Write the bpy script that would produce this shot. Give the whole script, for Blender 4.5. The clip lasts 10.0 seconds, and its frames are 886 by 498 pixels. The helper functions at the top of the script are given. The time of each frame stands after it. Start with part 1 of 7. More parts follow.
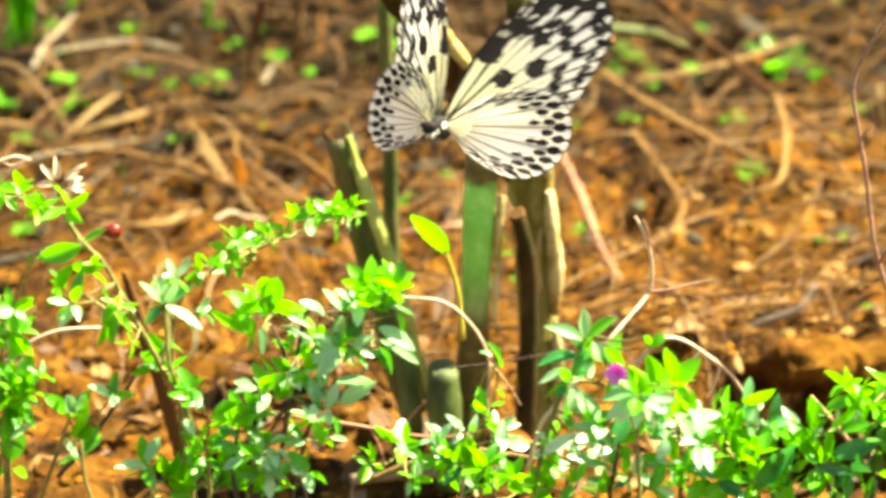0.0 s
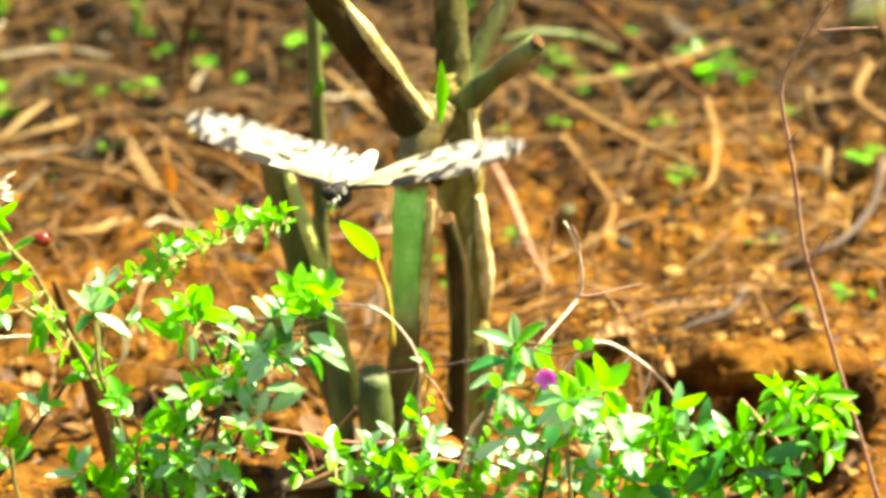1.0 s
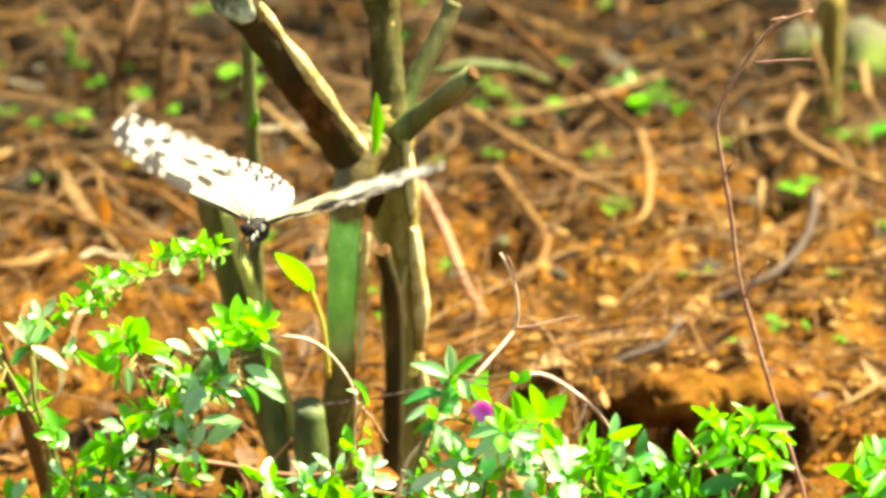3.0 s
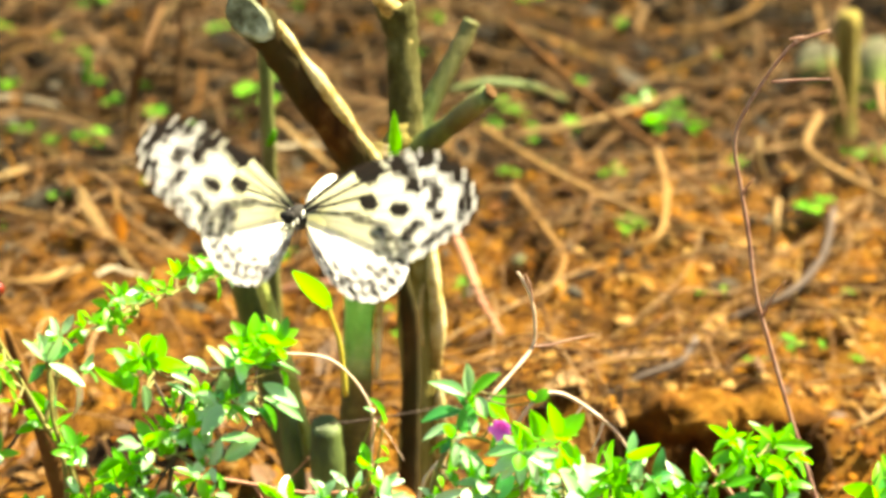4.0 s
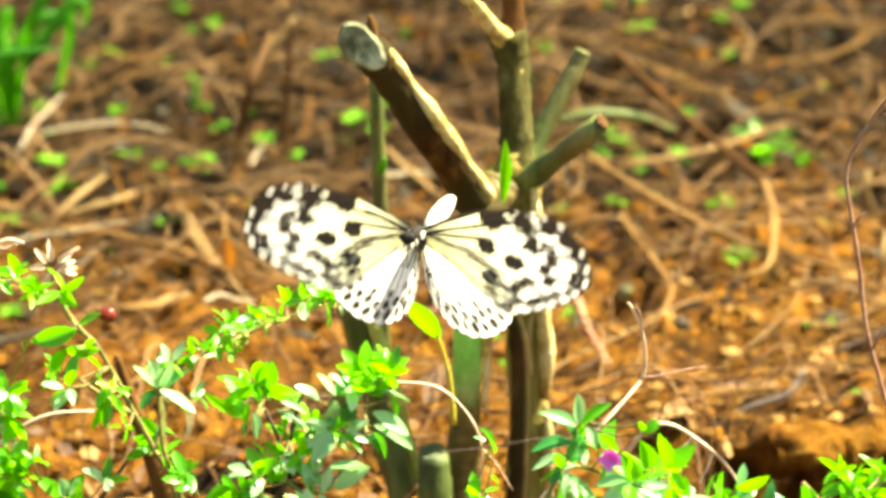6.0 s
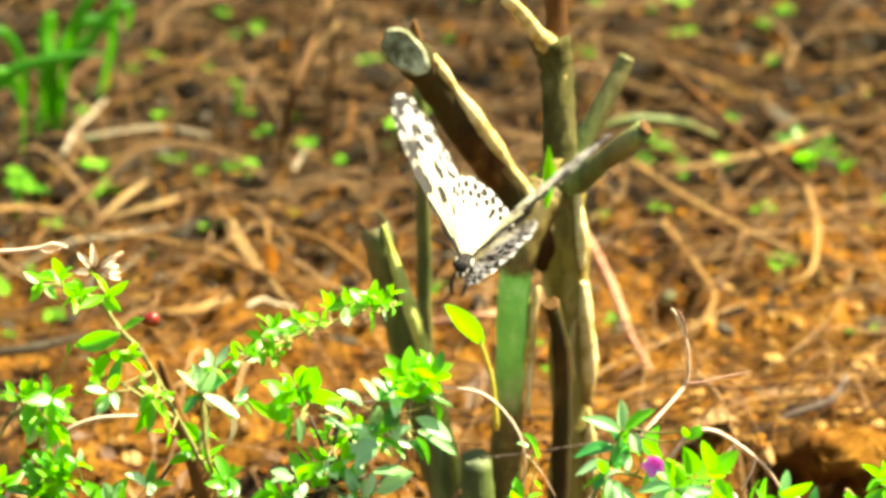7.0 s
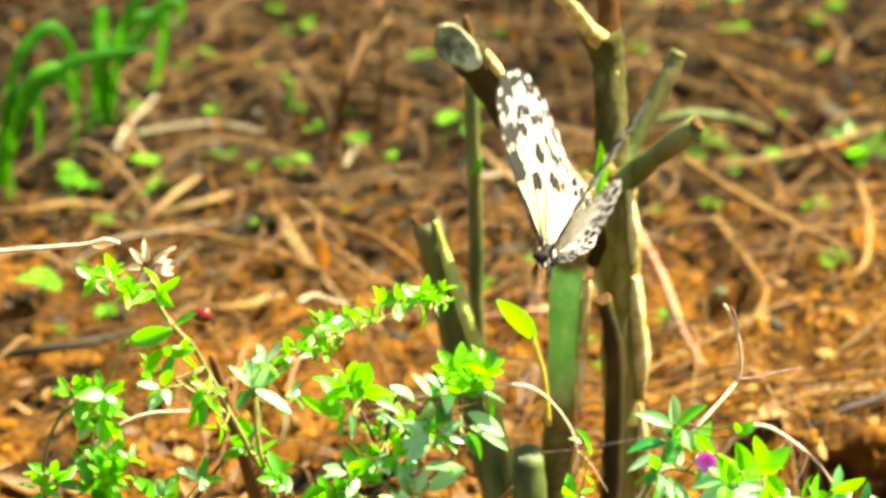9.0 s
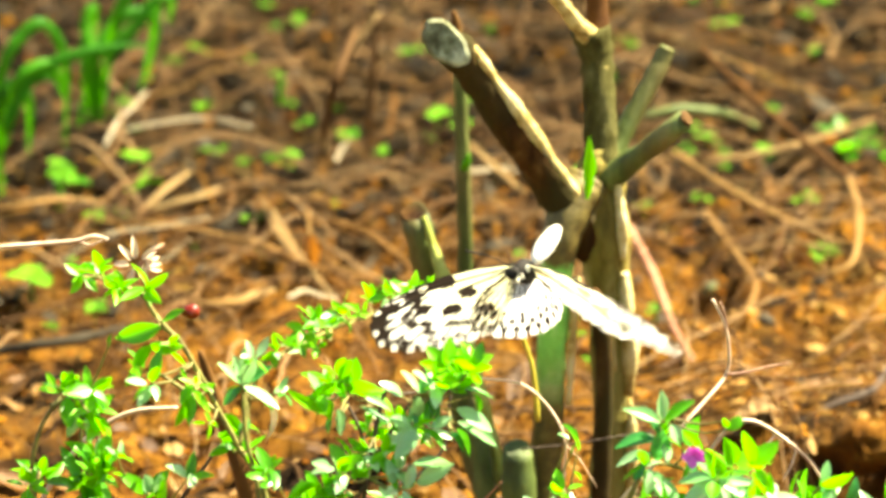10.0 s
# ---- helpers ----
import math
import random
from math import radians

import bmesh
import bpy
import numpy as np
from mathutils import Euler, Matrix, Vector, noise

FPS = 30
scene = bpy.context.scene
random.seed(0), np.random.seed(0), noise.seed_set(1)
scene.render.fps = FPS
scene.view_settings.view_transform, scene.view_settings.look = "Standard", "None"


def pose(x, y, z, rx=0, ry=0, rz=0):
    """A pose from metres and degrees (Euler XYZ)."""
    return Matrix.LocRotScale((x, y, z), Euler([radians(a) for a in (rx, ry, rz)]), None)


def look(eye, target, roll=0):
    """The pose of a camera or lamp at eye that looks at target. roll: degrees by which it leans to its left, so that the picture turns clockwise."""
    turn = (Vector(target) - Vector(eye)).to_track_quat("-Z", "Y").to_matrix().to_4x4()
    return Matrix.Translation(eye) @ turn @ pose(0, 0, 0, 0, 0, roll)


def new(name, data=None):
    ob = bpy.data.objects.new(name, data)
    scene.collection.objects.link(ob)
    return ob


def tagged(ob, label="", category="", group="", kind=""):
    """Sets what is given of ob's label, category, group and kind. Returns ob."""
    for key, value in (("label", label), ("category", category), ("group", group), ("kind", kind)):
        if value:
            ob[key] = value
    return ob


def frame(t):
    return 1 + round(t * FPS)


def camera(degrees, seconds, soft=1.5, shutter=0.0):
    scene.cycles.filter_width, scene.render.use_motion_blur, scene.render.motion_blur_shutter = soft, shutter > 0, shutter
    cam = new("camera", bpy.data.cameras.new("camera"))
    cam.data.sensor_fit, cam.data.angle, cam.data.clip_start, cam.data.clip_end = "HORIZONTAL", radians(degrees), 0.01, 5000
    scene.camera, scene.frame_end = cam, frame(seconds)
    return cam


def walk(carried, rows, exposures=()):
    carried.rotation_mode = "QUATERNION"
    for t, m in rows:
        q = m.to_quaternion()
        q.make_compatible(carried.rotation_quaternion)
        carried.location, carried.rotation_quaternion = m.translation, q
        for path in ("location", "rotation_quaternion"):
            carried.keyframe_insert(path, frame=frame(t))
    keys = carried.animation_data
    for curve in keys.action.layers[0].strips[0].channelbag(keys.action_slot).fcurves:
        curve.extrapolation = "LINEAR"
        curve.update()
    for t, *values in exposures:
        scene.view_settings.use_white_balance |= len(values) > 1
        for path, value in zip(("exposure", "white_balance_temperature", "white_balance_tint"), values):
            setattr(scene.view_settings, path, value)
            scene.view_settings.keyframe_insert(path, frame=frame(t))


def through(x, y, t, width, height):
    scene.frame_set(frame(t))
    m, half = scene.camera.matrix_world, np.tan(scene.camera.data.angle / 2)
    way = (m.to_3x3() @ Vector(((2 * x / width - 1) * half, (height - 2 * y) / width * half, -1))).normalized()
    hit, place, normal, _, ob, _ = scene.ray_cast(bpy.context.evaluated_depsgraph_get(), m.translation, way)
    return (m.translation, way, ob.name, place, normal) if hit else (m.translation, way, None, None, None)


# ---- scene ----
LENS = 8.0
cam = camera(LENS, 10.0, soft=3.4, shutter=0.8)
walk(cam, [
    (0.0, pose(0.0043, -2.1400, 0.9739, 67.887, 0, 1.407) @ pose(0, 0, 0, 0, 0, -0.270)),
    (0.5, pose(0.0063, -2.1400, 0.9724, 67.937, 0, 1.073) @ pose(0, 0, 0, 0, 0, -0.329)),
    (1.0, pose(0.0071, -2.1400, 0.9755, 67.899, 0, 0.797) @ pose(0, 0, 0, 0, 0, -0.434)),
    (1.5, pose(0.0062, -2.1400, 0.9759, 67.942, 0, 0.526) @ pose(0, 0, 0, 0, 0, -0.414)),
    (2.0, pose(0.0070, -2.1400, 0.9766, 67.982, 0, 0.328) @ pose(0, 0, 0, 0, 0, -0.340)),
    (2.5, pose(0.0056, -2.1400, 0.9765, 68.064, 0, 0.139) @ pose(0, 0, 0, 0, 0, -0.277)),
    (4.0, pose(0.0001, -2.1400, 0.9769, 68.317, 0, 0.146) @ pose(0, 0, 0, 0, 0, -0.082)),
    (4.5, pose(-0.0022, -2.1400, 0.9777, 68.381, 0, 0.334) @ pose(0, 0, 0, 0, 0, -0.011)),
    (5.0, pose(-0.0045, -2.1400, 0.9769, 68.475, 0, 0.557) @ pose(0, 0, 0, 0, 0, 0.013)),
    (5.5, pose(-0.0061, -2.1400, 0.9778, 68.521, 0, 0.798) @ pose(0, 0, 0, 0, 0, 0.070)),
    (7.0, pose(-0.0090, -2.1400, 0.9775, 68.615, 0, 1.393) @ pose(0, 0, 0, 0, 0, 0.141)),
    (7.5, pose(-0.0104, -2.1400, 0.9784, 68.598, 0, 1.533) @ pose(0, 0, 0, 0, 0, 0.110)),
    (8.0, pose(-0.0094, -2.1400, 0.9782, 68.591, 0, 1.681) @ pose(0, 0, 0, 0, 0, 0.052)),
    (8.5, pose(-0.0097, -2.1400, 0.9774, 68.591, 0, 1.786) @ pose(0, 0, 0, 0, 0, 0.006)),
    (9.0, pose(-0.0096, -2.1400, 0.9777, 68.569, 0, 1.882) @ pose(0, 0, 0, 0, 0, -0.039)),
    (9.5, pose(-0.0080, -2.1400, 0.9777, 68.550, 0, 1.899) @ pose(0, 0, 0, 0, 0, -0.114)),
    (10.0, pose(-0.0060, -2.1400, 0.9783, 68.517, 0, 1.869) @ pose(0, 0, 0, 0, 0, -0.153)),
], exposures=[(0.0, 2.70, 8850, 0), (10.0, 2.70, 8850, 0)])
cam.data.dof.use_dof = True
cam.data.dof.focus_distance = 2.19
cam.data.dof.aperture_fstop = 13.5

# ---- light ----
SUN_AT = Vector((0.50, 0.22, 0.84)).normalized()
sun = new("sun", bpy.data.lights.new("sun", "SUN"))
sun.data.energy, sun.data.angle, sun.data.color = 4.8, radians(0.6), (1.0, 0.95, 0.86)
sun.matrix_world = look(SUN_AT * 20, (0, 0, 0))
world = bpy.data.worlds.new("sky")
scene.world = world
world.use_nodes = True
sky = world.node_tree.nodes.new("ShaderNodeTexSky")
sky.sky_type, sky.sun_disc = "NISHITA", False
sky.sun_elevation, sky.sun_rotation = math.asin(SUN_AT.z), math.atan2(SUN_AT.x, SUN_AT.y)
world.node_tree.links.new(sky.outputs[0], world.node_tree.nodes["Background"].inputs[0])
world.node_tree.nodes["Background"].inputs[1].default_value = 0.050


# ---- materials ----
def ramp_node(nt, stops, fac):
    r = nt.nodes.new("ShaderNodeValToRGB")
    e = r.color_ramp.elements
    while len(e) < len(stops):
        e.new(0.5)
    for el, (p, c) in zip(e, stops):
        el.position, el.color = p, (*c, 1)
    nt.links.new(fac, r.inputs[0])
    return r.outputs[0]


def noise_node(nt, scale, detail=4.0, rough=0.6, vec=None):
    n = nt.nodes.new("ShaderNodeTexNoise")
    n.inputs["Scale"].default_value, n.inputs["Detail"].default_value, n.inputs["Roughness"].default_value = scale, detail, rough
    if vec is not None:
        nt.links.new(vec, n.inputs["Vector"])
    return n.outputs["Fac"]


def mixed(nt, a, b, fac, how="MIX"):
    m = nt.nodes.new("ShaderNodeMix")
    m.data_type, m.blend_type = "RGBA", how
    for socket, value in ((m.inputs[0], fac), (m.inputs[6], a), (m.inputs[7], b)):
        if hasattr(value, "is_linked"):
            nt.links.new(value, socket)
        elif isinstance(value, tuple):
            socket.default_value = (*value, 1)
        else:
            socket.default_value = value
    return m.outputs[2]


def start(name):
    m = bpy.data.materials.new(name)
    m.use_nodes = True
    nt = m.node_tree
    return m, nt, nt.nodes["Principled BSDF"], nt.nodes["Material Output"]


def bumped(nt, bsdf, height, strength, distance):
    b = nt.nodes.new("ShaderNodeBump")
    b.inputs["Strength"].default_value, b.inputs["Distance"].default_value = strength, distance
    nt.links.new(height, b.inputs["Height"])
    nt.links.new(b.outputs[0], bsdf.inputs["Normal"])
    return b


def coords(nt, kind="Object"):
    return nt.nodes.new("ShaderNodeTexCoord").outputs[kind]


def rough_surface(name, stops, fine, coarse, rough=0.85, tint=None, tint_scale=8.0, bump=0.6, depth=0.002, vary=None, stretch=None):
    """Two noises for colour, a third for large stains, relief from the fine one; vary: a socket name for per-piece change."""
    m, nt, bsdf, _ = start(name)
    vec = coords(nt)
    if stretch:
        mp = nt.nodes.new("ShaderNodeMapping")
        mp.inputs["Scale"].default_value = stretch
        nt.links.new(vec, mp.inputs["Vector"])
        vec = mp.outputs[0]
    f1, f2 = noise_node(nt, fine, 6, 0.7, vec), noise_node(nt, coarse, 3, 0.55, vec)
    add = nt.nodes.new("ShaderNodeMath")
    add.operation = "MULTIPLY_ADD"
    nt.links.new(f1, add.inputs[0])
    add.inputs[1].default_value = 0.55
    half = nt.nodes.new("ShaderNodeMath")
    half.operation = "MULTIPLY"
    nt.links.new(f2, half.inputs[0])
    half.inputs[1].default_value = 0.5
    nt.links.new(half.outputs[0], add.inputs[2])
    fac = add.outputs[0]
    if vary:
        src = nt.nodes.new("ShaderNodeNewGeometry").outputs["Random Per Island"] if vary == "island" else nt.nodes.new("ShaderNodeObjectInfo").outputs["Random"]
        v = nt.nodes.new("ShaderNodeMath")
        v.operation = "MULTIPLY_ADD"
        nt.links.new(src, v.inputs[0])
        v.inputs[1].default_value = 0.62
        sh = nt.nodes.new("ShaderNodeMath")
        sh.operation = "MULTIPLY_ADD"
        nt.links.new(fac, sh.inputs[0])
        sh.inputs[1].default_value, sh.inputs[2].default_value = 0.5, -0.07
        nt.links.new(sh.outputs[0], v.inputs[2])
        fac = v.outputs[0]
    col = ramp_node(nt, stops, fac)
    if tint:
        col = mixed(nt, col, tint, ramp_node(nt, [(0.45, (0, 0, 0)), (0.62, (1, 1, 1))], noise_node(nt, tint_scale, 3, 0.6, vec)))
    nt.links.new(col, bsdf.inputs["Base Color"])
    bsdf.inputs["Roughness"].default_value = rough
    bsdf.inputs["Specular IOR Level"].default_value = 0.12 if rough > 0.65 else 0.4
    bumped(nt, bsdf, f1, bump, depth)
    return m


def leaf_material(name, dark, light, back, gloss=0.4, through=0.4, shine=0.95):
    """A thin leaf: glossy skin over green flesh that lets light through."""
    m, nt, bsdf, out = start(name)
    rnd = nt.nodes.new("ShaderNodeObjectInfo").outputs["Random"]
    isl = nt.nodes.new("ShaderNodeNewGeometry").outputs["Random Per Island"]
    s = nt.nodes.new("ShaderNodeMath")
    s.operation = "ADD"
    nt.links.new(rnd, s.inputs[0])
    nt.links.new(isl, s.inputs[1])
    fr = nt.nodes.new("ShaderNodeMath")
    fr.operation = "FRACT"
    nt.links.new(s.outputs[0], fr.inputs[0])
    col = mixed(nt, dark, light, fr.outputs[0])
    grain = noise_node(nt, 350, 3, 0.6, coords(nt))
    col = mixed(nt, col, back, ramp_node(nt, [(0.55, (0, 0, 0)), (0.8, (0.5, 0.5, 0.5))], grain))
    nt.links.new(col, bsdf.inputs["Base Color"])
    bsdf.inputs["Roughness"].default_value = gloss
    bsdf.inputs["Specular IOR Level"].default_value = shine
    bumped(nt, bsdf, grain, 0.25, 0.0006)
    tr = nt.nodes.new("ShaderNodeBsdfTranslucent")
    nt.links.new(mixed(nt, col, back, 0.45), tr.inputs["Color"])
    mx = nt.nodes.new("ShaderNodeMixShader")
    mx.inputs[0].default_value = through
    nt.links.new(bsdf.outputs[0], mx.inputs[1])
    nt.links.new(tr.outputs[0], mx.inputs[2])
    nt.links.new(mx.outputs[0], out.inputs["Surface"])
    return m


SOIL = rough_surface("orange_soil", [(0.36, (0.04096, 0.01515, 0.001451)), (0.47, (0.0865, 0.03221, 0.002714)), (0.57, (0.1503, 0.06363, 0.006303)), (0.68, (0.2094, 0.1048, 0.01841))],
                     170, 58, 0.95, (0.015, 0.0070, 0.0013), 18.0, 0.9, 0.003)


def darker_at_back(material, at, tone):
    """Soil that turns darker brown towards the back, with a ragged border."""
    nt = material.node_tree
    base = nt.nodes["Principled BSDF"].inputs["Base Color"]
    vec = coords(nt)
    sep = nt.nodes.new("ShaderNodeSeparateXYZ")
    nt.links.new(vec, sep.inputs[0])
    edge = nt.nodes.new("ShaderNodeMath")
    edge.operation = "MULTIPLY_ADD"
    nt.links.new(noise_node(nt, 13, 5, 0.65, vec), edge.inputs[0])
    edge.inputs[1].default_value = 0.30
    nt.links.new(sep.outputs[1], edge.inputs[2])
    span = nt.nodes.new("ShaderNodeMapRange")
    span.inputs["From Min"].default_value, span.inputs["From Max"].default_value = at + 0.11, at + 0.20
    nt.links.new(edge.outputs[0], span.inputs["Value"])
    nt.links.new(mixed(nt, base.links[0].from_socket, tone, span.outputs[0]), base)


darker_at_back(SOIL, 0.41, (0.030, 0.0145, 0.0022))
CLOD = rough_surface("dry_clods", [(0.2, (0.075, 0.034, 0.006)), (0.5, (0.20, 0.105, 0.025)), (0.8, (0.34, 0.205, 0.075))], 300, 60, 0.9, vary="island")
CRUMB = rough_surface("soil_crumbs", [(0.2, (0.03369, 0.009937, 0.0008464)), (0.5, (0.1541, 0.05154, 0.002822)), (0.78, (0.2504, 0.1032, 0.007754)), (0.92, (0.2887, 0.1605, 0.02258))], 300, 60, 0.9, vary="island")
FALLEN = rough_surface("reddish_fallen_leaf", [(0.15, (0.02608, 0.008844, 0.001848)), (0.5, (0.1043, 0.04147, 0.005544)), (0.85, (0.2191, 0.1161, 0.0231))], 200, 50, 0.6, vary="island")
DARK_CRUMB = rough_surface("dark_humus", [(0.2, (0.00151, 0.000877, 0.0001984)), (0.5, (0.007416, 0.003915, 0.0006612)), (0.85, (0.02334, 0.01222, 0.001984))], 300, 60, 0.95, vary="island")
DARK_LITTER = rough_surface("dark_brown_leaf", [(0.15, (0.00333, 0.001958, 0.0003482)), (0.5, (0.01665, 0.008976, 0.00148)), (0.85, (0.04496, 0.02693, 0.005222))], 200, 50, 0.75, vary="island")
LITTER = rough_surface("dry_litter", [(0.15, (0.01784, 0.007169, 0.00131)), (0.42, (0.08329, 0.02868, 0.002806)), (0.66, (0.1487, 0.06454, 0.008422)), (0.88, (0.1963, 0.1194, 0.02527))], 200, 50, 0.7, vary="island")
GREY = rough_surface("grey_litter", [(0.15, (0.0065, 0.0050, 0.0034)), (0.5, (0.026, 0.0205, 0.0135)), (0.85, (0.060, 0.051, 0.036))], 220, 60, 0.8, vary="island")
STALKS = rough_surface("tan_stalks", [(0.25, (0.04644, 0.02134, 0.007484)), (0.5, (0.1548, 0.07999, 0.03119)), (0.8, (0.2786, 0.1753, 0.08732))], 200, 50, 0.7, vary="island")
STRAW = rough_surface("pale_dry_twig", [(0.25, (0.06253, 0.02884, 0.008336)), (0.5, (0.1501, 0.0836, 0.02858)), (0.75, (0.2065, 0.1356, 0.05955))], 260, 40, 0.7, vary="object", bump=0.5, depth=0.001)
ROOT = rough_surface("tan_root", [(0.25, (0.04923, 0.01859, 0.005146)), (0.5, (0.1312, 0.06191, 0.01673)), (0.75, (0.197, 0.1114, 0.0386))], 240, 40, 0.8, vary="object", bump=0.6, depth=0.001)
PINK_TWIG = rough_surface("pinkish_twig", [(0.25, (0.1573, 0.05013, 0.02797)), (0.5, (0.3433, 0.1448, 0.0839)), (0.8, (0.4147, 0.2785, 0.1771))], 300, 60, 0.6, bump=0.4, depth=0.0008)
PALE_TWIG = rough_surface("pale_bare_twig", [(0.25, (0.30, 0.17, 0.11)), (0.5, (0.56, 0.40, 0.29)), (0.8, (0.80, 0.67, 0.54))], 300, 60, 0.6, bump=0.4, depth=0.0008)
RED_TWIG = rough_surface("reddish_twig", [(0.25, (0.10, 0.040, 0.026)), (0.5, (0.24, 0.12, 0.085)), (0.8, (0.42, 0.30, 0.22))], 300, 60, 0.6, bump=0.5, depth=0.0008)
BLEACHED = rough_surface("bleached_straw", [(0.25, (0.128, 0.088, 0.048)), (0.5, (0.272, 0.216, 0.136)), (0.8, (0.416, 0.36, 0.264))], 260, 40, 0.7, vary="object", bump=0.4, depth=0.0008)
DARK_TWIG = rough_surface("dark_twig", [(0.3, (0.018, 0.013, 0.010)), (0.55, (0.07, 0.05, 0.04)), (0.8, (0.20, 0.16, 0.13))], 260, 40, 0.7, bump=0.6, depth=0.001)
BARK = rough_surface("brown_green_bark", [(0.34, (0.030, 0.020, 0.004)), (0.45, (0.105, 0.074, 0.015)), (0.54, (0.21, 0.165, 0.043)), (0.66, (0.38, 0.34, 0.14))],
                     150, 50, 0.75, (0.19, 0.17, 0.045), 34.0, 0.9, 0.002, stretch=(1, 1, 0.4))
UPPER_BARK = rough_surface("dark_olive_bark", [(0.34, (0.007, 0.006, 0.0013)), (0.46, (0.028, 0.025, 0.005)), (0.56, (0.060, 0.056, 0.015)), (0.68, (0.15, 0.14, 0.055))],
                           150, 50, 0.8, (0.065, 0.060, 0.018), 34.0, 0.9, 0.002, stretch=(1, 1, 0.4))
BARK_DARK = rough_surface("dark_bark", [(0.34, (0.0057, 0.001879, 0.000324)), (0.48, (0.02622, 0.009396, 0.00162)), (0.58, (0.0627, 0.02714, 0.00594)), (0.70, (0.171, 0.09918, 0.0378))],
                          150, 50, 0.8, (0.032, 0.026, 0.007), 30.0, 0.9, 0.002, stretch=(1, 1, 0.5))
OLIVE_STEM = rough_surface("olive_stem_skin", [(0.34, (0.0106, 0.01906, 0.002772)), (0.46, (0.03974, 0.06598, 0.01109)), (0.56, (0.08608, 0.1173, 0.02633)), (0.68, (0.212, 0.2346, 0.08316))],
                           150, 50, 0.6, (0.10, 0.066, 0.022), 26.0, 0.6, 0.0015, stretch=(1, 1, 0.3))


def bared_stem():
    """Brown bark, worn off between two heights so that the green skin shows."""
    m, nt, bsdf, _ = start("stem_with_bared_green_skin")
    vec = coords(nt)
    sep = nt.nodes.new("ShaderNodeSeparateXYZ")
    nt.links.new(vec, sep.inputs[0])
    edge = nt.nodes.new("ShaderNodeMath")
    edge.operation = "MULTIPLY_ADD"
    nt.links.new(noise_node(nt, 140, 4, 0.6, vec), edge.inputs[0])
    edge.inputs[1].default_value = 0.014
    nt.links.new(sep.outputs[2], edge.inputs[2])
    span = nt.nodes.new("ShaderNodeMapRange")
    span.inputs["From Max"].default_value = 0.16
    nt.links.new(edge.outputs[0], span.inputs["Value"])
    lo, hi = (0.0735 + 0.007) / 0.16, (0.1157 + 0.007) / 0.16
    bare = ramp_node(nt, [(lo - 0.10, (0, 0, 0)), (lo + 0.06, (1, 1, 1)), (hi - 0.012, (1, 1, 1)), (hi + 0.012, (0, 0, 0))], span.outputs[0])
    fine = noise_node(nt, 220, 6, 0.7, vec)
    green = ramp_node(nt, [(0.3, (0.09, 0.34, 0.05)), (0.5, (0.20, 0.60, 0.11)), (0.66, (0.46, 0.76, 0.30))], noise_node(nt, 60, 5, 0.65, vec))
    brown = ramp_node(nt, [(0.32, (0.045, 0.032, 0.007)), (0.5, (0.095, 0.070, 0.015)), (0.7, (0.19, 0.15, 0.04))], fine)
    nt.links.new(mixed(nt, brown, green, bare), bsdf.inputs["Base Color"])
    bsdf.inputs["Roughness"].default_value = 0.5
    bumped(nt, bsdf, fine, 0.5, 0.0012)
    return m


BARED_STEM = bared_stem()
YELLOW_STALK = rough_surface("yellow_stalk", [(0.3, (0.30, 0.24, 0.02)), (0.7, (0.50, 0.44, 0.06))], 300, 60, 0.6, bump=0.3, depth=0.0006)
CUT_WOOD = rough_surface("weathered_cut_wood", [(0.38, (0.05, 0.045, 0.018)), (0.5, (0.17, 0.18, 0.10)), (0.62, (0.40, 0.42, 0.28))], 160, 90, 0.8, bump=0.7, depth=0.001)
# Serves the broken pale branch and the painted sunlit edges of the stems.
PALE_AND_LIT_BARK = rough_surface("pale_and_lit_bark", [(0.36, (0.20, 0.125, 0.035)), (0.47, (0.44, 0.34, 0.13)), (0.62, (0.62, 0.56, 0.32))], 200, 60, 0.7, bump=0.8, depth=0.0015)
LIT_STEM_EDGE = rough_surface("yellow_green_lit_edge", [(0.3, (0.126, 0.1309, 0.024)), (0.5, (0.2835, 0.3213, 0.072)), (0.75, (0.483, 0.5474, 0.192))], 240, 40, 0.7, bump=0.8, depth=0.0015)
STONE = rough_surface("mossy_grey_stone", [(0.3, (0.0351, 0.0324, 0.02025)), (0.5, (0.081, 0.0756, 0.0495)), (0.75, (0.1242, 0.1188, 0.081))], 120, 20, 0.9, (0.10, 0.14, 0.03), 16.0)
SHRUB_STEM = rough_surface("shrub_stem", [(0.3, (0.06, 0.04, 0.02)), (0.5, (0.16, 0.14, 0.04)), (0.75, (0.28, 0.30, 0.07))], 300, 50, 0.6, bump=0.3, depth=0.0006)

LEAF = leaf_material("shrub_leaf", (0.014, 0.16, 0.006), (0.085, 0.42, 0.012), (0.17, 0.68, 0.02), 0.36, 0.48, 0.6)
LEAF_YELLOW = leaf_material("young_leaf", (0.060, 0.36, 0.008), (0.17, 0.55, 0.012), (0.22, 0.72, 0.02), 0.38, 0.52, 0.5)
# Sky sheen of glossy leaves is put into these two pale base colours.
LEAF_PALE_SHEEN = leaf_material("leaf_with_pale_sheen", (0.14, 0.38, 0.13), (0.38, 0.62, 0.34), (0.32, 0.66, 0.20), 0.30, 0.34, 1.0)
LEAF_WHITE_SHEEN = leaf_material("leaf_with_white_sheen", (0.26, 0.50, 0.28), (0.42, 0.62, 0.40), (0.40, 0.64, 0.28), 0.30, 0.28, 1.0)
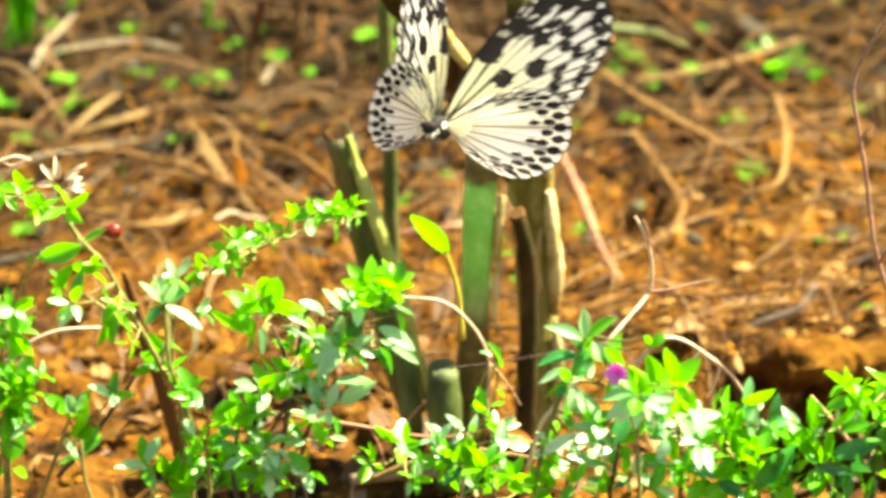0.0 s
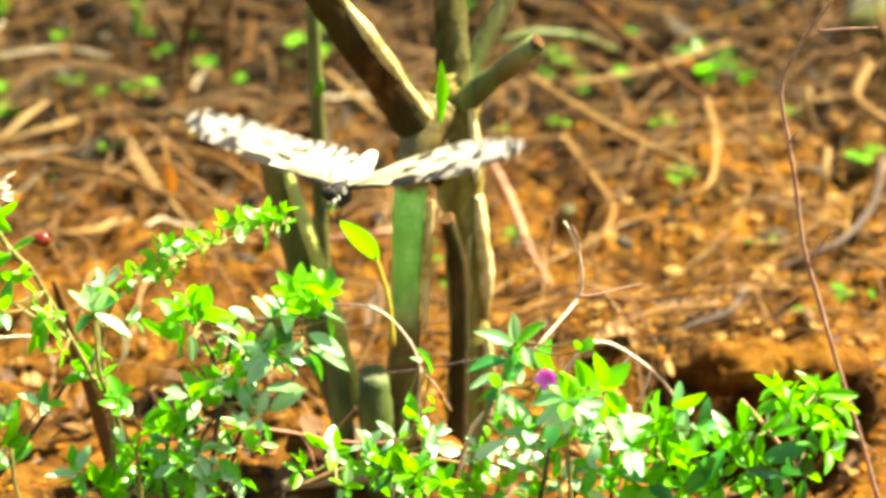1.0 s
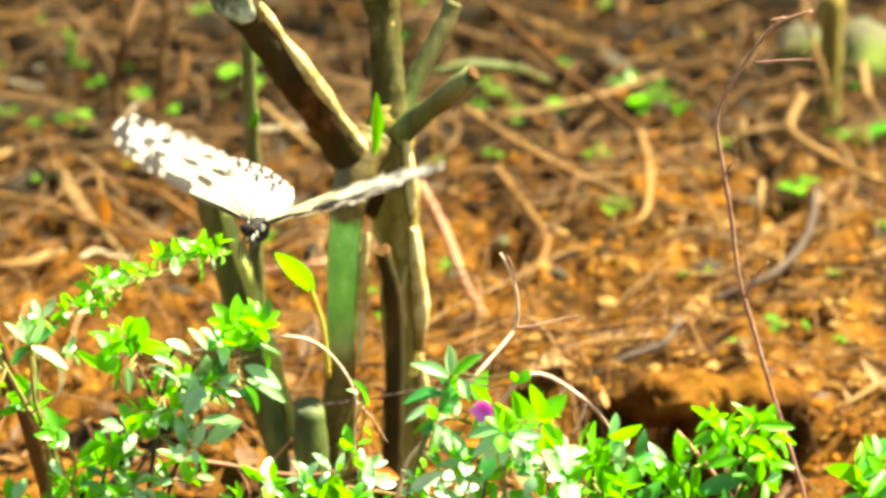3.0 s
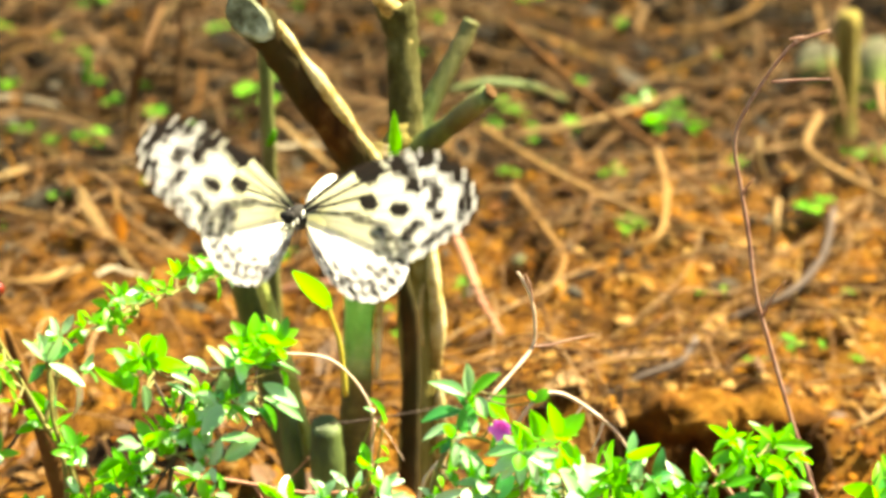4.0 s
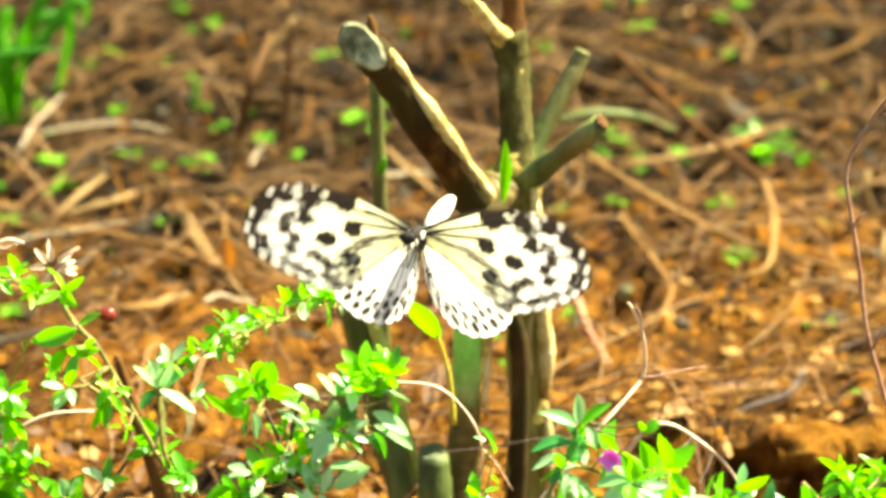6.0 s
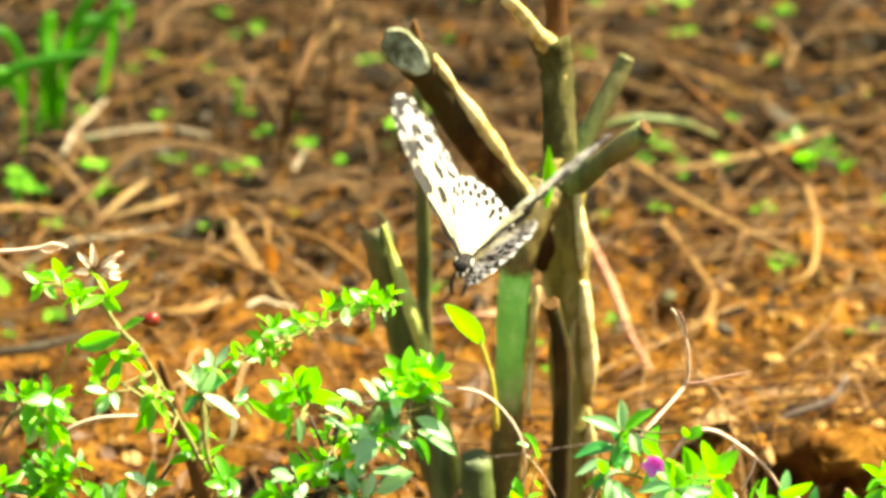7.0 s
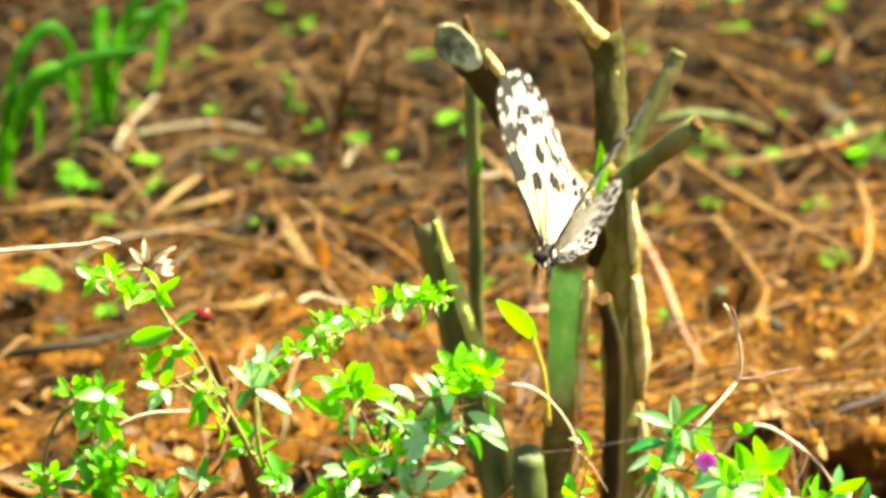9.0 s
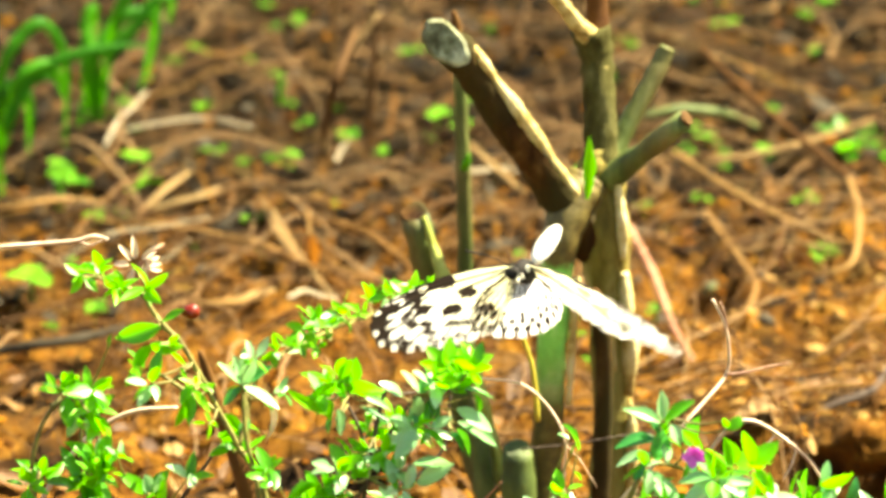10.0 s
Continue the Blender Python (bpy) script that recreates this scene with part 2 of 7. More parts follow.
LEAF_TEAL = leaf_material("blue_green_leaf", (0.010, 0.15, 0.030), (0.05, 0.32, 0.07), (0.07, 0.42, 0.05), 0.32, 0.40, 0.8)
LEAF_DARK = leaf_material("dark_green_leaf", (0.004, 0.055, 0.012), (0.014, 0.15, 0.030), (0.03, 0.24, 0.03), 0.33, 0.35, 0.8)
SEEDLING = leaf_material("seedling_leaf", (0.03, 0.17, 0.008), (0.12, 0.34, 0.02), (0.16, 0.42, 0.02), 0.6, 0.4, 0.15)
GRASS = leaf_material("grass_blade", (0.014, 0.15, 0.005), (0.05, 0.28, 0.007), (0.08, 0.36, 0.010), 0.5, 0.5, 0.3)
PETAL = leaf_material("magenta_petal", (0.62, 0.06, 0.55), (0.80, 0.12, 0.72), (0.85, 0.16, 0.75), 0.5, 0.4)
ORANGE_LEAF = leaf_material("withered_orange_leaf", (0.50, 0.16, 0.01), (0.62, 0.24, 0.02), (0.7, 0.26, 0.02), 0.6, 0.3)
RED_BUD = rough_surface("dark_red_bud", [(0.3, (0.054, 0.0036, 0.0018)), (0.6, (0.1575, 0.0135, 0.0054)), (0.8, (0.225, 0.09, 0.045))], 400, 90, 0.25, bump=0.2, depth=0.0004)
WHITE_HUSK = rough_surface("pale_dry_husk", [(0.3, (0.46, 0.312, 0.169)), (0.5, (0.805, 0.648, 0.468)), (0.75, (0.9, 0.9, 0.754))], 300, 60, 0.7, bump=0.5, depth=0.0008)
BLACK = rough_surface("black_scales", [(0.3, (0.006, 0.006, 0.006)), (0.7, (0.03, 0.027, 0.025))], 900, 120, 0.75, bump=0.4, depth=0.0003)
ABDOMEN = rough_surface("white_down", [(0.3, (0.62, 0.60, 0.52)), (0.7, (0.86, 0.85, 0.80))], 900, 150, 0.7, bump=0.4, depth=0.0003)


def wing_material(name, pale, warm_tone, through):
    """White translucent membrane, yellow towards the root, with black veins and spots."""
    m, nt, bsdf, out = start(name)

    def attribute(n):
        a = nt.nodes.new("ShaderNodeAttribute")
        a.attribute_name = n
        return a.outputs["Fac"]
    grain = noise_node(nt, 700, 4, 0.6, coords(nt))
    ground_tone = mixed(nt, pale, warm_tone, attribute("warm"))
    ground_tone = mixed(nt, ground_tone, (0.86, 0.85, 0.82), ramp_node(nt, [(0.5, (0, 0, 0)), (0.85, (0.5, 0.5, 0.5))], grain))
    ink = ramp_node(nt, [(0.47, (0, 0, 0)), (0.53, (1, 1, 1))], attribute("ink"))
    col = mixed(nt, ground_tone, (0.014, 0.011, 0.010), ink)
    nt.links.new(col, bsdf.inputs["Base Color"])
    bsdf.inputs["Roughness"].default_value = 0.55
    bumped(nt, bsdf, grain, 0.2, 0.0003)
    tr = nt.nodes.new("ShaderNodeBsdfTranslucent")
    nt.links.new(col, tr.inputs["Color"])
    mx = nt.nodes.new("ShaderNodeMixShader")
    mx.inputs[0].default_value = through
    nt.links.new(bsdf.outputs[0], mx.inputs[1])
    nt.links.new(tr.outputs[0], mx.inputs[2])
    nt.links.new(mx.outputs[0], out.inputs["Surface"])
    return m


WING = wing_material("paper_white_wing", (0.95, 0.945, 0.95), (0.92, 0.91, 0.66), 0.70)
FOREWING = wing_material("cream_white_wing", (0.90, 0.90, 0.88), (0.80, 0.79, 0.46), 0.55)


# ---- mesh helpers ----
def mesh_of(name, verts, faces, material, smooth=True):
    me = bpy.data.meshes.new(name)
    me.from_pydata([tuple(v) for v in verts], [], faces)
    me.materials.append(material)
    if smooth:
        me.polygons.foreach_set("use_smooth", [True] * len(me.polygons))
    me.update()
    return me


def part(name, me, parent, label=""):
    ob = new(name, me)
    ob.parent = parent
    return tagged(ob, label)


def thing(name, where, label, category, group="", kind=""):
    ob = new(name)
    ob.empty_display_size = 0.01
    ob.location = where
    return tagged(ob, label, category, group, kind)


def spline(points, steps):
    """A smooth line through the points."""
    p = [Vector(q) for q in points]
    p = [p[0] * 2 - p[1], *p, p[-1] * 2 - p[-2]]
    out = []
    for i in range(1, len(p) - 2):
        for k in range(steps):
            t = k / steps
            out.append(0.5 * (2 * p[i] + (p[i + 1] - p[i - 1]) * t + (2 * p[i - 1] - 5 * p[i] + 4 * p[i + 1] - p[i + 2]) * t * t
                              + (3 * p[i] - p[i - 1] - 3 * p[i + 1] + p[i + 2]) * t ** 3))
    return out + [p[-2]]


def tube(points, radii, sides=8, steps=6, knots=0.0, seed=0, cap=True):
    """Vertices and faces of a round limb along a smooth line; knots: unevenness of its skin."""
    line = spline(points, steps)
    n = len(line)
    rng = random.Random(seed)
    verts, faces = [], []
    side = Vector((0.31, 0.77, 0.55))
    for i, c in enumerate(line):
        d = (line[min(i + 1, n - 1)] - line[max(i - 1, 0)]).normalized()
        a = (side - d * side.dot(d)).normalized()
        side = a
        b = d.cross(a)
        f = i / (n - 1) * (len(radii) - 1)
        k = min(int(f), len(radii) - 2)
        r = radii[k] + (radii[k + 1] - radii[k]) * (f - k)
        r *= 1 + min(knots, 0.12) * rng.uniform(-0.5, 0.8)
        for s in range(sides):
            w = 2 * math.pi * s / sides
            rr = r * (1 + knots * (1.1 * noise.noise(c * 60 + Vector((math.cos(w), math.sin(w), seed))) + 0.6 * noise.noise(c * 240 + Vector((2.5 * math.cos(w), 2.5 * math.sin(w), seed)))))
            verts.append(c + (a * math.cos(w) + b * math.sin(w)) * rr)
    for i in range(n - 1):
        for s in range(sides):
            t = (s + 1) % sides
            faces.append((i * sides + s, i * sides + t, (i + 1) * sides + t, (i + 1) * sides + s))
    if cap:
        faces.append(tuple(range(sides))[::-1])
        faces.append(tuple((n - 1) * sides + s for s in range(sides)))
    return verts, faces


def centred(verts, at):
    at = Vector(at)
    return [v - at for v in verts]


def root_of(ob):
    while ob.parent:
        ob = ob.parent
    return ob


def limb(name, points, radii, material, parent=None, label="", category="", group="", sides=8, knots=0.12, seed=0, steps=6, kind=""):
    """A stick, root or stem: a part of parent, or a thing of its own."""
    base = root_of(parent).location if parent else Vector(points[0])
    v, f = tube(points, radii, sides, steps, knots, seed)
    me = mesh_of(name, centred(v, base), f, material)
    if parent:
        return part(name, me, parent, label)
    ob = new(name, me)
    ob.location = base
    return tagged(ob, label, category, group, kind)


def blade(length, width, fold=0.25, curl=0.15, steps=6, tip=0.9):
    """A leaf along +y, folded along its midrib, curling down towards the tip."""
    verts, faces = [], []
    for i in range(steps + 1):
        t = i / steps
        w = width * 0.5 * (math.sin(math.pi * min(1, t ** 0.9 * tip + 0.06)) ** 0.95 if i < steps else 0.04)
        y, z = length * t, -curl * length * t * t
        verts += [(-w, y, z + fold * w), (-w * 0.5, y, z + fold * w * 0.35), (0, y, z), (w * 0.5, y, z + fold * w * 0.35), (w, y, z + fold * w)]
    for i in range(steps):
        for s in range(4):
            a = i * 5 + s
            faces.append((a, a + 1, a + 6, a + 5))
    return verts, faces


def frame_of(ahead, up):
    """A turn whose y axis runs ahead and whose z axis is near up."""
    y = Vector(ahead).normalized()
    x = y.cross(Vector(up))
    x = x.normalized() if x.length > 1e-4 else y.orthogonal().normalized()
    return Matrix((x, y, x.cross(y))).transposed().to_4x4()


# ---- ground ----
PIT = (0.1069, 0.1307, 0.0000)


def logistic(v):
    return 0.5 + 0.5 * math.tanh(v * 0.5)


def height(x, y):
    """The lie of the ground: clods, a slow swell, and a hollow under a steep bank."""
    h = 0.010 * noise.noise(Vector((x * 9, y * 9, 0.3))) + 0.009 * noise.noise(Vector((x * 32, y * 32, 1.7))) + 0.0072 * noise.noise(Vector((x * 80, y * 80, 4.1))) + 0.0016 * noise.noise(Vector((x * 190, y * 190, 6.4)))
    lip = PIT[1] + 0.006 * noise.noise(Vector((x * 40, 2.2, 0))) + 0.25 * max(0, x - PIT[0]) ** 1.3 - 0.3 * max(0, PIT[0] - 0.02 - x)
    across = logistic((x - PIT[0] + 0.050) / 0.005) * logistic((PIT[0] + 0.024 - x) / 0.005)
    step = logistic((lip - y) / 0.0025)
    back = math.exp(-max(0, lip - 0.035 - y) / 0.035)
    h -= 0.055 * across * step * back
    h += 0.012 * across * math.exp(-((y - lip - 0.018) / 0.016) ** 2)
    return h


def reach(a, b, step, far):
    """Even steps from a to b, then ever longer ones out to far on both sides."""
    mid = list(np.arange(a, b + step / 2, step))
    out, s = [], step
    while (out[-1] if out else 0) < far:
        s *= 1.35
        out.append((out[-1] if out else 0) + s)
    return [a - o for o in reversed(out)] + mid + [b + o for o in out]


def build_ground():
    xs, ys = reach(-0.32, 0.30, 0.0026, 300), reach(-0.20, 0.72, 0.0032, 300)
    verts = []
    for y in ys:
        for x in xs:
            near = abs(x) < 1.2 and -1.0 < y < 1.8
            verts.append((x, y, height(x, y) if near else 0.010 * noise.noise(Vector((x * 9, y * 9, 0.3))) - 0.004))
    w = len(xs)
    faces = [(j * w + i, j * w + i + 1, (j + 1) * w + i + 1, (j + 1) * w + i) for j in range(len(ys) - 1) for i in range(w - 1)]
    tagged(new("ground", mesh_of("ground", verts, faces, SOIL)), "bare orange-brown soil with clods and a dark hollow", "ground", kind="structure")


build_ground()


def soil_ledge():
    """The overhanging edge of the bank above the hollow."""
    y = PIT[1] - 0.008
    pts = [(PIT[0] + dx, y + dy, z) for dx, dy, z in ((-0.046, 0.012, 0.001), (-0.030, 0.0, 0.005), (-0.010, -0.004, 0.007), (0.010, -0.003, 0.007), (0.026, 0.002, 0.005), (0.036, 0.012, 0.001))]
    v, f = tube(pts, [0.006, 0.0095, 0.011, 0.0105, 0.008, 0.004], 36, 22, 0.0, 5)
    v = [p + noise.noise_vector(Vector(p) * 70) * 0.0060 + noise.noise_vector(Vector(p) * 190) * 0.0026 for p in map(Vector, v)]
    tagged(new("soil_ledge", mesh_of("soil_ledge", v, f, SOIL)), "crumbling orange edge of soil over the dark hollow", "soil", kind="structure")


soil_ledge()


def lumps(name, count, lo, hi, material, label, category, area, dense, flat=0.6, seed=1):
    """Many small uneven lumps pressed into the soil."""
    rng = random.Random(seed)
    bm = bmesh.new()
    bmesh.ops.create_icosphere(bm, subdivisions=1, radius=1)
    base = [v.co.copy() for v in bm.verts]
    tri = [tuple(v.index for v in f.verts) for f in bm.faces]
    bm.free()
    verts, faces = [], []
    made = 0
    while made < count:
        x, y = rng.uniform(area[0], area[1]), rng.uniform(area[2], area[3])
        if rng.random() > dense(x, y):
            continue
        made += 1
        r = lo * (hi / lo) ** (rng.random() ** 2.2)
        q = Euler([rng.uniform(0, 6.28) for _ in range(3)]).to_matrix()
        s = Vector((rng.uniform(0.7, 1.4), rng.uniform(0.7, 1.3), flat * rng.uniform(0.7, 1.3))) * r
        at = Vector((x, y, height(x, y) + s.z * 0.35))
        k = len(verts)
        for b in base:
            v = q @ b * (1 + 0.35 * noise.noise(b * 1.7 + Vector((made * 0.37, 0, 0))))
            verts.append(at + Vector((v.x * s.x, v.y * s.y, v.z * s.z)))
        faces += [(a + k, b + k, c + k) for a, b, c in tri]
    tagged(new(name, mesh_of(name, verts, faces, material, False)), label, category, kind="stuff")


def flakes(name, count, lo, hi, thin, material, label, category, area, dense, seed=1, lift=0.006):
    """Curled scraps of dead leaf and straw lying on the soil."""
    rng = random.Random(seed)
    verts, faces = [], []
    made = 0
    while made < count:
        x, y = rng.uniform(area[0], area[1]), rng.uniform(area[2], area[3])
        if rng.random() > dense(x, y):
            continue
        made += 1
        length = lo * (hi / lo) ** (rng.random() ** 1.6)
        width = length * rng.uniform(*thin)
        m = Matrix.Translation((x, y, height(x, y) + rng.uniform(0.0005, lift))) @ Euler((rng.uniform(-0.5, 0.5), rng.uniform(-0.7, 0.7), rng.uniform(0, 6.28))).to_matrix().to_4x4()
        v, f = blade(length, width, rng.uniform(-0.8, 0.8), rng.uniform(-0.5, 0.5), 3)
        k = len(verts)
        verts += [m @ Vector(p) for p in v]
        faces += [tuple(i + k for i in g) for g in f]
    tagged(new(name, mesh_of(name, verts, faces, material)), label, category, kind="stuff")


VIEW = (-0.30, 0.28, -0.12, 0.75)
even = lambda x, y: 1.0
lumps("soil_crumbs", 8500, 0.0008, 0.0032, CRUMB, "loose crumbs and clods of orange soil", "soil", VIEW,
      lambda x, y: 0.5 + 0.5 * (0.5 + 0.5 * math.tanh((x + 0.02) * 12)) * (1 if y < 0.40 else 0.3), flat=0.5, seed=3)
lumps("soil_clods", 1500, 0.0012, 0.0038, CLOD, "pale tan clods of dry soil", "soil", (-0.05, 0.28, 0.10, 0.42),
      lambda x, y: (0.25 + 0.75 * logistic((x - 0.05) / 0.02)) * (1 if y < 0.32 else 0.4), flat=0.6, seed=4)
lumps("grey_pebbles", 260, 0.002, 0.006, GREY, "grey pebbles and bits of dead wood in the soil", "pebbles", (-0.30, 0.28, 0.18, 0.75), even, seed=5)
lumps("dark_humus", 27000, 0.0012, 0.0045, DARK_CRUMB, "small dark brown crumbs, denser towards the back", "humus", (-0.32, 0.28, 0.20, 0.80),
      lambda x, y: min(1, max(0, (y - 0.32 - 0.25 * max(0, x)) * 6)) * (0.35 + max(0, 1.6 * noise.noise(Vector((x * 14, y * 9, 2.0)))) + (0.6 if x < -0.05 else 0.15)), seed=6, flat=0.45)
flakes("leaf_litter", 1500, 0.003, 0.010, (0.25, 0.55), LITTER, "brown and tan scraps of dead leaves", "leaf litter", (-0.30, 0.28, -0.05, 0.75),
       lambda x, y: 0.2 + 0.8 * min(1, max(0, (y - 0.1) * 4)) * (1 if y < 0.33 else 0.2), seed=7)
flakes("fallen_leaves", 520, 0.008, 0.022, (0.35, 0.6), FALLEN, "reddish-brown fallen leaves under the shrubs", "leaf litter", (-0.30, 0.26, -0.14, 0.20), even, seed=12)
flakes("dark_leaf_litter", 3600, 0.004, 0.013, (0.25, 0.6), DARK_LITTER, "dark brown leaf scraps, denser towards the back", "leaf litter", (-0.32, 0.28, 0.12, 0.80),
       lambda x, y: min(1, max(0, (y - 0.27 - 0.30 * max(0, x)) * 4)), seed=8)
flakes("straw_litter", 700, 0.015, 0.06, (0.015, 0.035), LITTER, "thin dry straws and stalks strewn about", "straw", (-0.30, 0.28, 0.10, 0.75), lambda x, y: 1 if y < 0.36 else 0.3, seed=9, lift=0.014)
flakes("grey_litter", 850, 0.006, 0.018, (0.2, 0.5), GREY, "grey rotting leaf scraps", "leaf litter", (-0.30, 0.28, 0.26, 0.75),
       lambda x, y: 1.0 if x < 0.02 else 0.35, seed=11)

# ---- the pruned shrub ----
def cut_face(parent, centre, normal, radius, material, label, along=None, stretch=1.0):
    """A sawn end: a slightly domed, cracked disc with a lowered rim; an oblique cut is stretched along the limb."""
    n = Vector(normal).normalized()
    a = Vector(along) if along else n.orthogonal()
    a = (a - n * a.dot(n)).normalized()
    b = n.cross(a)
    verts, faces, rings, sides = [], [], 6, 26
    for j in range(rings + 1):
        for i in range(sides):
            w = 2 * math.pi * i / sides
            r = radius * j / rings * (1 + 0.05 * math.sin(3 * w + 1) + 0.03 * math.sin(7 * w))
            z = 0.00016 * math.cos(j * 1.9 + w) * (j / rings) - (0.0009 if j == rings else 0)
            verts.append(Vector(centre) + (a * math.cos(w) * stretch + b * math.sin(w)) * r + n * (0.0012 + z) - root_of(parent).location)
    for j in range(rings):
        for i in range(sides):
            k = (i + 1) % sides
            faces.append((j * sides + i, j * sides + k, (j + 1) * sides + k, (j + 1) * sides + i))
    part("cut_face", mesh_of("cut_face", verts, faces, material, False), parent, label)


stump = thing("pruned_shrub", (-0.0204, 0.0773, 0.0000), "pruned woody shrub with cut brown-green stems", "shrub")
trunk = limb("trunk", [(-0.0171, 0.0550, -0.0136), (-0.0154, 0.0550, 0.0191), (-0.0143, 0.0550, 0.0562), (-0.0145, 0.0550, 0.0951), (-0.0189, 0.0550, 0.1245), (-0.0192, 0.0555, 0.1400), (-0.0194, 0.0590, 0.1530)],
     [0.0068, 0.0070, 0.0074, 0.0082, 0.0108, 0.0096, 0.0058], BARK, stump, "mottled brown-green trunk", sides=18, knots=0.16, seed=2)
limb("upper_stem", [(-0.0191, 0.0560, 0.1380), (-0.0193, 0.0580, 0.1500), (-0.0195, 0.0620, 0.1644), (-0.0210, 0.0660, 0.1852), (-0.0234, 0.0660, 0.1974)],
     [0.0078, 0.0066, 0.0060, 0.0058, 0.0066], UPPER_BARK, stump, "dark olive upper stem", sides=18, knots=0.16, seed=17)
LIMB = [(-0.0223, 0.0540, 0.1147), (-0.0280, 0.0470, 0.1285), (-0.0395, 0.0400, 0.1495), (-0.0535, 0.0300, 0.1745), (-0.0668, 0.0180, 0.1990), (-0.0718, 0.0130, 0.2085)]
main_limb = limb("limb", LIMB, [0.0070, 0.0076, 0.0066, 0.0063, 0.0064, 0.0066], BARK_DARK, stump, "thick dark limb sawn off short", sides=18, knots=0.14, seed=3)
cut_face(main_limb, (-0.0748, 0.0040, 0.2136), (-0.35, -0.90, 0.30), 0.0068, CUT_WOOD, "weathered grey sawn face", (0.8, 0.0, -0.6), 1.6)
# Pale strips paint sunlight along the dark limb's upper-right edge.
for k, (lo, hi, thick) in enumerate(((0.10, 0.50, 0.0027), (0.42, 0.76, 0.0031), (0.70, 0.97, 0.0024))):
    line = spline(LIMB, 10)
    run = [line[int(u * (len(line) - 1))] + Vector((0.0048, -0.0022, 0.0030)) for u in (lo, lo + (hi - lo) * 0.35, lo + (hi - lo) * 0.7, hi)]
    limb("lit_edge_strip", run, [thick * 0.5, thick, thick * 0.95, thick * 0.4], PALE_AND_LIT_BARK, main_limb, "pale ragged strip standing for the limb's sunlit edge" if k == 0 else "", sides=14, knots=0.16, seed=31 + k, steps=9)
limb("stem", [(-0.0406, 0.0400, -0.0068), (-0.0390, 0.0400, 0.0304), (-0.0372, 0.0380, 0.0725), (-0.0356, 0.0380, 0.1087), (-0.0330, 0.0400, 0.1259), (-0.0292, 0.0460, 0.1359), (-0.0250, 0.0520, 0.1418)], [0.0064, 0.0060, 0.0056, 0.0058, 0.0070, 0.0088, 0.0095], BARED_STEM, stump, "stem with a stretch of smooth bared green skin", sides=18, knots=0.07, seed=4)
short_branch = limb("branch", [(-0.0171, 0.0520, 0.1425), (-0.0044, 0.0460, 0.1558), (0.0114, 0.0360, 0.1730)], [0.0048, 0.0040, 0.0037], OLIVE_STEM, stump, "short green branch cut at its end", sides=14, seed=5)
cut_face(short_branch, (0.0118, 0.0355, 0.1736), (0.75, -0.3, 0.55), 0.0033, STRAW, "tan cut end")
limb("branch", [(-0.0161, 0.0640, 0.1458), (-0.0087, 0.0700, 0.1592), (0.0019, 0.0780, 0.1786), (0.0053, 0.0800, 0.1856)], [0.0046, 0.0038, 0.0034, 0.0030], OLIVE_STEM, stump, sides=12, seed=6)
limb("branch", [(-0.0218, 0.0660, 0.1919), (-0.0271, 0.0600, 0.2002), (-0.0332, 0.0550, 0.2101), (-0.0396, 0.0500, 0.2191)], [0.0044, 0.0032, 0.0028, 0.0022], PALE_AND_LIT_BARK, stump, "broken pale branch end", sides=10, knots=0.25, seed=7)
limb("branch", [(-0.0218, 0.0680, 0.1911), (-0.0209, 0.0700, 0.2015), (-0.0217, 0.0720, 0.2162)], [0.0056, 0.0044, 0.0040], ROOT, stump, "reddish-brown upper stem", sides=10, seed=71)
brown_stub = limb("stub", [(-0.0197, 0.0380, -0.0036), (-0.0173, 0.0380, 0.0404), (-0.0174, 0.0380, 0.0815), (-0.0214, 0.0360, 0.1032)], [0.0040, 0.0036, 0.0034, 0.0030], BARK_DARK, stump, "broken brown stub", sides=10, knots=0.2, seed=8)
cut_face(brown_stub, (-0.0214, 0.0350, 0.1038), (-0.3, -0.5, 0.8), 0.0032, STRAW, "splintered pale end")
# Pale strips brighten the trunk's right edge in place of sunlight.
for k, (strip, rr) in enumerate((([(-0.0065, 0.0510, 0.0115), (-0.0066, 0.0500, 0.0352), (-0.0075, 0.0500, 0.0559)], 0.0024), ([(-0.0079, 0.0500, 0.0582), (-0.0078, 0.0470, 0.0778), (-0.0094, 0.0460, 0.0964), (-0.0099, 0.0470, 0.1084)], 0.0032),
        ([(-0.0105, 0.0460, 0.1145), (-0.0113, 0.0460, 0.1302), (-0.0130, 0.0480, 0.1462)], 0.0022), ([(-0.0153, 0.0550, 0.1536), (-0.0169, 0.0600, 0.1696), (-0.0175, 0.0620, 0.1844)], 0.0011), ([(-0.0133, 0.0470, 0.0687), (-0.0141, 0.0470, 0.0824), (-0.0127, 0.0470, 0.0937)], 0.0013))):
    limb("lit_edge_strip", strip, [rr * 0.5, rr, rr * 0.9, rr * 0.4], PALE_AND_LIT_BARK, trunk, "pale strip standing for the trunk's sunlit right edge" if k == 0 else "", sides=10, knots=0.3, seed=9 + k, steps=8)
limb("lit_edge_strip", [(-0.0302, 0.0360, 0.0596), (-0.0288, 0.0360, 0.0915), (-0.0272, 0.0360, 0.1106)], [0.0010, 0.0016, 0.0012], PALE_AND_LIT_BARK, stump, sides=8, knots=0.4, seed=92)
limb("stem", [(-0.0593, 0.0300, -0.0022), (-0.0616, 0.0300, 0.0302), (-0.0651, 0.0340, 0.0561)], [0.0042, 0.0040, 0.0034], OLIVE_STEM, stump, sides=10, seed=10)
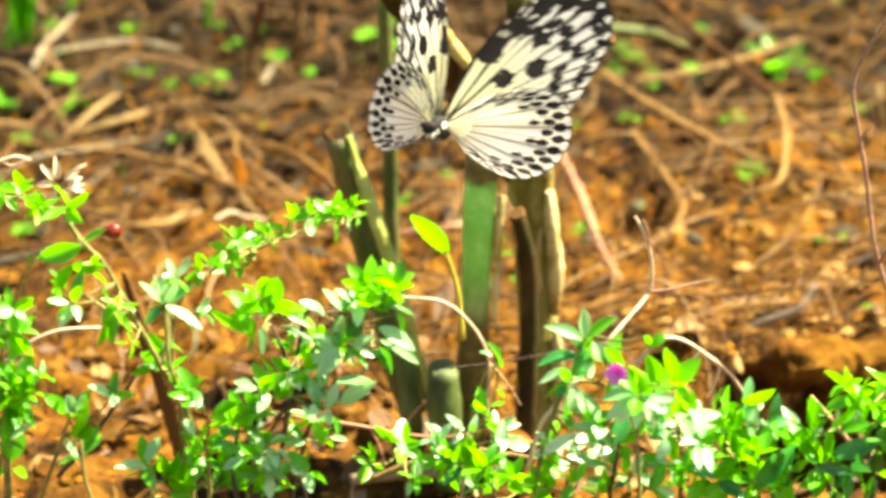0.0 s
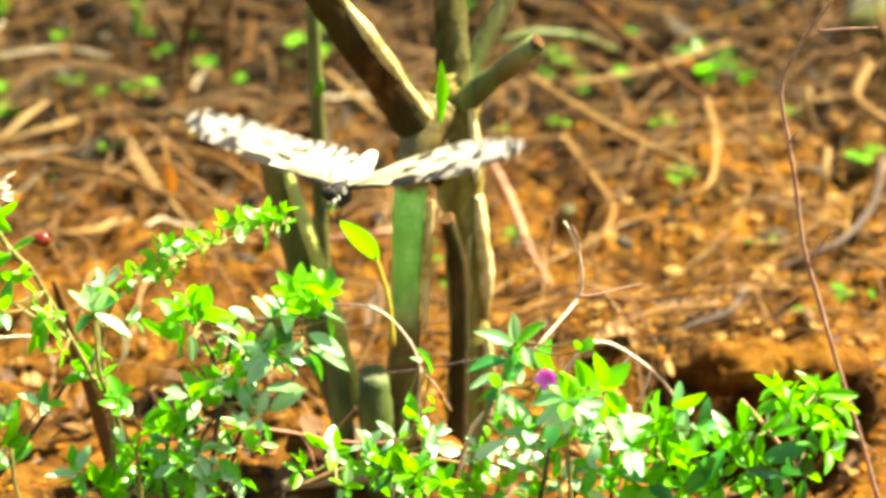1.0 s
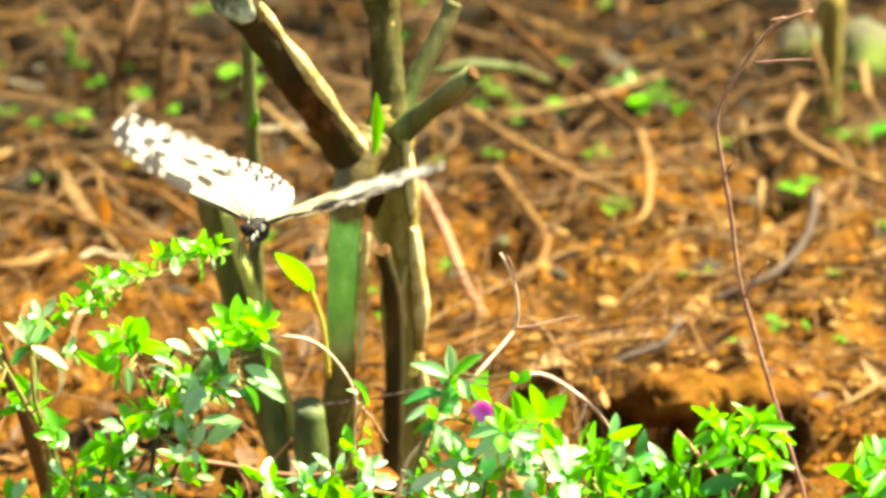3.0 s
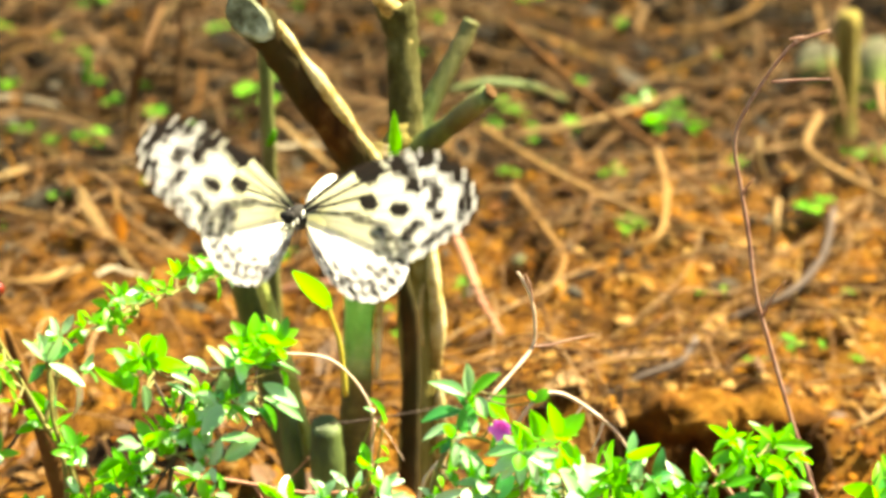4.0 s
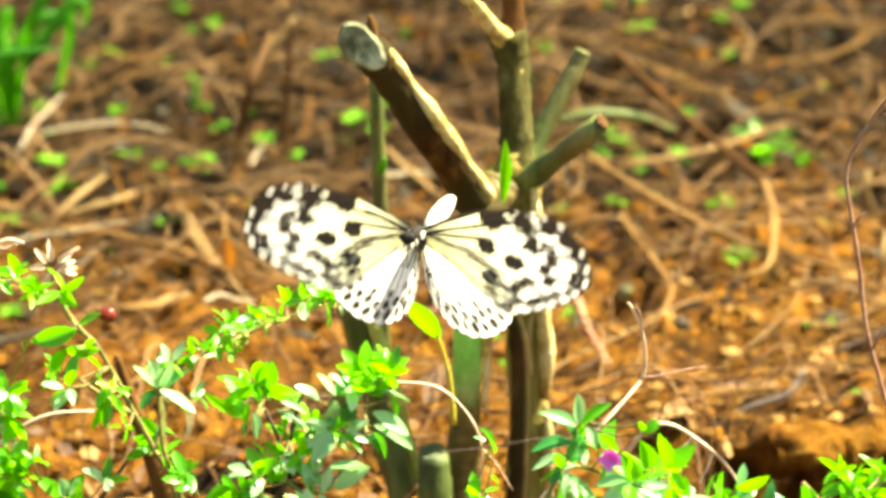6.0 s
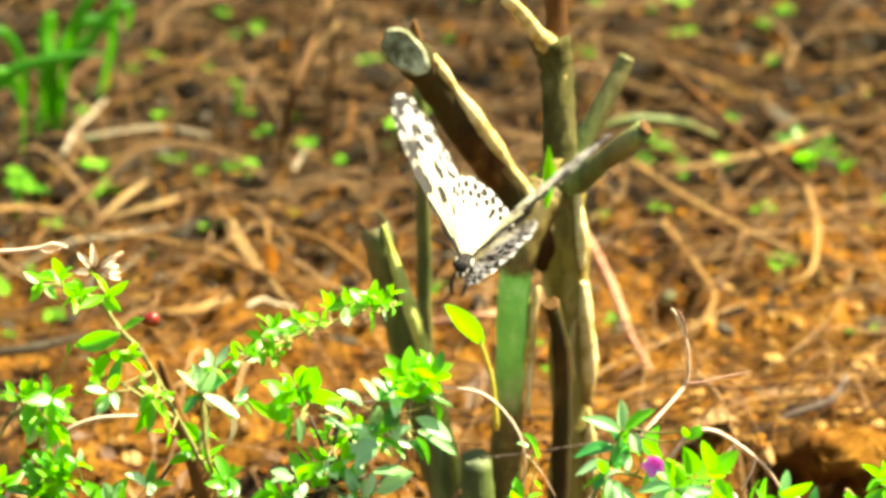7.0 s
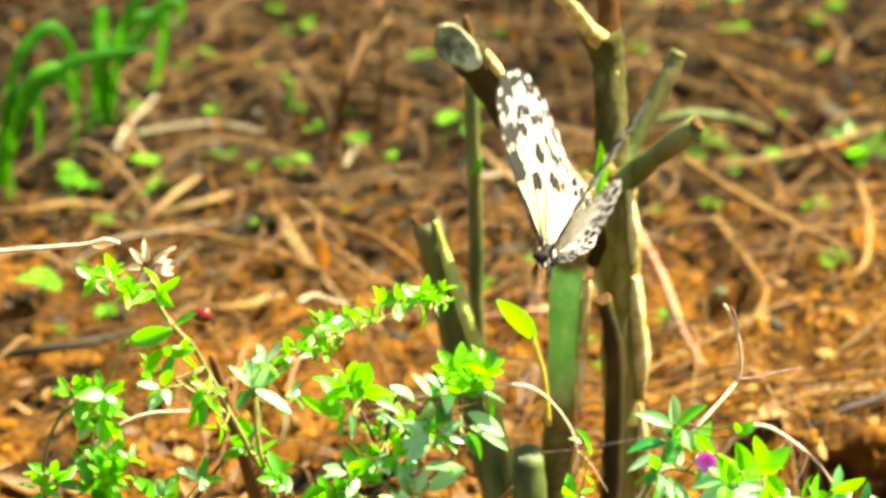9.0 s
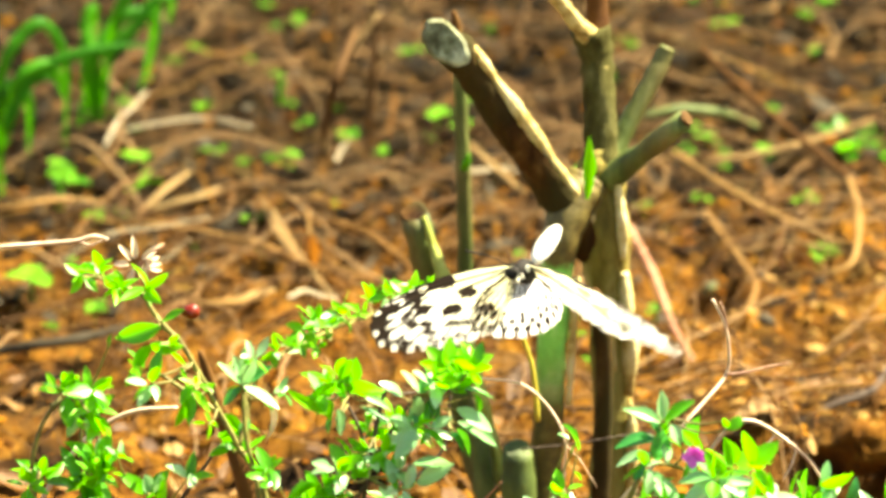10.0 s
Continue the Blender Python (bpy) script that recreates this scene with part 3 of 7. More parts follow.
grey_stub = limb("stem", [(-0.0457, 0.0200, -0.0000), (-0.0484, 0.0200, 0.0254), (-0.0490, 0.0220, 0.0463)], [0.0062, 0.0062, 0.0058], OLIVE_STEM, stump, "grey-green stub", sides=12, seed=11)
cut_face(grey_stub, (-0.0490, 0.0215, 0.0467), (0.1, -0.5, 0.85), 0.0054, OLIVE_STEM, "grey-green cut face")

stub2 = thing("cut_stem", (-0.0686, 0.0994, 0.0000), "dark olive stem cut off beside the pruned shrub", "stem")
olive = limb("stem", [(-0.0609, 0.0450, 0.0190), (-0.0715, 0.0500, 0.0585), (-0.0809, 0.0500, 0.0973), (-0.0879, 0.0500, 0.1290)], [0.0056, 0.0056, 0.0056, 0.0056], OLIVE_STEM, stub2, sides=14, knots=0.17, seed=12)
cut_face(olive, (-0.0881, 0.0500, 0.1299), (-0.2, -0.5, 0.85), 0.0052, BARK_DARK, "dark splintered top")
# The olive stem's lit right edge is put in as a yellow-green strip.
limb("lit_edge_strip", [(-0.0548, 0.0360, 0.0276), (-0.0658, 0.0360, 0.0735), (-0.0769, 0.0400, 0.1081), (-0.0844, 0.0460, 0.1305)], [0.0024, 0.0027, 0.0024, 0.0010], LIT_STEM_EDGE, olive, "yellow-green ragged strip standing for the stem's lit edge", sides=10, knots=0.22, seed=13, steps=12)
slim = thing("thin_stem", (-0.0676, 0.1000, 0.0), "thin upright olive stem behind the pruned shrub", "stem")
limb("stem", [(-0.0676, 0.1000, -0.0020), (-0.0702, 0.1000, 0.0656), (-0.0711, 0.1000, 0.1187), (-0.0725, 0.1000, 0.1620), (-0.0739, 0.1000, 0.1845)], [0.0032, 0.0030, 0.0028, 0.0026, 0.0022], OLIVE_STEM, slim, sides=10, knots=0.16, seed=14)
limb("broken_tip", [(-0.0738, 0.0990, 0.1820), (-0.0741, 0.0990, 0.1870), (-0.0748, 0.0985, 0.1925)], [0.0024, 0.0020, 0.0008], ROOT, slim, "splintered orange-brown tip", sides=8, knots=0.3, seed=15)
limb("side_bud", [(-0.0712, 0.0980, 0.1300), (-0.0698, 0.0950, 0.1335), (-0.0690, 0.0940, 0.1370)], [0.0016, 0.0016, 0.0006], SEEDLING, slim, "small green bud", sides=7, seed=16)

# ---- sticks, roots and stalks on the soil ----
STICKS = "dry sticks and roots on the soil"


def stick(pts, r, mat, label, seed, thin=0.55, knots=0.18):
    r *= 0.66
    return limb("stick", [(x, y, z + 0.0035) for x, y, z in pts], [r * 0.9, r, r * 0.95, r * thin], mat, None, label, "stick", STICKS, sides=7, seed=seed, knots=knots)


LONG, CURVED, STALK, DEAD = "long tan root lying on the soil", "curved tan root lying on the soil", "pale dry stalk lying on the soil", "dark crooked dead stick on the soil"
stick([(0.0097, 0.4008, 0.0200), (0.0323, 0.3683, 0.0160), (0.0696, 0.3255, 0.0120), (0.1168, 0.2936, 0.0100)], 0.0026, ROOT, LONG, 21)
stick([(-0.0093, 0.3092, 0.0220), (0.0012, 0.2753, 0.0140), (0.0092, 0.2347, 0.0080), (0.0175, 0.2103, 0.0020)], 0.0024, PINK_TWIG, "pinkish dry stalk leaning on the soil", 22)
stick([(0.0227, 0.3664, 0.0060), (0.0375, 0.3008, 0.0100), (0.0433, 0.2712, 0.0080), (0.0333, 0.2431, 0.0020)], 0.0024, ROOT, CURVED, 23)
stick([(0.0206, 0.3937, 0.0700), (0.0493, 0.3850, 0.0450), (0.0780, 0.3758, 0.0240), (0.1127, 0.3391, 0.0060)], 0.0020, ROOT, "long arching root over the soil", 24)
stick([(0.1569, 0.3233, 0.0120), (0.1490, 0.2644, 0.0140), (0.1335, 0.2296, 0.0120), (0.1082, 0.2206, 0.0040)], 0.0026, DARK_TWIG, DEAD, 25)
stick([(0.0943, 0.1824, 0.0120), (0.0873, 0.1534, 0.0140), (0.0719, 0.1423, 0.0120), (0.0564, 0.1398, 0.0040)], 0.0024, DARK_TWIG, DEAD, 26)
stick([(0.0839, 0.3727, 0.0200), (0.0867, 0.3295, 0.0200), (0.0814, 0.2839, 0.0140), (0.0525, 0.2917, 0.0060)], 0.0022, ROOT, CURVED, 27)
stick([(0.0420, 0.3710, 0.0080), (0.0509, 0.3328, 0.0100), (0.0541, 0.3153, 0.0080), (0.0555, 0.3030, 0.0040)], 0.0018, ROOT, CURVED, 28)
stick([(0.1540, 0.3862, 0.0300), (0.1475, 0.3649, 0.0240), (0.1591, 0.3452, 0.0200), (0.1899, 0.3229, 0.0120)], 0.0032, STRAW, "thick pale crooked root on the soil", 29)
stick([(0.1815, 0.4241, 0.0300), (0.1813, 0.3894, 0.0300), (0.1849, 0.3901, 0.0220), (0.1969, 0.3925, 0.0120)], 0.0030, STRAW, "thick pale crooked root on the soil", 30)
stick([(-0.2000, 0.3295, 0.0060), (-0.1634, 0.3112, 0.0100), (-0.1386, 0.2869, 0.0100), (-0.1121, 0.2903, 0.0040)], 0.0024, ROOT, LONG, 31)
stick([(-0.1445, 0.3537, 0.0060), (-0.1217, 0.3263, 0.0120), (-0.1080, 0.3087, 0.0100), (-0.1003, 0.3065, 0.0020)], 0.0020, ROOT, CURVED, 32)
stick([(-0.1635, 0.3563, 0.0120), (-0.1542, 0.3170, 0.0120), (-0.1448, 0.2932, 0.0100), (-0.1350, 0.2799, 0.0040)], 0.0020, STRAW, STALK, 33)
stick([(-0.1254, 0.3817, 0.0800), (-0.1319, 0.3466, 0.0700), (-0.1378, 0.3799, 0.0400), (-0.1423, 0.4311, 0.0040)], 0.0026, STRAW, "pale dry stalk arching up from the soil", 34)
stick([(-0.1980, 0.3688, 0.0060), (-0.1837, 0.3716, 0.0100), (-0.1725, 0.3849, 0.0100), (-0.1618, 0.4073, 0.0040)], 0.0024, STRAW, STALK, 35)
stick([(-0.1833, 0.2538, 0.0040), (-0.1715, 0.2518, 0.0080), (-0.1628, 0.2609, 0.0080), (-0.1546, 0.2770, 0.0040)], 0.0026, STRAW, STALK, 36)
stick([(0.0231, 0.4134, 0.0100), (0.0426, 0.4182, 0.0120), (0.0649, 0.4332, 0.0120), (0.0970, 0.4794, 0.0060)], 0.0022, STRAW, STALK, 37)
stick([(0.1332, 0.3128, 0.0200), (0.1316, 0.2986, 0.0180), (0.1306, 0.2947, 0.0120), (0.1298, 0.2959, 0.0040)], 0.0022, STRAW, STALK, 38)
stick([(0.1271, 0.3594, 0.0300), (0.1262, 0.3551, 0.0240), (0.1282, 0.3593, 0.0160), (0.1317, 0.3652, 0.0060)], 0.0024, STRAW, STALK, 39)
stick([(-0.2115, 0.3606, 0.0060), (-0.1960, 0.3640, 0.0100), (-0.1801, 0.3779, 0.0100), (-0.1657, 0.3990, 0.0060)], 0.0026, STRAW, STALK, 40)
stick([(-0.2183, 0.3556, 0.0040), (-0.2104, 0.3636, 0.0100), (-0.2030, 0.3787, 0.0120), (-0.1979, 0.4082, 0.0060)], 0.0022, STRAW, STALK, 41)
stick([(-0.1587, 0.3416, 0.0140), (-0.1515, 0.3176, 0.0120), (-0.1419, 0.2910, 0.0100), (-0.1305, 0.2719, 0.0040)], 0.0022, STRAW, STALK, 42)
stick([(-0.2357, 0.3486, 0.0060), (-0.1985, 0.3310, 0.0100), (-0.1618, 0.3127, 0.0100), (-0.1090, 0.2882, 0.0040)], 0.0022, ROOT, LONG, 43)
stick([(-0.1415, 0.4272, 0.0060), (-0.1393, 0.4259, 0.0300), (-0.1302, 0.4006, 0.0600), (-0.1159, 0.4059, 0.0800)], 0.0024, STRAW, "pale dry stalk arching up from the soil", 44)
stick([(-0.1770, 0.5303, 0.0100), (-0.1536, 0.5214, 0.0140), (-0.1280, 0.5133, 0.0140), (-0.0978, 0.5141, 0.0060)], 0.0024, STRAW, STALK, 45)
stick([(-0.1252, 0.5113, 0.0600), (-0.1225, 0.4946, 0.0500), (-0.1224, 0.5136, 0.0300), (-0.1229, 0.5411, 0.0040)], 0.0020, STRAW, STALK, 46)
stick([(-0.2650, 0.2070, 0.0040), (-0.2460, 0.2007, 0.0100), (-0.2285, 0.2084, 0.0100), (-0.2126, 0.2356, 0.0040)], 0.0032, GREY, "grey rotting stick half sunk in the soil", 47)
stick([(-0.2800, 0.3605, 0.0060), (-0.2673, 0.3552, 0.0100), (-0.2512, 0.3623, 0.0100), (-0.2332, 0.3764, 0.0040)], 0.0022, ROOT, LONG, 48)
stick([(-0.0778, 0.4271, 0.0120), (-0.0699, 0.4067, 0.0120), (-0.0624, 0.3951, 0.0100), (-0.0537, 0.3855, 0.0060)], 0.0028, STRAW, STALK, 49)
stick([(-0.1306, 0.3499, 0.0060), (-0.1175, 0.3238, 0.0100), (-0.1075, 0.3080, 0.0100), (-0.0991, 0.3043, 0.0040)], 0.0020, ROOT, CURVED, 50)
stick([(-0.1865, 0.2578, 0.0040), (-0.1767, 0.2501, 0.0080), (-0.1654, 0.2547, 0.0080), (-0.1552, 0.2774, 0.0040)], 0.0030, ROOT, STALK, 51)
stick([(0.1516, 0.1053, 0.0060), (0.1584, 0.1089, 0.0080), (0.1680, 0.1226, 0.0080), (0.1808, 0.1488, 0.0040)], 0.0018, STRAW, STALK, 52)
stick([(-0.0724, 0.2478, 0.0060), (-0.0608, 0.2427, 0.0100), (-0.0494, 0.2474, 0.0100), (-0.0428, 0.2646, 0.0060)], 0.0026, PINK_TWIG, "pinkish dry stalk lying on the soil", 53)
stick([(0.1568, 0.4700, 0.0500), (0.1599, 0.4325, 0.0400), (0.1645, 0.4034, 0.0300), (0.1680, 0.3916, 0.0060)], 0.0016, STRAW, STALK, 54)
stick([(-0.0832, 0.0094, 0.0040), (-0.0665, 0.0144, 0.0040), (-0.0518, 0.0164, 0.0040), (-0.0349, 0.0133, 0.0040)], 0.0034, BLEACHED, "thick pale dry stick lying at the foot of the stems", 55)
rng = random.Random(77)
for k in range(24):
    x, y = rng.uniform(-0.24, 0.24), rng.uniform(0.14, 0.66)
    a, ln, bow = rng.uniform(0, 6.28), rng.uniform(0.03, 0.10), rng.uniform(-0.012, 0.012)
    d, e = Vector((math.cos(a), math.sin(a), 0)), Vector((-math.sin(a), math.cos(a), 0))
    pts = []
    for u, side, up in ((-0.5, 0, 0.002), (-0.17, 1, 0.006), (0.17, 1.0, 0.007), (0.5, -0.3, 0.003)):
        q = Vector((x, y, 0)) + d * ln * u + e * bow * side
        pts.append((q.x, q.y, height(q.x, q.y) + up + rng.uniform(0, 0.004)))
    stick(pts, rng.uniform(0.0006, 0.0013), rng.choice((ROOT, STRAW, ROOT)), rng.choice((CURVED, STALK)), 100 + k)

for k in range(8):
    x, y = rng.uniform(-0.25, -0.06), rng.uniform(0.24, 0.46)
    a, ln = rng.gauss(0.35, 0.5), rng.uniform(0.025, 0.065)
    d = Vector((math.cos(a), math.sin(a), 0))
    pts = []
    for u in (-0.5, -0.17, 0.17, 0.5):
        q = Vector((x, y, 0)) + d * ln * u + Vector((rng.uniform(-0.001, 0.001), rng.uniform(-0.001, 0.001), 0))
        pts.append((q.x, q.y, height(q.x, q.y) + 0.006 + rng.uniform(0, 0.003)))
    stick(pts, rng.uniform(0.0006, 0.0012), BLEACHED, "bleached straw lying on the litter", 200 + k)


def stalks(name, count, area, seed, material, label):
    """Fine long dry stems and rootlets that arch over the soil."""
    rng = random.Random(seed)
    verts, faces = [], []
    for _ in range(count):
        x, y, a, ln = rng.uniform(*area[:2]), rng.uniform(*area[2:]), rng.gauss(0.0, 0.9), rng.uniform(0.04, 0.14)
        pts, turn = [], rng.uniform(-0.55, 0.55)
        top = rng.uniform(0.004, 0.022)
        for k in range(5):
            pts.append((x, y, height(x, y) + 0.0015 + top * math.sin(math.pi * k / 4) * rng.uniform(0.7, 1.2)))
            x, y = x + math.cos(a) * ln / 4, y + math.sin(a) * ln / 4
            a += turn + rng.uniform(-0.25, 0.25)
        r = 0.00022 * 3.4 ** rng.random()
        v, f = tube(pts, [r, r, r * 0.5], 5, 4, 0.1, rng.randint(0, 99), False)
        k = len(verts)
        verts += v
        faces += [tuple(i + k for i in g) for g in f]
    tagged(new(name, mesh_of(name, verts, faces, material)), label, "stalks", kind="stuff")


stalks("fine_stalks", 620, (-0.30, 0.26, 0.12, 0.66), 15, STALKS, "fine dry tan stems and rootlets arching over the soil")


# ---- bare twigs among the leaves ----
TWIGS = "bare dry twigs"


def twig(name, runs, r, mat, label, seed, side_mat=None):
    """A bare twig: its main shoot with side shoots as parts."""
    t = thing(name, runs[0][0], label, "twig", TWIGS)
    for k, pts in enumerate(runs):
        q = r if k == 0 else r * 0.55
        limb("shoot", pts, [q, q * 0.9, q * 0.55], mat if k == 0 else side_mat or mat, t, sides=7, knots=0.16, seed=seed + k)
    return t


twig("tall_twig", [[(0.1346, -0.0600, 0.0309), (0.1260, -0.0600, 0.0621), (0.1185, -0.0600, 0.0863), (0.1122, -0.0600, 0.1082), (0.1058, -0.0600, 0.1321), (0.1025, -0.0600, 0.1558), (0.0997, -0.0600, 0.1729), (0.0972, -0.0600, 0.1899), (0.1010, -0.0600, 0.2026), (0.1126, -0.0600, 0.2215), (0.1194, -0.0600, 0.2281), (0.1301, -0.0600, 0.2319)],
    [(0.1002, -0.0600, 0.1703), (0.1020, -0.0620, 0.1747), (0.1044, -0.0620, 0.1771)], [(0.1083, -0.0600, 0.1245), (0.1117, -0.0620, 0.1329), (0.1160, -0.0640, 0.1393)], [(0.1174, -0.0600, 0.2281), (0.1202, -0.0620, 0.2301), (0.1154, -0.0640, 0.2300)],
    [(0.1097, -0.0600, 0.2127), (0.1205, -0.0620, 0.2142), (0.1302, -0.0640, 0.2153)]], 0.00085, RED_TWIG, "tall thin pinkish twig rising through the leaves", 200)
twig("forked_twig", [[(-0.0162, -0.1250, 0.0719), (-0.0126, -0.1250, 0.0859), (-0.0098, -0.1250, 0.0923), (0.0004, -0.1250, 0.1044), (0.0111, -0.1250, 0.1201), (0.0166, -0.1200, 0.1250), (0.0253, -0.1100, 0.1322), (0.0268, -0.1100, 0.1405), (0.0255, -0.1100, 0.1510), (0.0220, -0.1100, 0.1591), (0.0206, -0.1100, 0.1612)],
    [(0.0257, -0.1100, 0.1333), (0.0327, -0.1080, 0.1333), (0.0400, -0.1060, 0.1345), (0.0477, -0.1040, 0.1354)], [(0.0259, -0.1100, 0.1506), (0.0249, -0.1100, 0.1565), (0.0233, -0.1100, 0.1603)]], 0.00075, PALE_TWIG, "pale forked dead twig above the leaves", 210, RED_TWIG)
twig("arching_twig", [[(-0.0630, -0.0800, 0.1184), (-0.0461, -0.0800, 0.1164), (-0.0353, -0.0800, 0.1064), (-0.0300, -0.0800, 0.0933), (-0.0306, -0.0800, 0.0759), (-0.0268, -0.0800, 0.0473)],
    [(-0.0300, -0.0800, 0.0933), (-0.0245, -0.0780, 0.0859), (-0.0190, -0.0760, 0.0752)]], 0.00052, PALE_TWIG, "thin pinkish twig arching down", 220)
twig("dry_arch_twig", [[(0.0206, -0.0800, 0.0910), (0.0285, -0.0800, 0.1013), (0.0365, -0.0800, 0.1028), (0.0465, -0.0800, 0.0969), (0.0560, -0.0800, 0.0882), (0.0626, -0.0800, 0.0777)],
    [(0.0441, -0.0800, 0.0978), (0.0405, -0.0820, 0.0939), (0.0365, -0.0840, 0.0893)], [(0.0515, -0.0800, 0.0919), (0.0499, -0.0820, 0.0873), (0.0467, -0.0840, 0.0817)]], 0.00075, PALE_TWIG, "pale dry twig bent into an arch", 230)
twig("lying_twig", [[(-0.1013, -0.0700, 0.0679), (-0.0792, -0.0700, 0.0647), (-0.0531, -0.0700, 0.0602), (-0.0369, -0.0700, 0.0616), (-0.0207, -0.0700, 0.0671)],
    [(-0.0631, -0.0700, 0.0624), (-0.0579, -0.0720, 0.0692), (-0.0528, -0.0740, 0.0760)], [(-0.0732, -0.0700, 0.0638), (-0.0692, -0.0720, 0.0572), (-0.0677, -0.0740, 0.0492)]], 0.00065, PINK_TWIG, "thin pinkish twig lying across the stems", 240)
twig("lying_twig", [[(-0.0469, -0.0200, 0.0654), (-0.0294, -0.0200, 0.0676), (-0.0129, -0.0200, 0.0707), (0.0015, -0.0200, 0.0733)]], 0.00035, DARK_TWIG, "thin pinkish twig lying across the stems", 250)
twig("bare_twig", [[(-0.2457, -0.0700, 0.1608), (-0.2217, -0.0700, 0.1632), (-0.2037, -0.0700, 0.1649), (-0.1967, -0.0700, 0.1669), (-0.1914, -0.0700, 0.1657)],
    [(-0.2017, -0.0700, 0.1651), (-0.1976, -0.0720, 0.1643), (-0.1934, -0.0740, 0.1668)]], 0.0008, PALE_TWIG, "bare knotted twig reaching in above the leaves", 260)
twig("bent_twig", [[(-0.2105, -0.1350, 0.0942), (-0.2044, -0.1350, 0.1050), (-0.1923, -0.1350, 0.1196), (-0.1785, -0.1350, 0.1276), (-0.1629, -0.1350, 0.1292)]], 0.0010, PALE_TWIG, "smooth pinkish twig bent over", 270)
twig("dark_twig", [[(-0.1805, -0.1200, 0.0662), (-0.1682, -0.1200, 0.0813), (-0.1496, -0.1200, 0.1091)]], 0.0009, DARK_TWIG, "thin dark twig among the shrubs", 280)
twig("dark_twig", [[(0.0829, -0.1000, 0.0896), (0.0929, -0.1000, 0.0776), (0.1030, -0.1000, 0.0634)]], 0.0009, PINK_TWIG, "thin broken twig among the leaves", 290)
twig("lying_twig", [[(-0.0724, -0.1000, 0.0565), (-0.0563, -0.1000, 0.0635), (-0.0364, -0.1000, 0.0684), (-0.0125, -0.1000, 0.0650)]], 0.0012, STRAW, "thin dry twig lying across the stems", 300)
limb("old_stem", [(-0.1405, -0.0500, 0.0422), (-0.1483, -0.0500, 0.0733), (-0.1552, -0.0500, 0.0952), (-0.1610, -0.0500, 0.1149)], [0.0040, 0.0034, 0.0026, 0.0012], ROOT, None, "brown old stem behind the leaves", "stem", sides=10, knots=0.15, seed=310)

# ---- post and stone at the back ----
limb("post", [(0.1679, 0.4400, -0.0007), (0.1683, 0.4400, 0.0294), (0.1692, 0.4400, 0.0606)], [0.0055, 0.0052, 0.0050], BARK, None, "short brown wooden stake in the soil", "stake", sides=12, seed=320)


def boulder(where, size, seed):
    bm = bmesh.new()
    bmesh.ops.create_icosphere(bm, subdivisions=3, radius=1)
    verts = []
    for v in bm.verts:
        c = v.co * (1 + 0.25 * noise.noise(v.co * 1.3 + Vector((seed, 0, 0))) + 0.06 * noise.noise(v.co * 5 + Vector((0, seed, 0))))
        verts.append(Vector((c.x * size[0], c.y * size[1], c.z * size[2])))
    faces = [tuple(v.index for v in f.verts) for f in bm.faces]
    bm.free()
    ob = new("stone", mesh_of("stone", verts, faces, STONE))
    ob.location = where
    tagged(ob, "grey mossy stone half sunk in the soil", "stone", "grey stones")


boulder((0.1866, 0.5000, 0.0100), (0.018, 0.02, 0.016), 1)
boulder((0.1613, 0.5186, 0.0060), (0.012, 0.014, 0.011), 4)
boulder((0.0280, 0.2957, 0.0020), (0.006, 0.006, 0.004), 7)
boulder((-0.2328, 0.4631, 0.0020), (0.008, 0.009, 0.006), 9)

# ---- single leaves, seedlings and grass ----
def leaf_at(name, where, ahead, up, length, width, material, label, category, curl=0.2, fold=0.3, parent=None, group=""):
    v, f = blade(length, width, fold, curl, 8)
    ob = new(name, mesh_of(name, v, f, material))
    m = Matrix.Translation(Vector(where) - (root_of(parent).location if parent else Vector())) @ frame_of(ahead, up)
    ob.matrix_basis = m
    if parent:
        ob.parent = parent
        return tagged(ob, label)
    return tagged(ob, label, category, group)


sprout = thing("sprout", (-0.0425, 0.0000, 0.0704), "young shoot with one bright yellow-green leaf", "sprout")
limb("stalk", [(-0.0411, 0.0000, 0.0681), (-0.0431, 0.0000, 0.0883), (-0.0475, 0.0000, 0.1040)], [0.0010, 0.0009, 0.0007], YELLOW_STALK, sprout, sides=6, seed=1)
leaf_at("leaf", (-0.0467, 0.0000, 0.1022), (-0.62, 0.05, 0.80), (0.30, 0.85, 0.42), 0.0205, 0.0100, LEAF_YELLOW, "bright yellow-green leaf", "leaf", 0.1, 0.2, sprout)
shoot = thing("sprout", (-0.0235, 0.0300, 0.1453), "narrow bright green leaf sprouting at the fork", "sprout")
leaf_at("leaf", (-0.0239, 0.0300, 0.1440), (0.06, -0.1, 1), (0.5, -1, 0.1), 0.025, 0.0048, LEAF_YELLOW, "", "leaf", 0.08, 0.3, shoot)
leaf_at("leaf", (-0.0235, 0.0340, 0.1494), (0.25, -0.1, 1), (0.2, -1, 0.1), 0.010, 0.0034, LEAF_YELLOW, "", "leaf", 0.08, 0.3, shoot)
leaf_at("withered_leaf", (-0.1399, 0.2837, 0.0300), (0.15, -0.2, -1), (0, -1, 0.2), 0.0135, 0.0060, ORANGE_LEAF, "withered orange leaf hanging over the soil", "leaf")
limb("stalk", [(-0.1415, 0.2991, 0.0340), (-0.1407, 0.2914, 0.0320), (-0.1398, 0.2818, 0.0300)], [0.0008, 0.0008, 0.0008], ROOT, None, "thin brown stalk of a withered leaf", "stalk", sides=6)
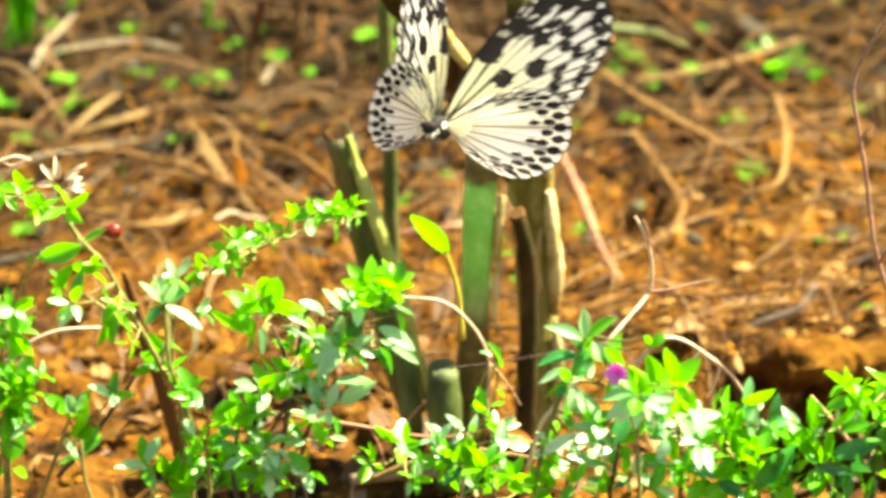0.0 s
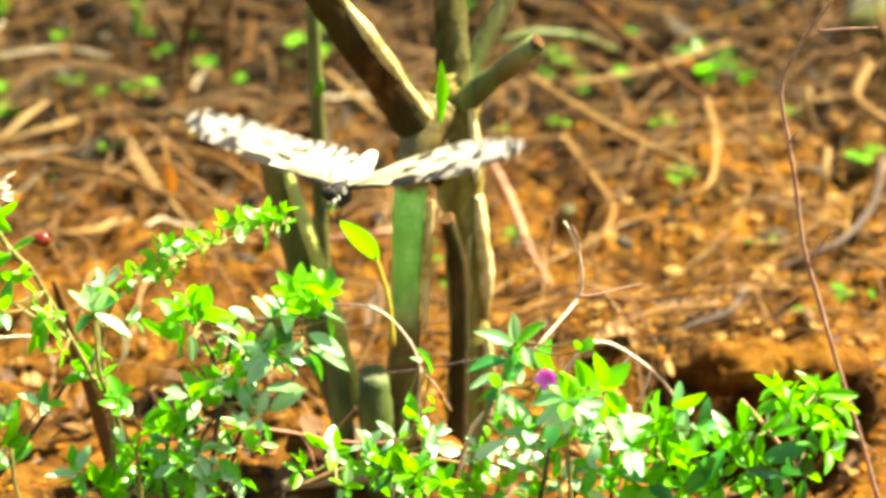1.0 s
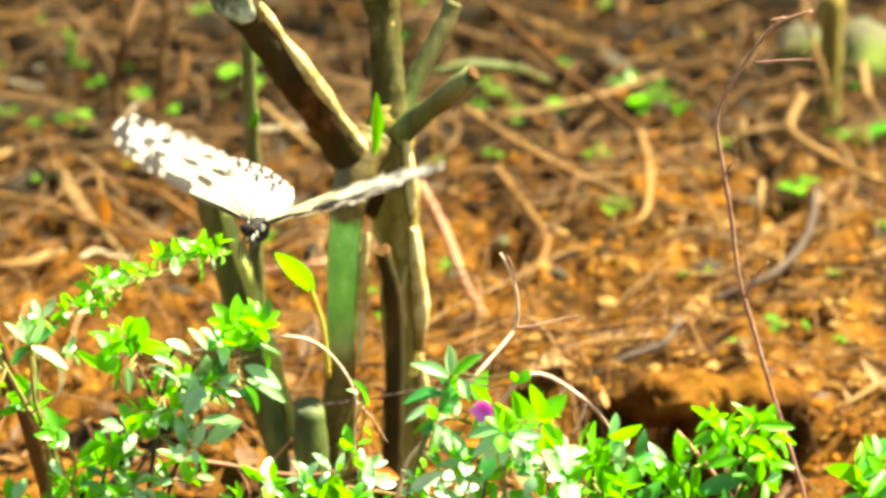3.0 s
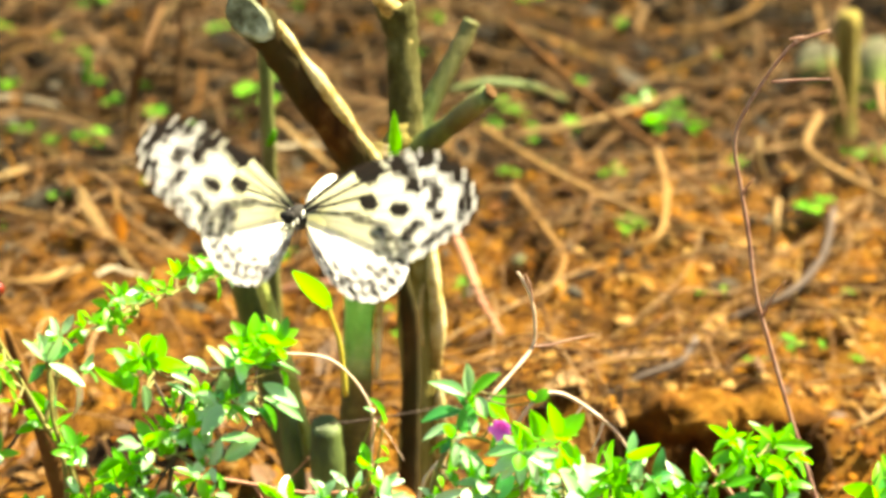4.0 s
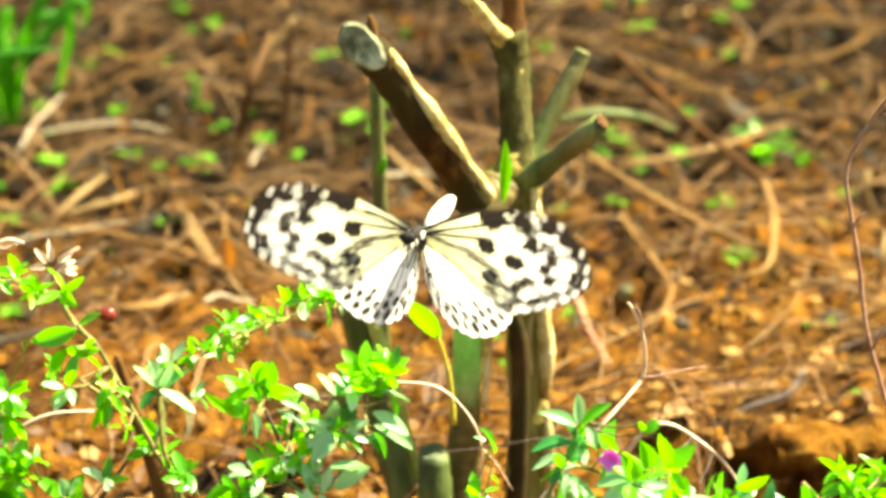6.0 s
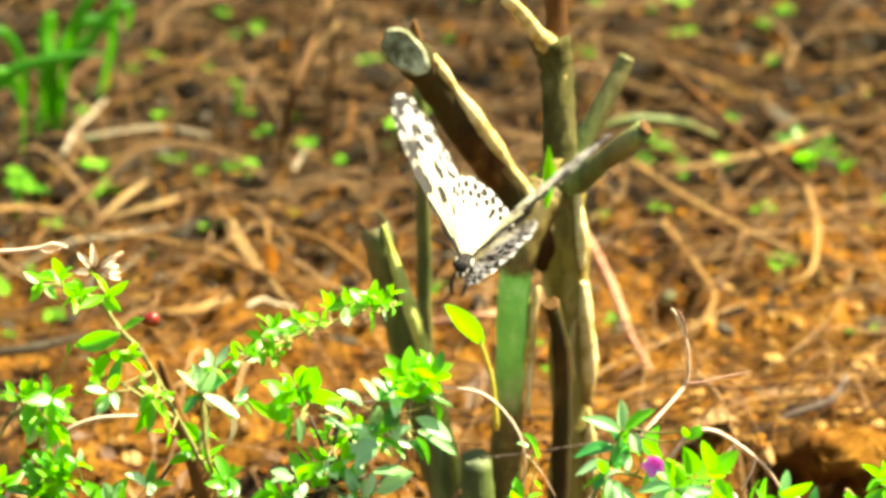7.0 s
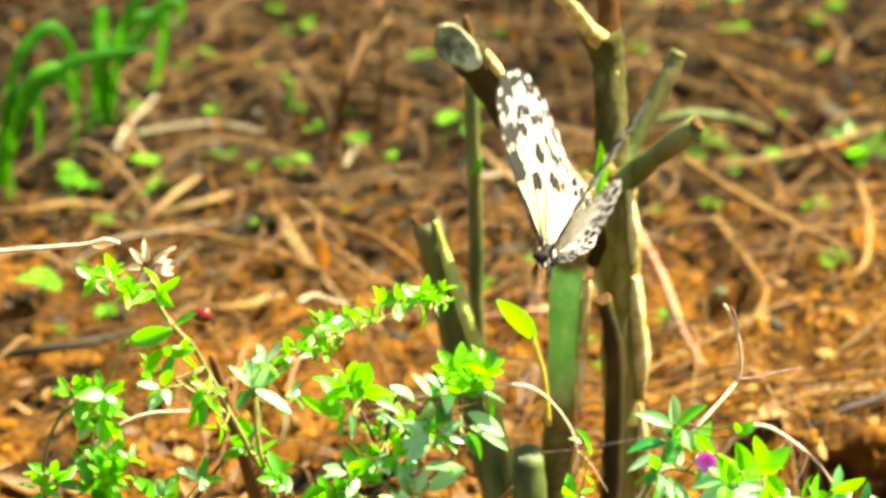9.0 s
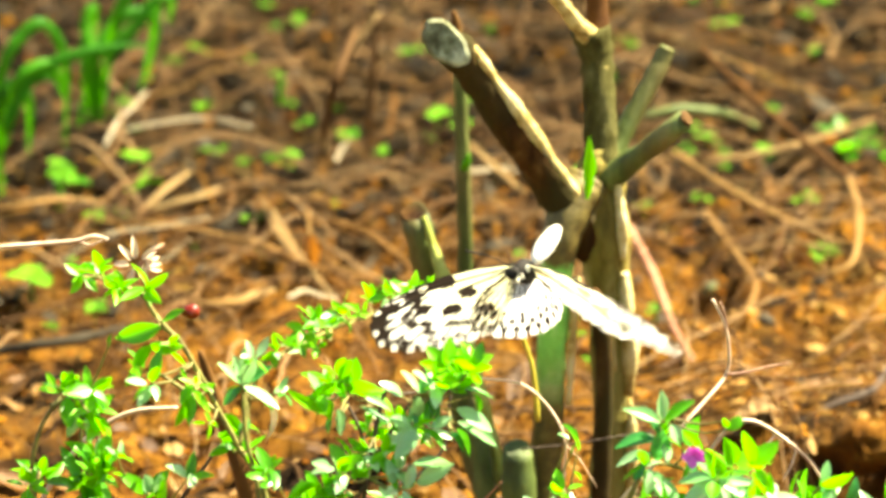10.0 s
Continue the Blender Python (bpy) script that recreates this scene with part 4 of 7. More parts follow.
leaf_at("withered_leaf", (-0.0236, -0.0800, 0.0660), (1, 0, -0.3), (0, -0.8, 0.6), 0.0095, 0.0050, ORANGE_LEAF, "withered orange leaf caught in the twigs", "leaf")
leaf_at("curled_leaf", (-0.1285, -0.1830, 0.1513), (0.35, -0.2, -0.9), (0.6, -0.5, 0.2), 0.013, 0.0035, WHITE_HUSK, "dry curled pale leaf", "leaf", 0.7, 0.9)
leaf_at("curled_leaf", (-0.1097, -0.1830, 0.1477), (-0.85, -0.1, 0.45), (0.3, -0.7, 0.6), 0.0165, 0.0036, LEAF_YELLOW, "curled yellowing leaf among the shrubs", "leaf", -0.35, 0.8)
husks = thing("dry_husk", (-0.1824, -0.0600, 0.1516), "pale dry split seed husks on a twig", "husk")
for k in range(9):
    a = k * 2.4
    leaf_at("husk", Vector((-0.1822, -0.0600, 0.1525)) + Vector((math.cos(a) * 0.003, 0, math.sin(a) * 0.0022)), (math.cos(a) + 0.3, -0.3 + 0.2 * (k % 3), math.sin(a) * 0.8 + 0.3), (0.2, -0.8, 0.6), 0.0052 + 0.0012 * (k % 4), 0.0026, WHITE_HUSK, "", "husk", 0.5, 0.9, husks)
limb("twig", [(-0.1825, -0.0600, 0.1468), (-0.1812, -0.0600, 0.1522), (-0.1727, -0.0600, 0.1599)], [0.0008, 0.0008, 0.0004], PINK_TWIG, None, "short twig bearing pale husks", "twig", TWIGS, sides=6)

SMALL = []
for ln, wd in ((0.0060, 0.0052), (0.0048, 0.0036), (0.0075, 0.0050)):
    v, f = blade(ln, wd, 0.2, 0.2, 5)
    SMALL.append(mesh_of("leaf", v, f, SEEDLING))


def seedling(where, size, rng, count=4):
    s = thing("seedling", where, "tiny pale green seedling in the soil", "seedling", "seedlings")
    top = Vector(where) + Vector((0, 0, 0.006 * size))
    limb("stalk", [where, top], [0.0006 * size, 0.0005 * size], SEEDLING, s, sides=5, steps=2)
    turn = rng.uniform(0, 6.28)
    for k in range(count):
        a = turn + k * 6.283 / count + rng.uniform(-0.3, 0.3)
        ob = new("leaf", rng.choice(SMALL))
        ob.parent = s
        ob.matrix_basis = Matrix.Translation(top - s.location) @ frame_of((math.cos(a), math.sin(a), rng.uniform(-0.1, 0.5)), (0, 0, 1)) @ Matrix.Scale(size * rng.uniform(0.8, 1.2), 4)


rng = random.Random(5)
for where, size, count in (((-0.1644, 0.3465, 0.0030), 1.5, 4), ((-0.1755, 0.4303, 0.0000), 0.9, 3), ((-0.1638, 0.4329, 0.0000), 0.9, 3), ((-0.1589, 0.4328, 0.0000), 0.8, 3), ((-0.1532, 0.4841, 0.0000), 0.9, 3), ((-0.1341, 0.4647, 0.0000), 1.0, 4),
        ((0.0699, 0.3150, 0.0040), 1.5, 4), ((0.1462, 0.3341, 0.0040), 1.4, 4), ((0.1345, 0.1991, 0.0000), 1.0, 3), ((0.1625, 0.2539, -0.0000), 0.9, 3), ((0.1185, 0.1853, 0.0000), 0.8, 3), ((0.0504, 0.4465, 0.0000), 1.1, 4),
        ((0.0669, 0.3908, 0.0000), 1.0, 3), ((0.0023, 0.2494, 0.0040), 1.3, 3), ((-0.0303, 0.2238, 0.0040), 1.2, 3), ((-0.0025, 0.3855, 0.0000), 0.8, 3), ((0.0205, 0.3953, 0.0000), 0.9, 3), ((-0.2548, 0.2811, -0.0000), 1.8, 5), ((-0.2551, 0.4188, 0.0000), 1.2, 4),
        ((-0.2207, 0.4337, 0.0000), 1.0, 3), ((-0.1764, 0.4350, 0.0000), 0.9, 3), ((-0.1101, 0.5751, 0.0000), 1.0, 3), ((-0.1323, 0.4680, 0.0000), 0.9, 3), ((-0.1981, 0.5018, -0.0000), 1.0, 3), ((-0.2271, 0.2572, 0.0000), 1.2, 4), ((-0.1702, 0.5432, 0.0000), 1.1, 3),
        ((0.0708, 0.2752, -0.0000), 0.7, 3), ((0.0993, 0.2595, 0.0000), 0.7, 3), ((0.1094, 0.3743, 0.0000), 0.8, 3), ((0.1587, 0.1872, 0.0000), 0.8, 3),
        ((-0.0937, 0.4877, 0.0000), 1.4, 4), ((-0.0828, 0.4745, 0.0000), 1.3, 4), ((-0.0106, 0.5843, 0.0000), 1.3, 4), ((-0.0651, 0.6641, 0.0000), 1.3, 4), ((0.0322, 0.6599, -0.0000), 1.4, 4), ((0.0180, 0.4790, 0.0000), 0.9, 3), ((-0.2345, 0.5036, 0.0000), 1.1, 3), ((-0.1899, 0.4409, 0.0000), 1.1, 4),
        ((-0.1641, 0.4354, -0.0000), 1.1, 4), ((-0.1577, 0.4398, -0.0000), 1.0, 3), ((-0.2190, 0.4131, 0.0060), 1.3, 3), ((-0.2154, 0.4056, 0.0000), 1.2, 4), ((-0.2464, 0.4026, 0.0000), 1.2, 4), ((-0.2527, 0.3895, 0.0060), 1.3, 3), ((-0.1633, 0.6206, 0.0000), 1.0, 4), ((-0.2359, 0.3673, 0.0000), 0.9, 3)):
    seedling(where, size, rng, count)
for k in range(60):
    x, y = rng.uniform(-0.26, 0.22), rng.uniform(0.20, 0.68)
    seedling((x, y, height(x, y)), rng.uniform(0.5, 1.0), rng, rng.choice((2, 3, 4)))


def tuft(name, where, blades, length, width, seed, material, label, category, spread=0.7, droop=(0.1, 0.7)):
    rng = random.Random(seed)
    t = thing(name, where, label, category)
    for k in range(blades):
        a = rng.uniform(0, 6.28)
        ln = length * rng.uniform(0.55, 1.1)
        v, f = blade(ln, width * rng.uniform(0.7, 1.2), 0.35, rng.uniform(*droop), 7)
        ob = part("blade", mesh_of("blade", v, f, material), t)
        ob.matrix_basis = Matrix.Translation((rng.uniform(-0.01, 0.01), rng.uniform(-0.01, 0.01), 0)) @ frame_of((math.cos(a) * spread, math.sin(a) * spread, rng.uniform(0.4, 1.0)), (math.cos(a) * 0.3, math.sin(a) * 0.3, 1))


GRASS_LABEL = "clump of bright green broad-bladed grass"


def arched_grass(base, blades, wide, seed):
    """A clump of broad blades that rise, bend over and hang by their tips."""
    clump = thing("grass_clump", base, GRASS_LABEL, "grass", "grass clumps")
    rng = random.Random(seed)
    for pts in blades:
        line = spline([base] + pts, 8)
        verts, faces, n = [], [], len(line)
        for i, c in enumerate(line):
            d = (line[min(i + 1, n - 1)] - line[max(i - 1, 0)]).normalized()
            side = d.cross(Vector((0.25, -1, 0.35))).normalized()
            keel = side.cross(d)
            t = i / (n - 1)
            w = wide * (0.35 + 0.65 * min(1, t * 3)) * (1 - t ** 4) + 0.0002
            verts += [c - base - side * w - keel * w * 0.3, c - base - side * w * 0.45, c - base + keel * w * 0.15, c - base + side * w * 0.45, c - base + side * w - keel * w * 0.3]
        for i in range(n - 1):
            faces += [(i * 5 + k, i * 5 + k + 1, i * 5 + k + 6, i * 5 + k + 5) for k in range(4)]
        part("blade", mesh_of("blade", verts, faces, GRASS), clump)
    for k in range(4):
        a = rng.uniform(0, 6.28)
        v, f = blade(rng.uniform(0.02, 0.035), 0.005, 0.35, rng.uniform(0.3, 0.9), 7)
        ob = part("blade", mesh_of("blade", v, f, GRASS), clump)
        ob.matrix_basis = Matrix.Translation((rng.uniform(-0.008, 0.008), 0, 0)) @ frame_of((math.cos(a) * 0.4, math.sin(a) * 0.4, 1), (math.cos(a), math.sin(a), 0.5))


arched_grass(Vector((-0.2836, 0.4000, 0.0)), [
    [(-0.2765, 0.3900, 0.0591), (-0.2668, 0.3940, 0.0770), (-0.2575, 0.3980, 0.0795), (-0.2498, 0.4020, 0.0602), (-0.2517, 0.4060, 0.0206)],
    [(-0.2780, 0.3900, 0.0463), (-0.2649, 0.3940, 0.0578), (-0.2481, 0.3980, 0.0655), (-0.2315, 0.4020, 0.0681), (-0.2137, 0.4060, 0.0682)],
    [(-0.2719, 0.3900, 0.0515), (-0.2599, 0.3940, 0.0630), (-0.2532, 0.3980, 0.0565), (-0.2502, 0.4020, 0.0422)],
    [(-0.2792, 0.3900, 0.0463), (-0.2710, 0.3940, 0.0526), (-0.2656, 0.3980, 0.0435), (-0.2670, 0.4020, 0.0188)],
    [(-0.2747, 0.3900, 0.0361), (-0.2649, 0.3940, 0.0553), (-0.2568, 0.3980, 0.0565), (-0.2512, 0.4020, 0.0499)]], 0.0026, 1)
arched_grass(Vector((-0.2430, 0.4700, 0.0)), [
    [(-0.2416, 0.4600, 0.0421), (-0.2355, 0.4640, 0.0551), (-0.2271, 0.4680, 0.0609), (-0.2170, 0.4720, 0.0570), (-0.2201, 0.4760, 0.0366), (-0.2250, 0.4800, 0.0205)],
    [(-0.2367, 0.4600, 0.0421), (-0.2244, 0.4640, 0.0566), (-0.2171, 0.4680, 0.0657), (-0.2095, 0.4720, 0.0657), (-0.2117, 0.4760, 0.0525)],
    [(-0.2441, 0.4600, 0.0394), (-0.2466, 0.4640, 0.0563), (-0.2431, 0.4680, 0.0628), (-0.2425, 0.4720, 0.0456)],
    [(-0.2467, 0.4600, 0.0341), (-0.2448, 0.4640, 0.0458), (-0.2397, 0.4680, 0.0458), (-0.2264, 0.4720, 0.0471)],
    [(-0.2339, 0.4600, 0.0579), (-0.2215, 0.4640, 0.0774), (-0.2145, 0.4680, 0.0735), (-0.2163, 0.4720, 0.0538)]], 0.0026, 2)
for run, r, mat, words in (([(-0.1418, 0.5279, 0.0), (-0.1424, 0.5279, 0.0296), (-0.1415, 0.5279, 0.0510), (-0.1405, 0.5300, 0.0700)], 0.0012, ROOT, "thin upright dry brown stem"), ([(-0.1240, 0.4494, 0.0), (-0.1222, 0.4494, 0.0263), (-0.1196, 0.4494, 0.0551), (-0.1195, 0.4494, 0.0810)], 0.0013, STRAW, "thin upright pale dry stem"),
        ([(-0.1638, 0.4980, 0.0), (-0.1644, 0.4980, 0.0107), (-0.1636, 0.4980, 0.0214)], 0.0016, SEEDLING, "short upright green stem"), ([(-0.2530, 0.3870, 0.0), (-0.2526, 0.3870, 0.0143)], 0.0018, SEEDLING, "short upright green stem")):
    limb("upright_stem", run, [r, r, r * 0.7], mat, None, words, "stem", "upright stems", sides=7, seed=3)
tuft("leafy_weed", (0.0942, 0.4671, 0.0000), 18, 0.024, 0.0095, 5, LEAF, "small bright green leafy weed", "weed", 1.0)
tuft("leafy_weed", (0.1785, 0.4242, 0.0000), 8, 0.016, 0.0070, 6, LEAF, "small bright green leafy weed", "weed", 1.0)
limb("green_stalk", [(-0.0034, 0.3720, 0.0500), (0.0133, 0.3761, 0.0520), (0.0325, 0.3893, 0.0450), (0.0462, 0.4152, 0.0300)], [0.0017, 0.0020, 0.0018, 0.0009], OLIVE_STEM, None, "bent mossy green stalk lying over the litter", "stalk", sides=8)

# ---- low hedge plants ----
KINDS = {"y": LEAF_YELLOW, "g": LEAF, "d": LEAF_DARK, "t": LEAF_TEAL, "p": LEAF_PALE_SHEEN, "w": LEAF_WHITE_SHEEN}
LEAVES = {}
for kind, skin in KINDS.items():
    LEAVES[kind] = []
    for fo, cu, tp in ((0.30, 0.12, 0.9), (0.50, 0.28, 0.92), (0.22, 0.40, 0.86), (0.42, -0.10, 0.9)):
        v, f = blade(0.012, 0.0054, fo, cu, 6, tp)
        LEAVES[kind].append(mesh_of("leaf", v, f, skin))
SHEEN, GLOW = (SUN_AT + Vector((0, -0.92, 0.38))).normalized(), Vector((0.35, 0.50, 0.79))
STEMS = {}
OPEN_SHRUB, HEDGE = "open leggy shrub with small bright yellow-green leaves", "low bright green shrub with small glossy leaves"
chance = random.Random(19)


def put_leaf(stem, at, ahead, length, wide, kind):
    """One leaf on a stem; the glossy kinds tend to lie open to the light."""
    ob = new("leaf", chance.choice(LEAVES[kind]))
    ob.parent = stem
    loose = 0.22 if kind in "pwt" else 0.8
    open_to = GLOW if kind in "yg" and chance.random() < 0.4 else SHEEN
    up = open_to + Vector([chance.uniform(-loose, loose) for _ in range(3)])
    size = length / 0.012
    ob.matrix_basis = Matrix.Translation(Vector(at) - root_of(stem).location) @ frame_of(ahead, up) @ Matrix.Diagonal((size * wide / 0.45, size, size, 1))
    return ob


def nearest(plant, at):
    """The stem of a plant that passes nearest below a place, and where."""
    best = None
    for stem, line in STEMS[plant.name]:
        for q in line:
            d = (q - at).length + 1.2 * max(0.0, q.z - at.z)
            if best is None or d < best[0]:
                best = (d, stem, q)
    return best


def leafy_shrub(base, label, seed, runs):
    """A small shrub of given stems; those that start in the open rise from its base."""
    plant = thing("hedge_shrub", base, label, "shrub", "low leafy shrubs")
    STEMS[plant.name] = []
    for k, pts in enumerate(runs):
        pts = [Vector(p) for p in pts]
        near = nearest(plant, pts[0]) if k else None
        if near is None or near[0] > 0.008:
            pts = [Vector(base) + Vector((0.002 * k, 0.001 * k, 0)), Vector(base).lerp(pts[0], 0.5)] + pts
        r = 0.0009 if k == 0 else 0.0007
        stem = limb("stem", pts, [r * 1.5, r, r * 0.9, r * 0.5], DARK_TWIG if label == HEDGE else SHRUB_STEM, plant, sides=6, knots=0.08, seed=seed + k, steps=5)
        STEMS[plant.name].append((stem, spline(pts, 8)))
    return plant


def side_shoot(plant, at):
    _, stem, q = nearest(plant, at)
    if (q - at).length < 0.0015:
        return stem, (at - q + Vector((0, 0, 0.001))).normalized()
    mid = q.lerp(at, 0.55) + Vector((chance.uniform(-0.1, 0.1), chance.uniform(-0.1, 0.1), -0.12)) * (at - q).length
    shoot = limb("stem", [q, mid, at], [0.0005, 0.0004, 0.0003], SHRUB_STEM, plant, sides=5, knots=0.05, seed=1, steps=4)
    return shoot, (at - mid).normalized()


def tuft_on(plant, at, count, spread, size, mix):
    """A leafy shoot tip: pairs of leaves, each pair turned against the last."""
    at = Vector(at)
    stem, d = side_shoot(plant, at)
    side, turn = d.orthogonal().normalized(), chance.uniform(0, 6.28)
    for k in range(count):
        along = chance.uniform(-1.0, 0.45)
        turn += math.pi if k % 2 else math.pi / 2 + chance.uniform(-0.5, 0.5)
        out = Matrix.Rotation(turn, 3, d) @ side
        where = at + d * spread * along * 0.8 + out * spread * chance.uniform(0.0, 0.3) + Vector((chance.uniform(-0.3, 0.3), 0, 0)) * spread
        ahead = out + d * chance.uniform(0.1, 1.0) + Vector((0, 0, chance.uniform(-0.2, 0.5)))
        kind = chance.choice(mix)
        if kind == "p" and chance.random() < 0.2:
            kind = "g"
        put_leaf(stem, where, ahead, 0.0142 * size * chance.uniform(0.6, 1.25), chance.uniform(0.38, 0.58), kind)


def leaf_on(plant, foot, tip, wide, kind):
    """One large leaf from its foot to its tip."""
    foot, tip = Vector(foot), Vector(tip)
    stem, _ = side_shoot(plant, foot)
    put_leaf(stem, foot, tip - foot, (tip - foot).length, wide, kind)


open_shrub = leafy_shrub((-0.1318, -0.1650, 0.0), OPEN_SHRUB, 3, [
    [(-0.1308, -0.1650, 0.1070), (-0.1402, -0.1650, 0.1278), (-0.1458, -0.1650, 0.1392), (-0.1579, -0.1650, 0.1639), (-0.1636, -0.1650, 0.1706), (-0.1682, -0.1650, 0.1767), (-0.1719, -0.1650, 0.1832), (-0.1782, -0.1650, 0.1860), (-0.1861, -0.1650, 0.1892), (-0.1928, -0.1650, 0.1891)],
    [(-0.1464, -0.1650, 0.1398), (-0.1528, -0.1610, 0.1430), (-0.1611, -0.1570, 0.1467), (-0.1677, -0.1530, 0.1491), (-0.1738, -0.1490, 0.1457)],
    [(-0.1402, -0.1650, 0.1278), (-0.1375, -0.1610, 0.1376), (-0.1391, -0.1570, 0.1474)],
    [(-0.1636, -0.1650, 0.1706), (-0.1673, -0.1610, 0.1702), (-0.1715, -0.1570, 0.1673)]])
tuft_on(open_shrub, (-0.1905, -0.1790, 0.1951), 7, 0.0035, 0.50, "yyg")
tuft_on(open_shrub, (-0.1841, -0.1835, 0.1982), 9, 0.0039, 0.55, "yyyp")
tuft_on(open_shrub, (-0.1788, -0.1735, 0.1886), 8, 0.0039, 0.50, "yyg")
tuft_on(open_shrub, (-0.1692, -0.1817, 0.1920), 5, 0.0027, 0.55, "yyg")
tuft_on(open_shrub, (-0.1684, -0.1847, 0.1586), 6, 0.0051, 0.60, "ypgy")
tuft_on(open_shrub, (-0.1727, -0.1733, 0.1589), 4, 0.0031, 0.50, "yyp")
tuft_on(open_shrub, (-0.1407, -0.1558, 0.1312), 8, 0.0047, 0.55, "yyp")
tuft_on(open_shrub, (-0.1377, -0.1598, 0.1256), 6, 0.0043, 0.60, "yyg")
tuft_on(open_shrub, (-0.1434, -0.1610, 0.1261), 4, 0.0035, 0.40, "yp")
tuft_on(open_shrub, (-0.1542, -0.1795, 0.1565), 4, 0.0035, 0.45, "yy")
tuft_on(open_shrub, (-0.1295, -0.1688, 0.1175), 5, 0.0043, 0.50, "gdd")
tuft_on(open_shrub, (-0.1617, -0.1776, 0.1690), 3, 0.0027, 0.50, "yy")
tuft_on(open_shrub, (-0.1491, -0.1811, 0.1429), 4, 0.0027, 0.40, "yy")
leaf_on(open_shrub, (-0.1644, -0.1730, 0.1767), (-0.1561, -0.1765, 0.1815), 0.45, "y")
leaf_on(open_shrub, (-0.1654, -0.1730, 0.1747), (-0.1817, -0.1722, 0.1692), 0.40, "g")
leaf_on(open_shrub, (-0.1688, -0.1730, 0.1677), (-0.1754, -0.1724, 0.1603), 0.50, "y")
leaf_on(open_shrub, (-0.1691, -0.1730, 0.1677), (-0.1613, -0.1758, 0.1660), 0.60, "y")
leaf_on(open_shrub, (-0.1631, -0.1730, 0.1665), (-0.1575, -0.1729, 0.1599), 0.40, "y")
leaf_on(open_shrub, (-0.1590, -0.1730, 0.1600), (-0.1548, -0.1718, 0.1492), 0.60, "y")
leaf_on(open_shrub, (-0.1585, -0.1730, 0.1517), (-0.1542, -0.1738, 0.1407), 0.62, "g")
leaf_on(open_shrub, (-0.1567, -0.1730, 0.1487), (-0.1615, -0.1745, 0.1395), 0.50, "y")
leaf_on(open_shrub, (-0.1359, -0.1730, 0.1303), (-0.1334, -0.1747, 0.1217), 0.55, "y")
leaf_on(open_shrub, (-0.1470, -0.1730, 0.1539), (-0.1523, -0.1715, 0.1512), 0.40, "y")
leaf_on(open_shrub, (-0.1547, -0.1730, 0.1518), (-0.1496, -0.1742, 0.1437), 0.40, "y")

whorl_shoot = leafy_shrub((-0.1340, -0.1750, 0.0), "shrub shoot with a whorl of narrow pale leaves", 4, [
    [(-0.1327, -0.1750, 0.1114), (-0.1367, -0.1750, 0.1342), (-0.1380, -0.1750, 0.1528)]])
tuft_on(whorl_shoot, (-0.1333, -0.1868, 0.1697), 5, 0.0035, 0.50, "ppy")
tuft_on(whorl_shoot, (-0.1388, -0.1661, 0.1584), 3, 0.0027, 0.50, "yp")
tuft_on(whorl_shoot, (-0.1249, -0.1775, 0.1530), 4, 0.0031, 0.40, "pg")
leaf_on(whorl_shoot, (-0.1378, -0.1830, 0.1582), (-0.1450, -0.1821, 0.1664), 0.36, "p")
leaf_on(whorl_shoot, (-0.1374, -0.1830, 0.1587), (-0.1394, -0.1851, 0.1693), 0.40, "p")
leaf_on(whorl_shoot, (-0.1374, -0.1830, 0.1582), (-0.1315, -0.1850, 0.1702), 0.40, "p")
leaf_on(whorl_shoot, (-0.1367, -0.1830, 0.1583), (-0.1277, -0.1859, 0.1667), 0.36, "t")
leaf_on(whorl_shoot, (-0.1367, -0.1830, 0.1574), (-0.1243, -0.1877, 0.1526), 0.36, "p")
leaf_on(whorl_shoot, (-0.1371, -0.1830, 0.1570), (-0.1302, -0.1836, 0.1535), 0.40, "t")
leaf_on(whorl_shoot, (-0.1378, -0.1830, 0.1570), (-0.1450, -0.1843, 0.1521), 0.42, "t")
leaf_on(whorl_shoot, (-0.1382, -0.1830, 0.1574), (-0.1437, -0.1856, 0.1572), 0.40, "g")
leaf_on(whorl_shoot, (-0.1303, -0.1830, 0.1532), (-0.1271, -0.1866, 0.1501), 0.50, "g")

low_shrub_a = leafy_shrub((-0.2094, -0.1800, 0.0), OPEN_SHRUB, 5, [
    [(-0.2098, -0.1800, 0.1125), (-0.2080, -0.1800, 0.1333), (-0.2019, -0.1800, 0.1475), (-0.1933, -0.1800, 0.1517)],
    [(-0.2019, -0.1800, 0.1475), (-0.1974, -0.1760, 0.1525), (-0.2000, -0.1720, 0.1549)],
    [(-0.1921, -0.1800, 0.1127), (-0.1904, -0.1760, 0.1215), (-0.1887, -0.1720, 0.1270)],
    [(-0.2094, -0.1800, 0.1125), (-0.2073, -0.1760, 0.1212), (-0.2080, -0.1720, 0.1226)],
    [(-0.1711, -0.1800, 0.1130), (-0.1693, -0.1760, 0.1197)]])
tuft_on(low_shrub_a, (-0.1944, -0.1880, 0.1565), 10, 0.0065, 0.73, "yyyg")
tuft_on(low_shrub_a, (-0.1871, -0.1951, 0.1606), 9, 0.0052, 0.67, "yypy")
tuft_on(low_shrub_a, (-0.1895, -0.1805, 0.1472), 8, 0.0056, 0.73, "yypp")
tuft_on(low_shrub_a, (-0.1846, -0.1926, 0.1504), 6, 0.0043, 0.61, "yy")
tuft_on(low_shrub_a, (-0.1989, -0.1899, 0.1599), 5, 0.0034, 0.61, "yy")
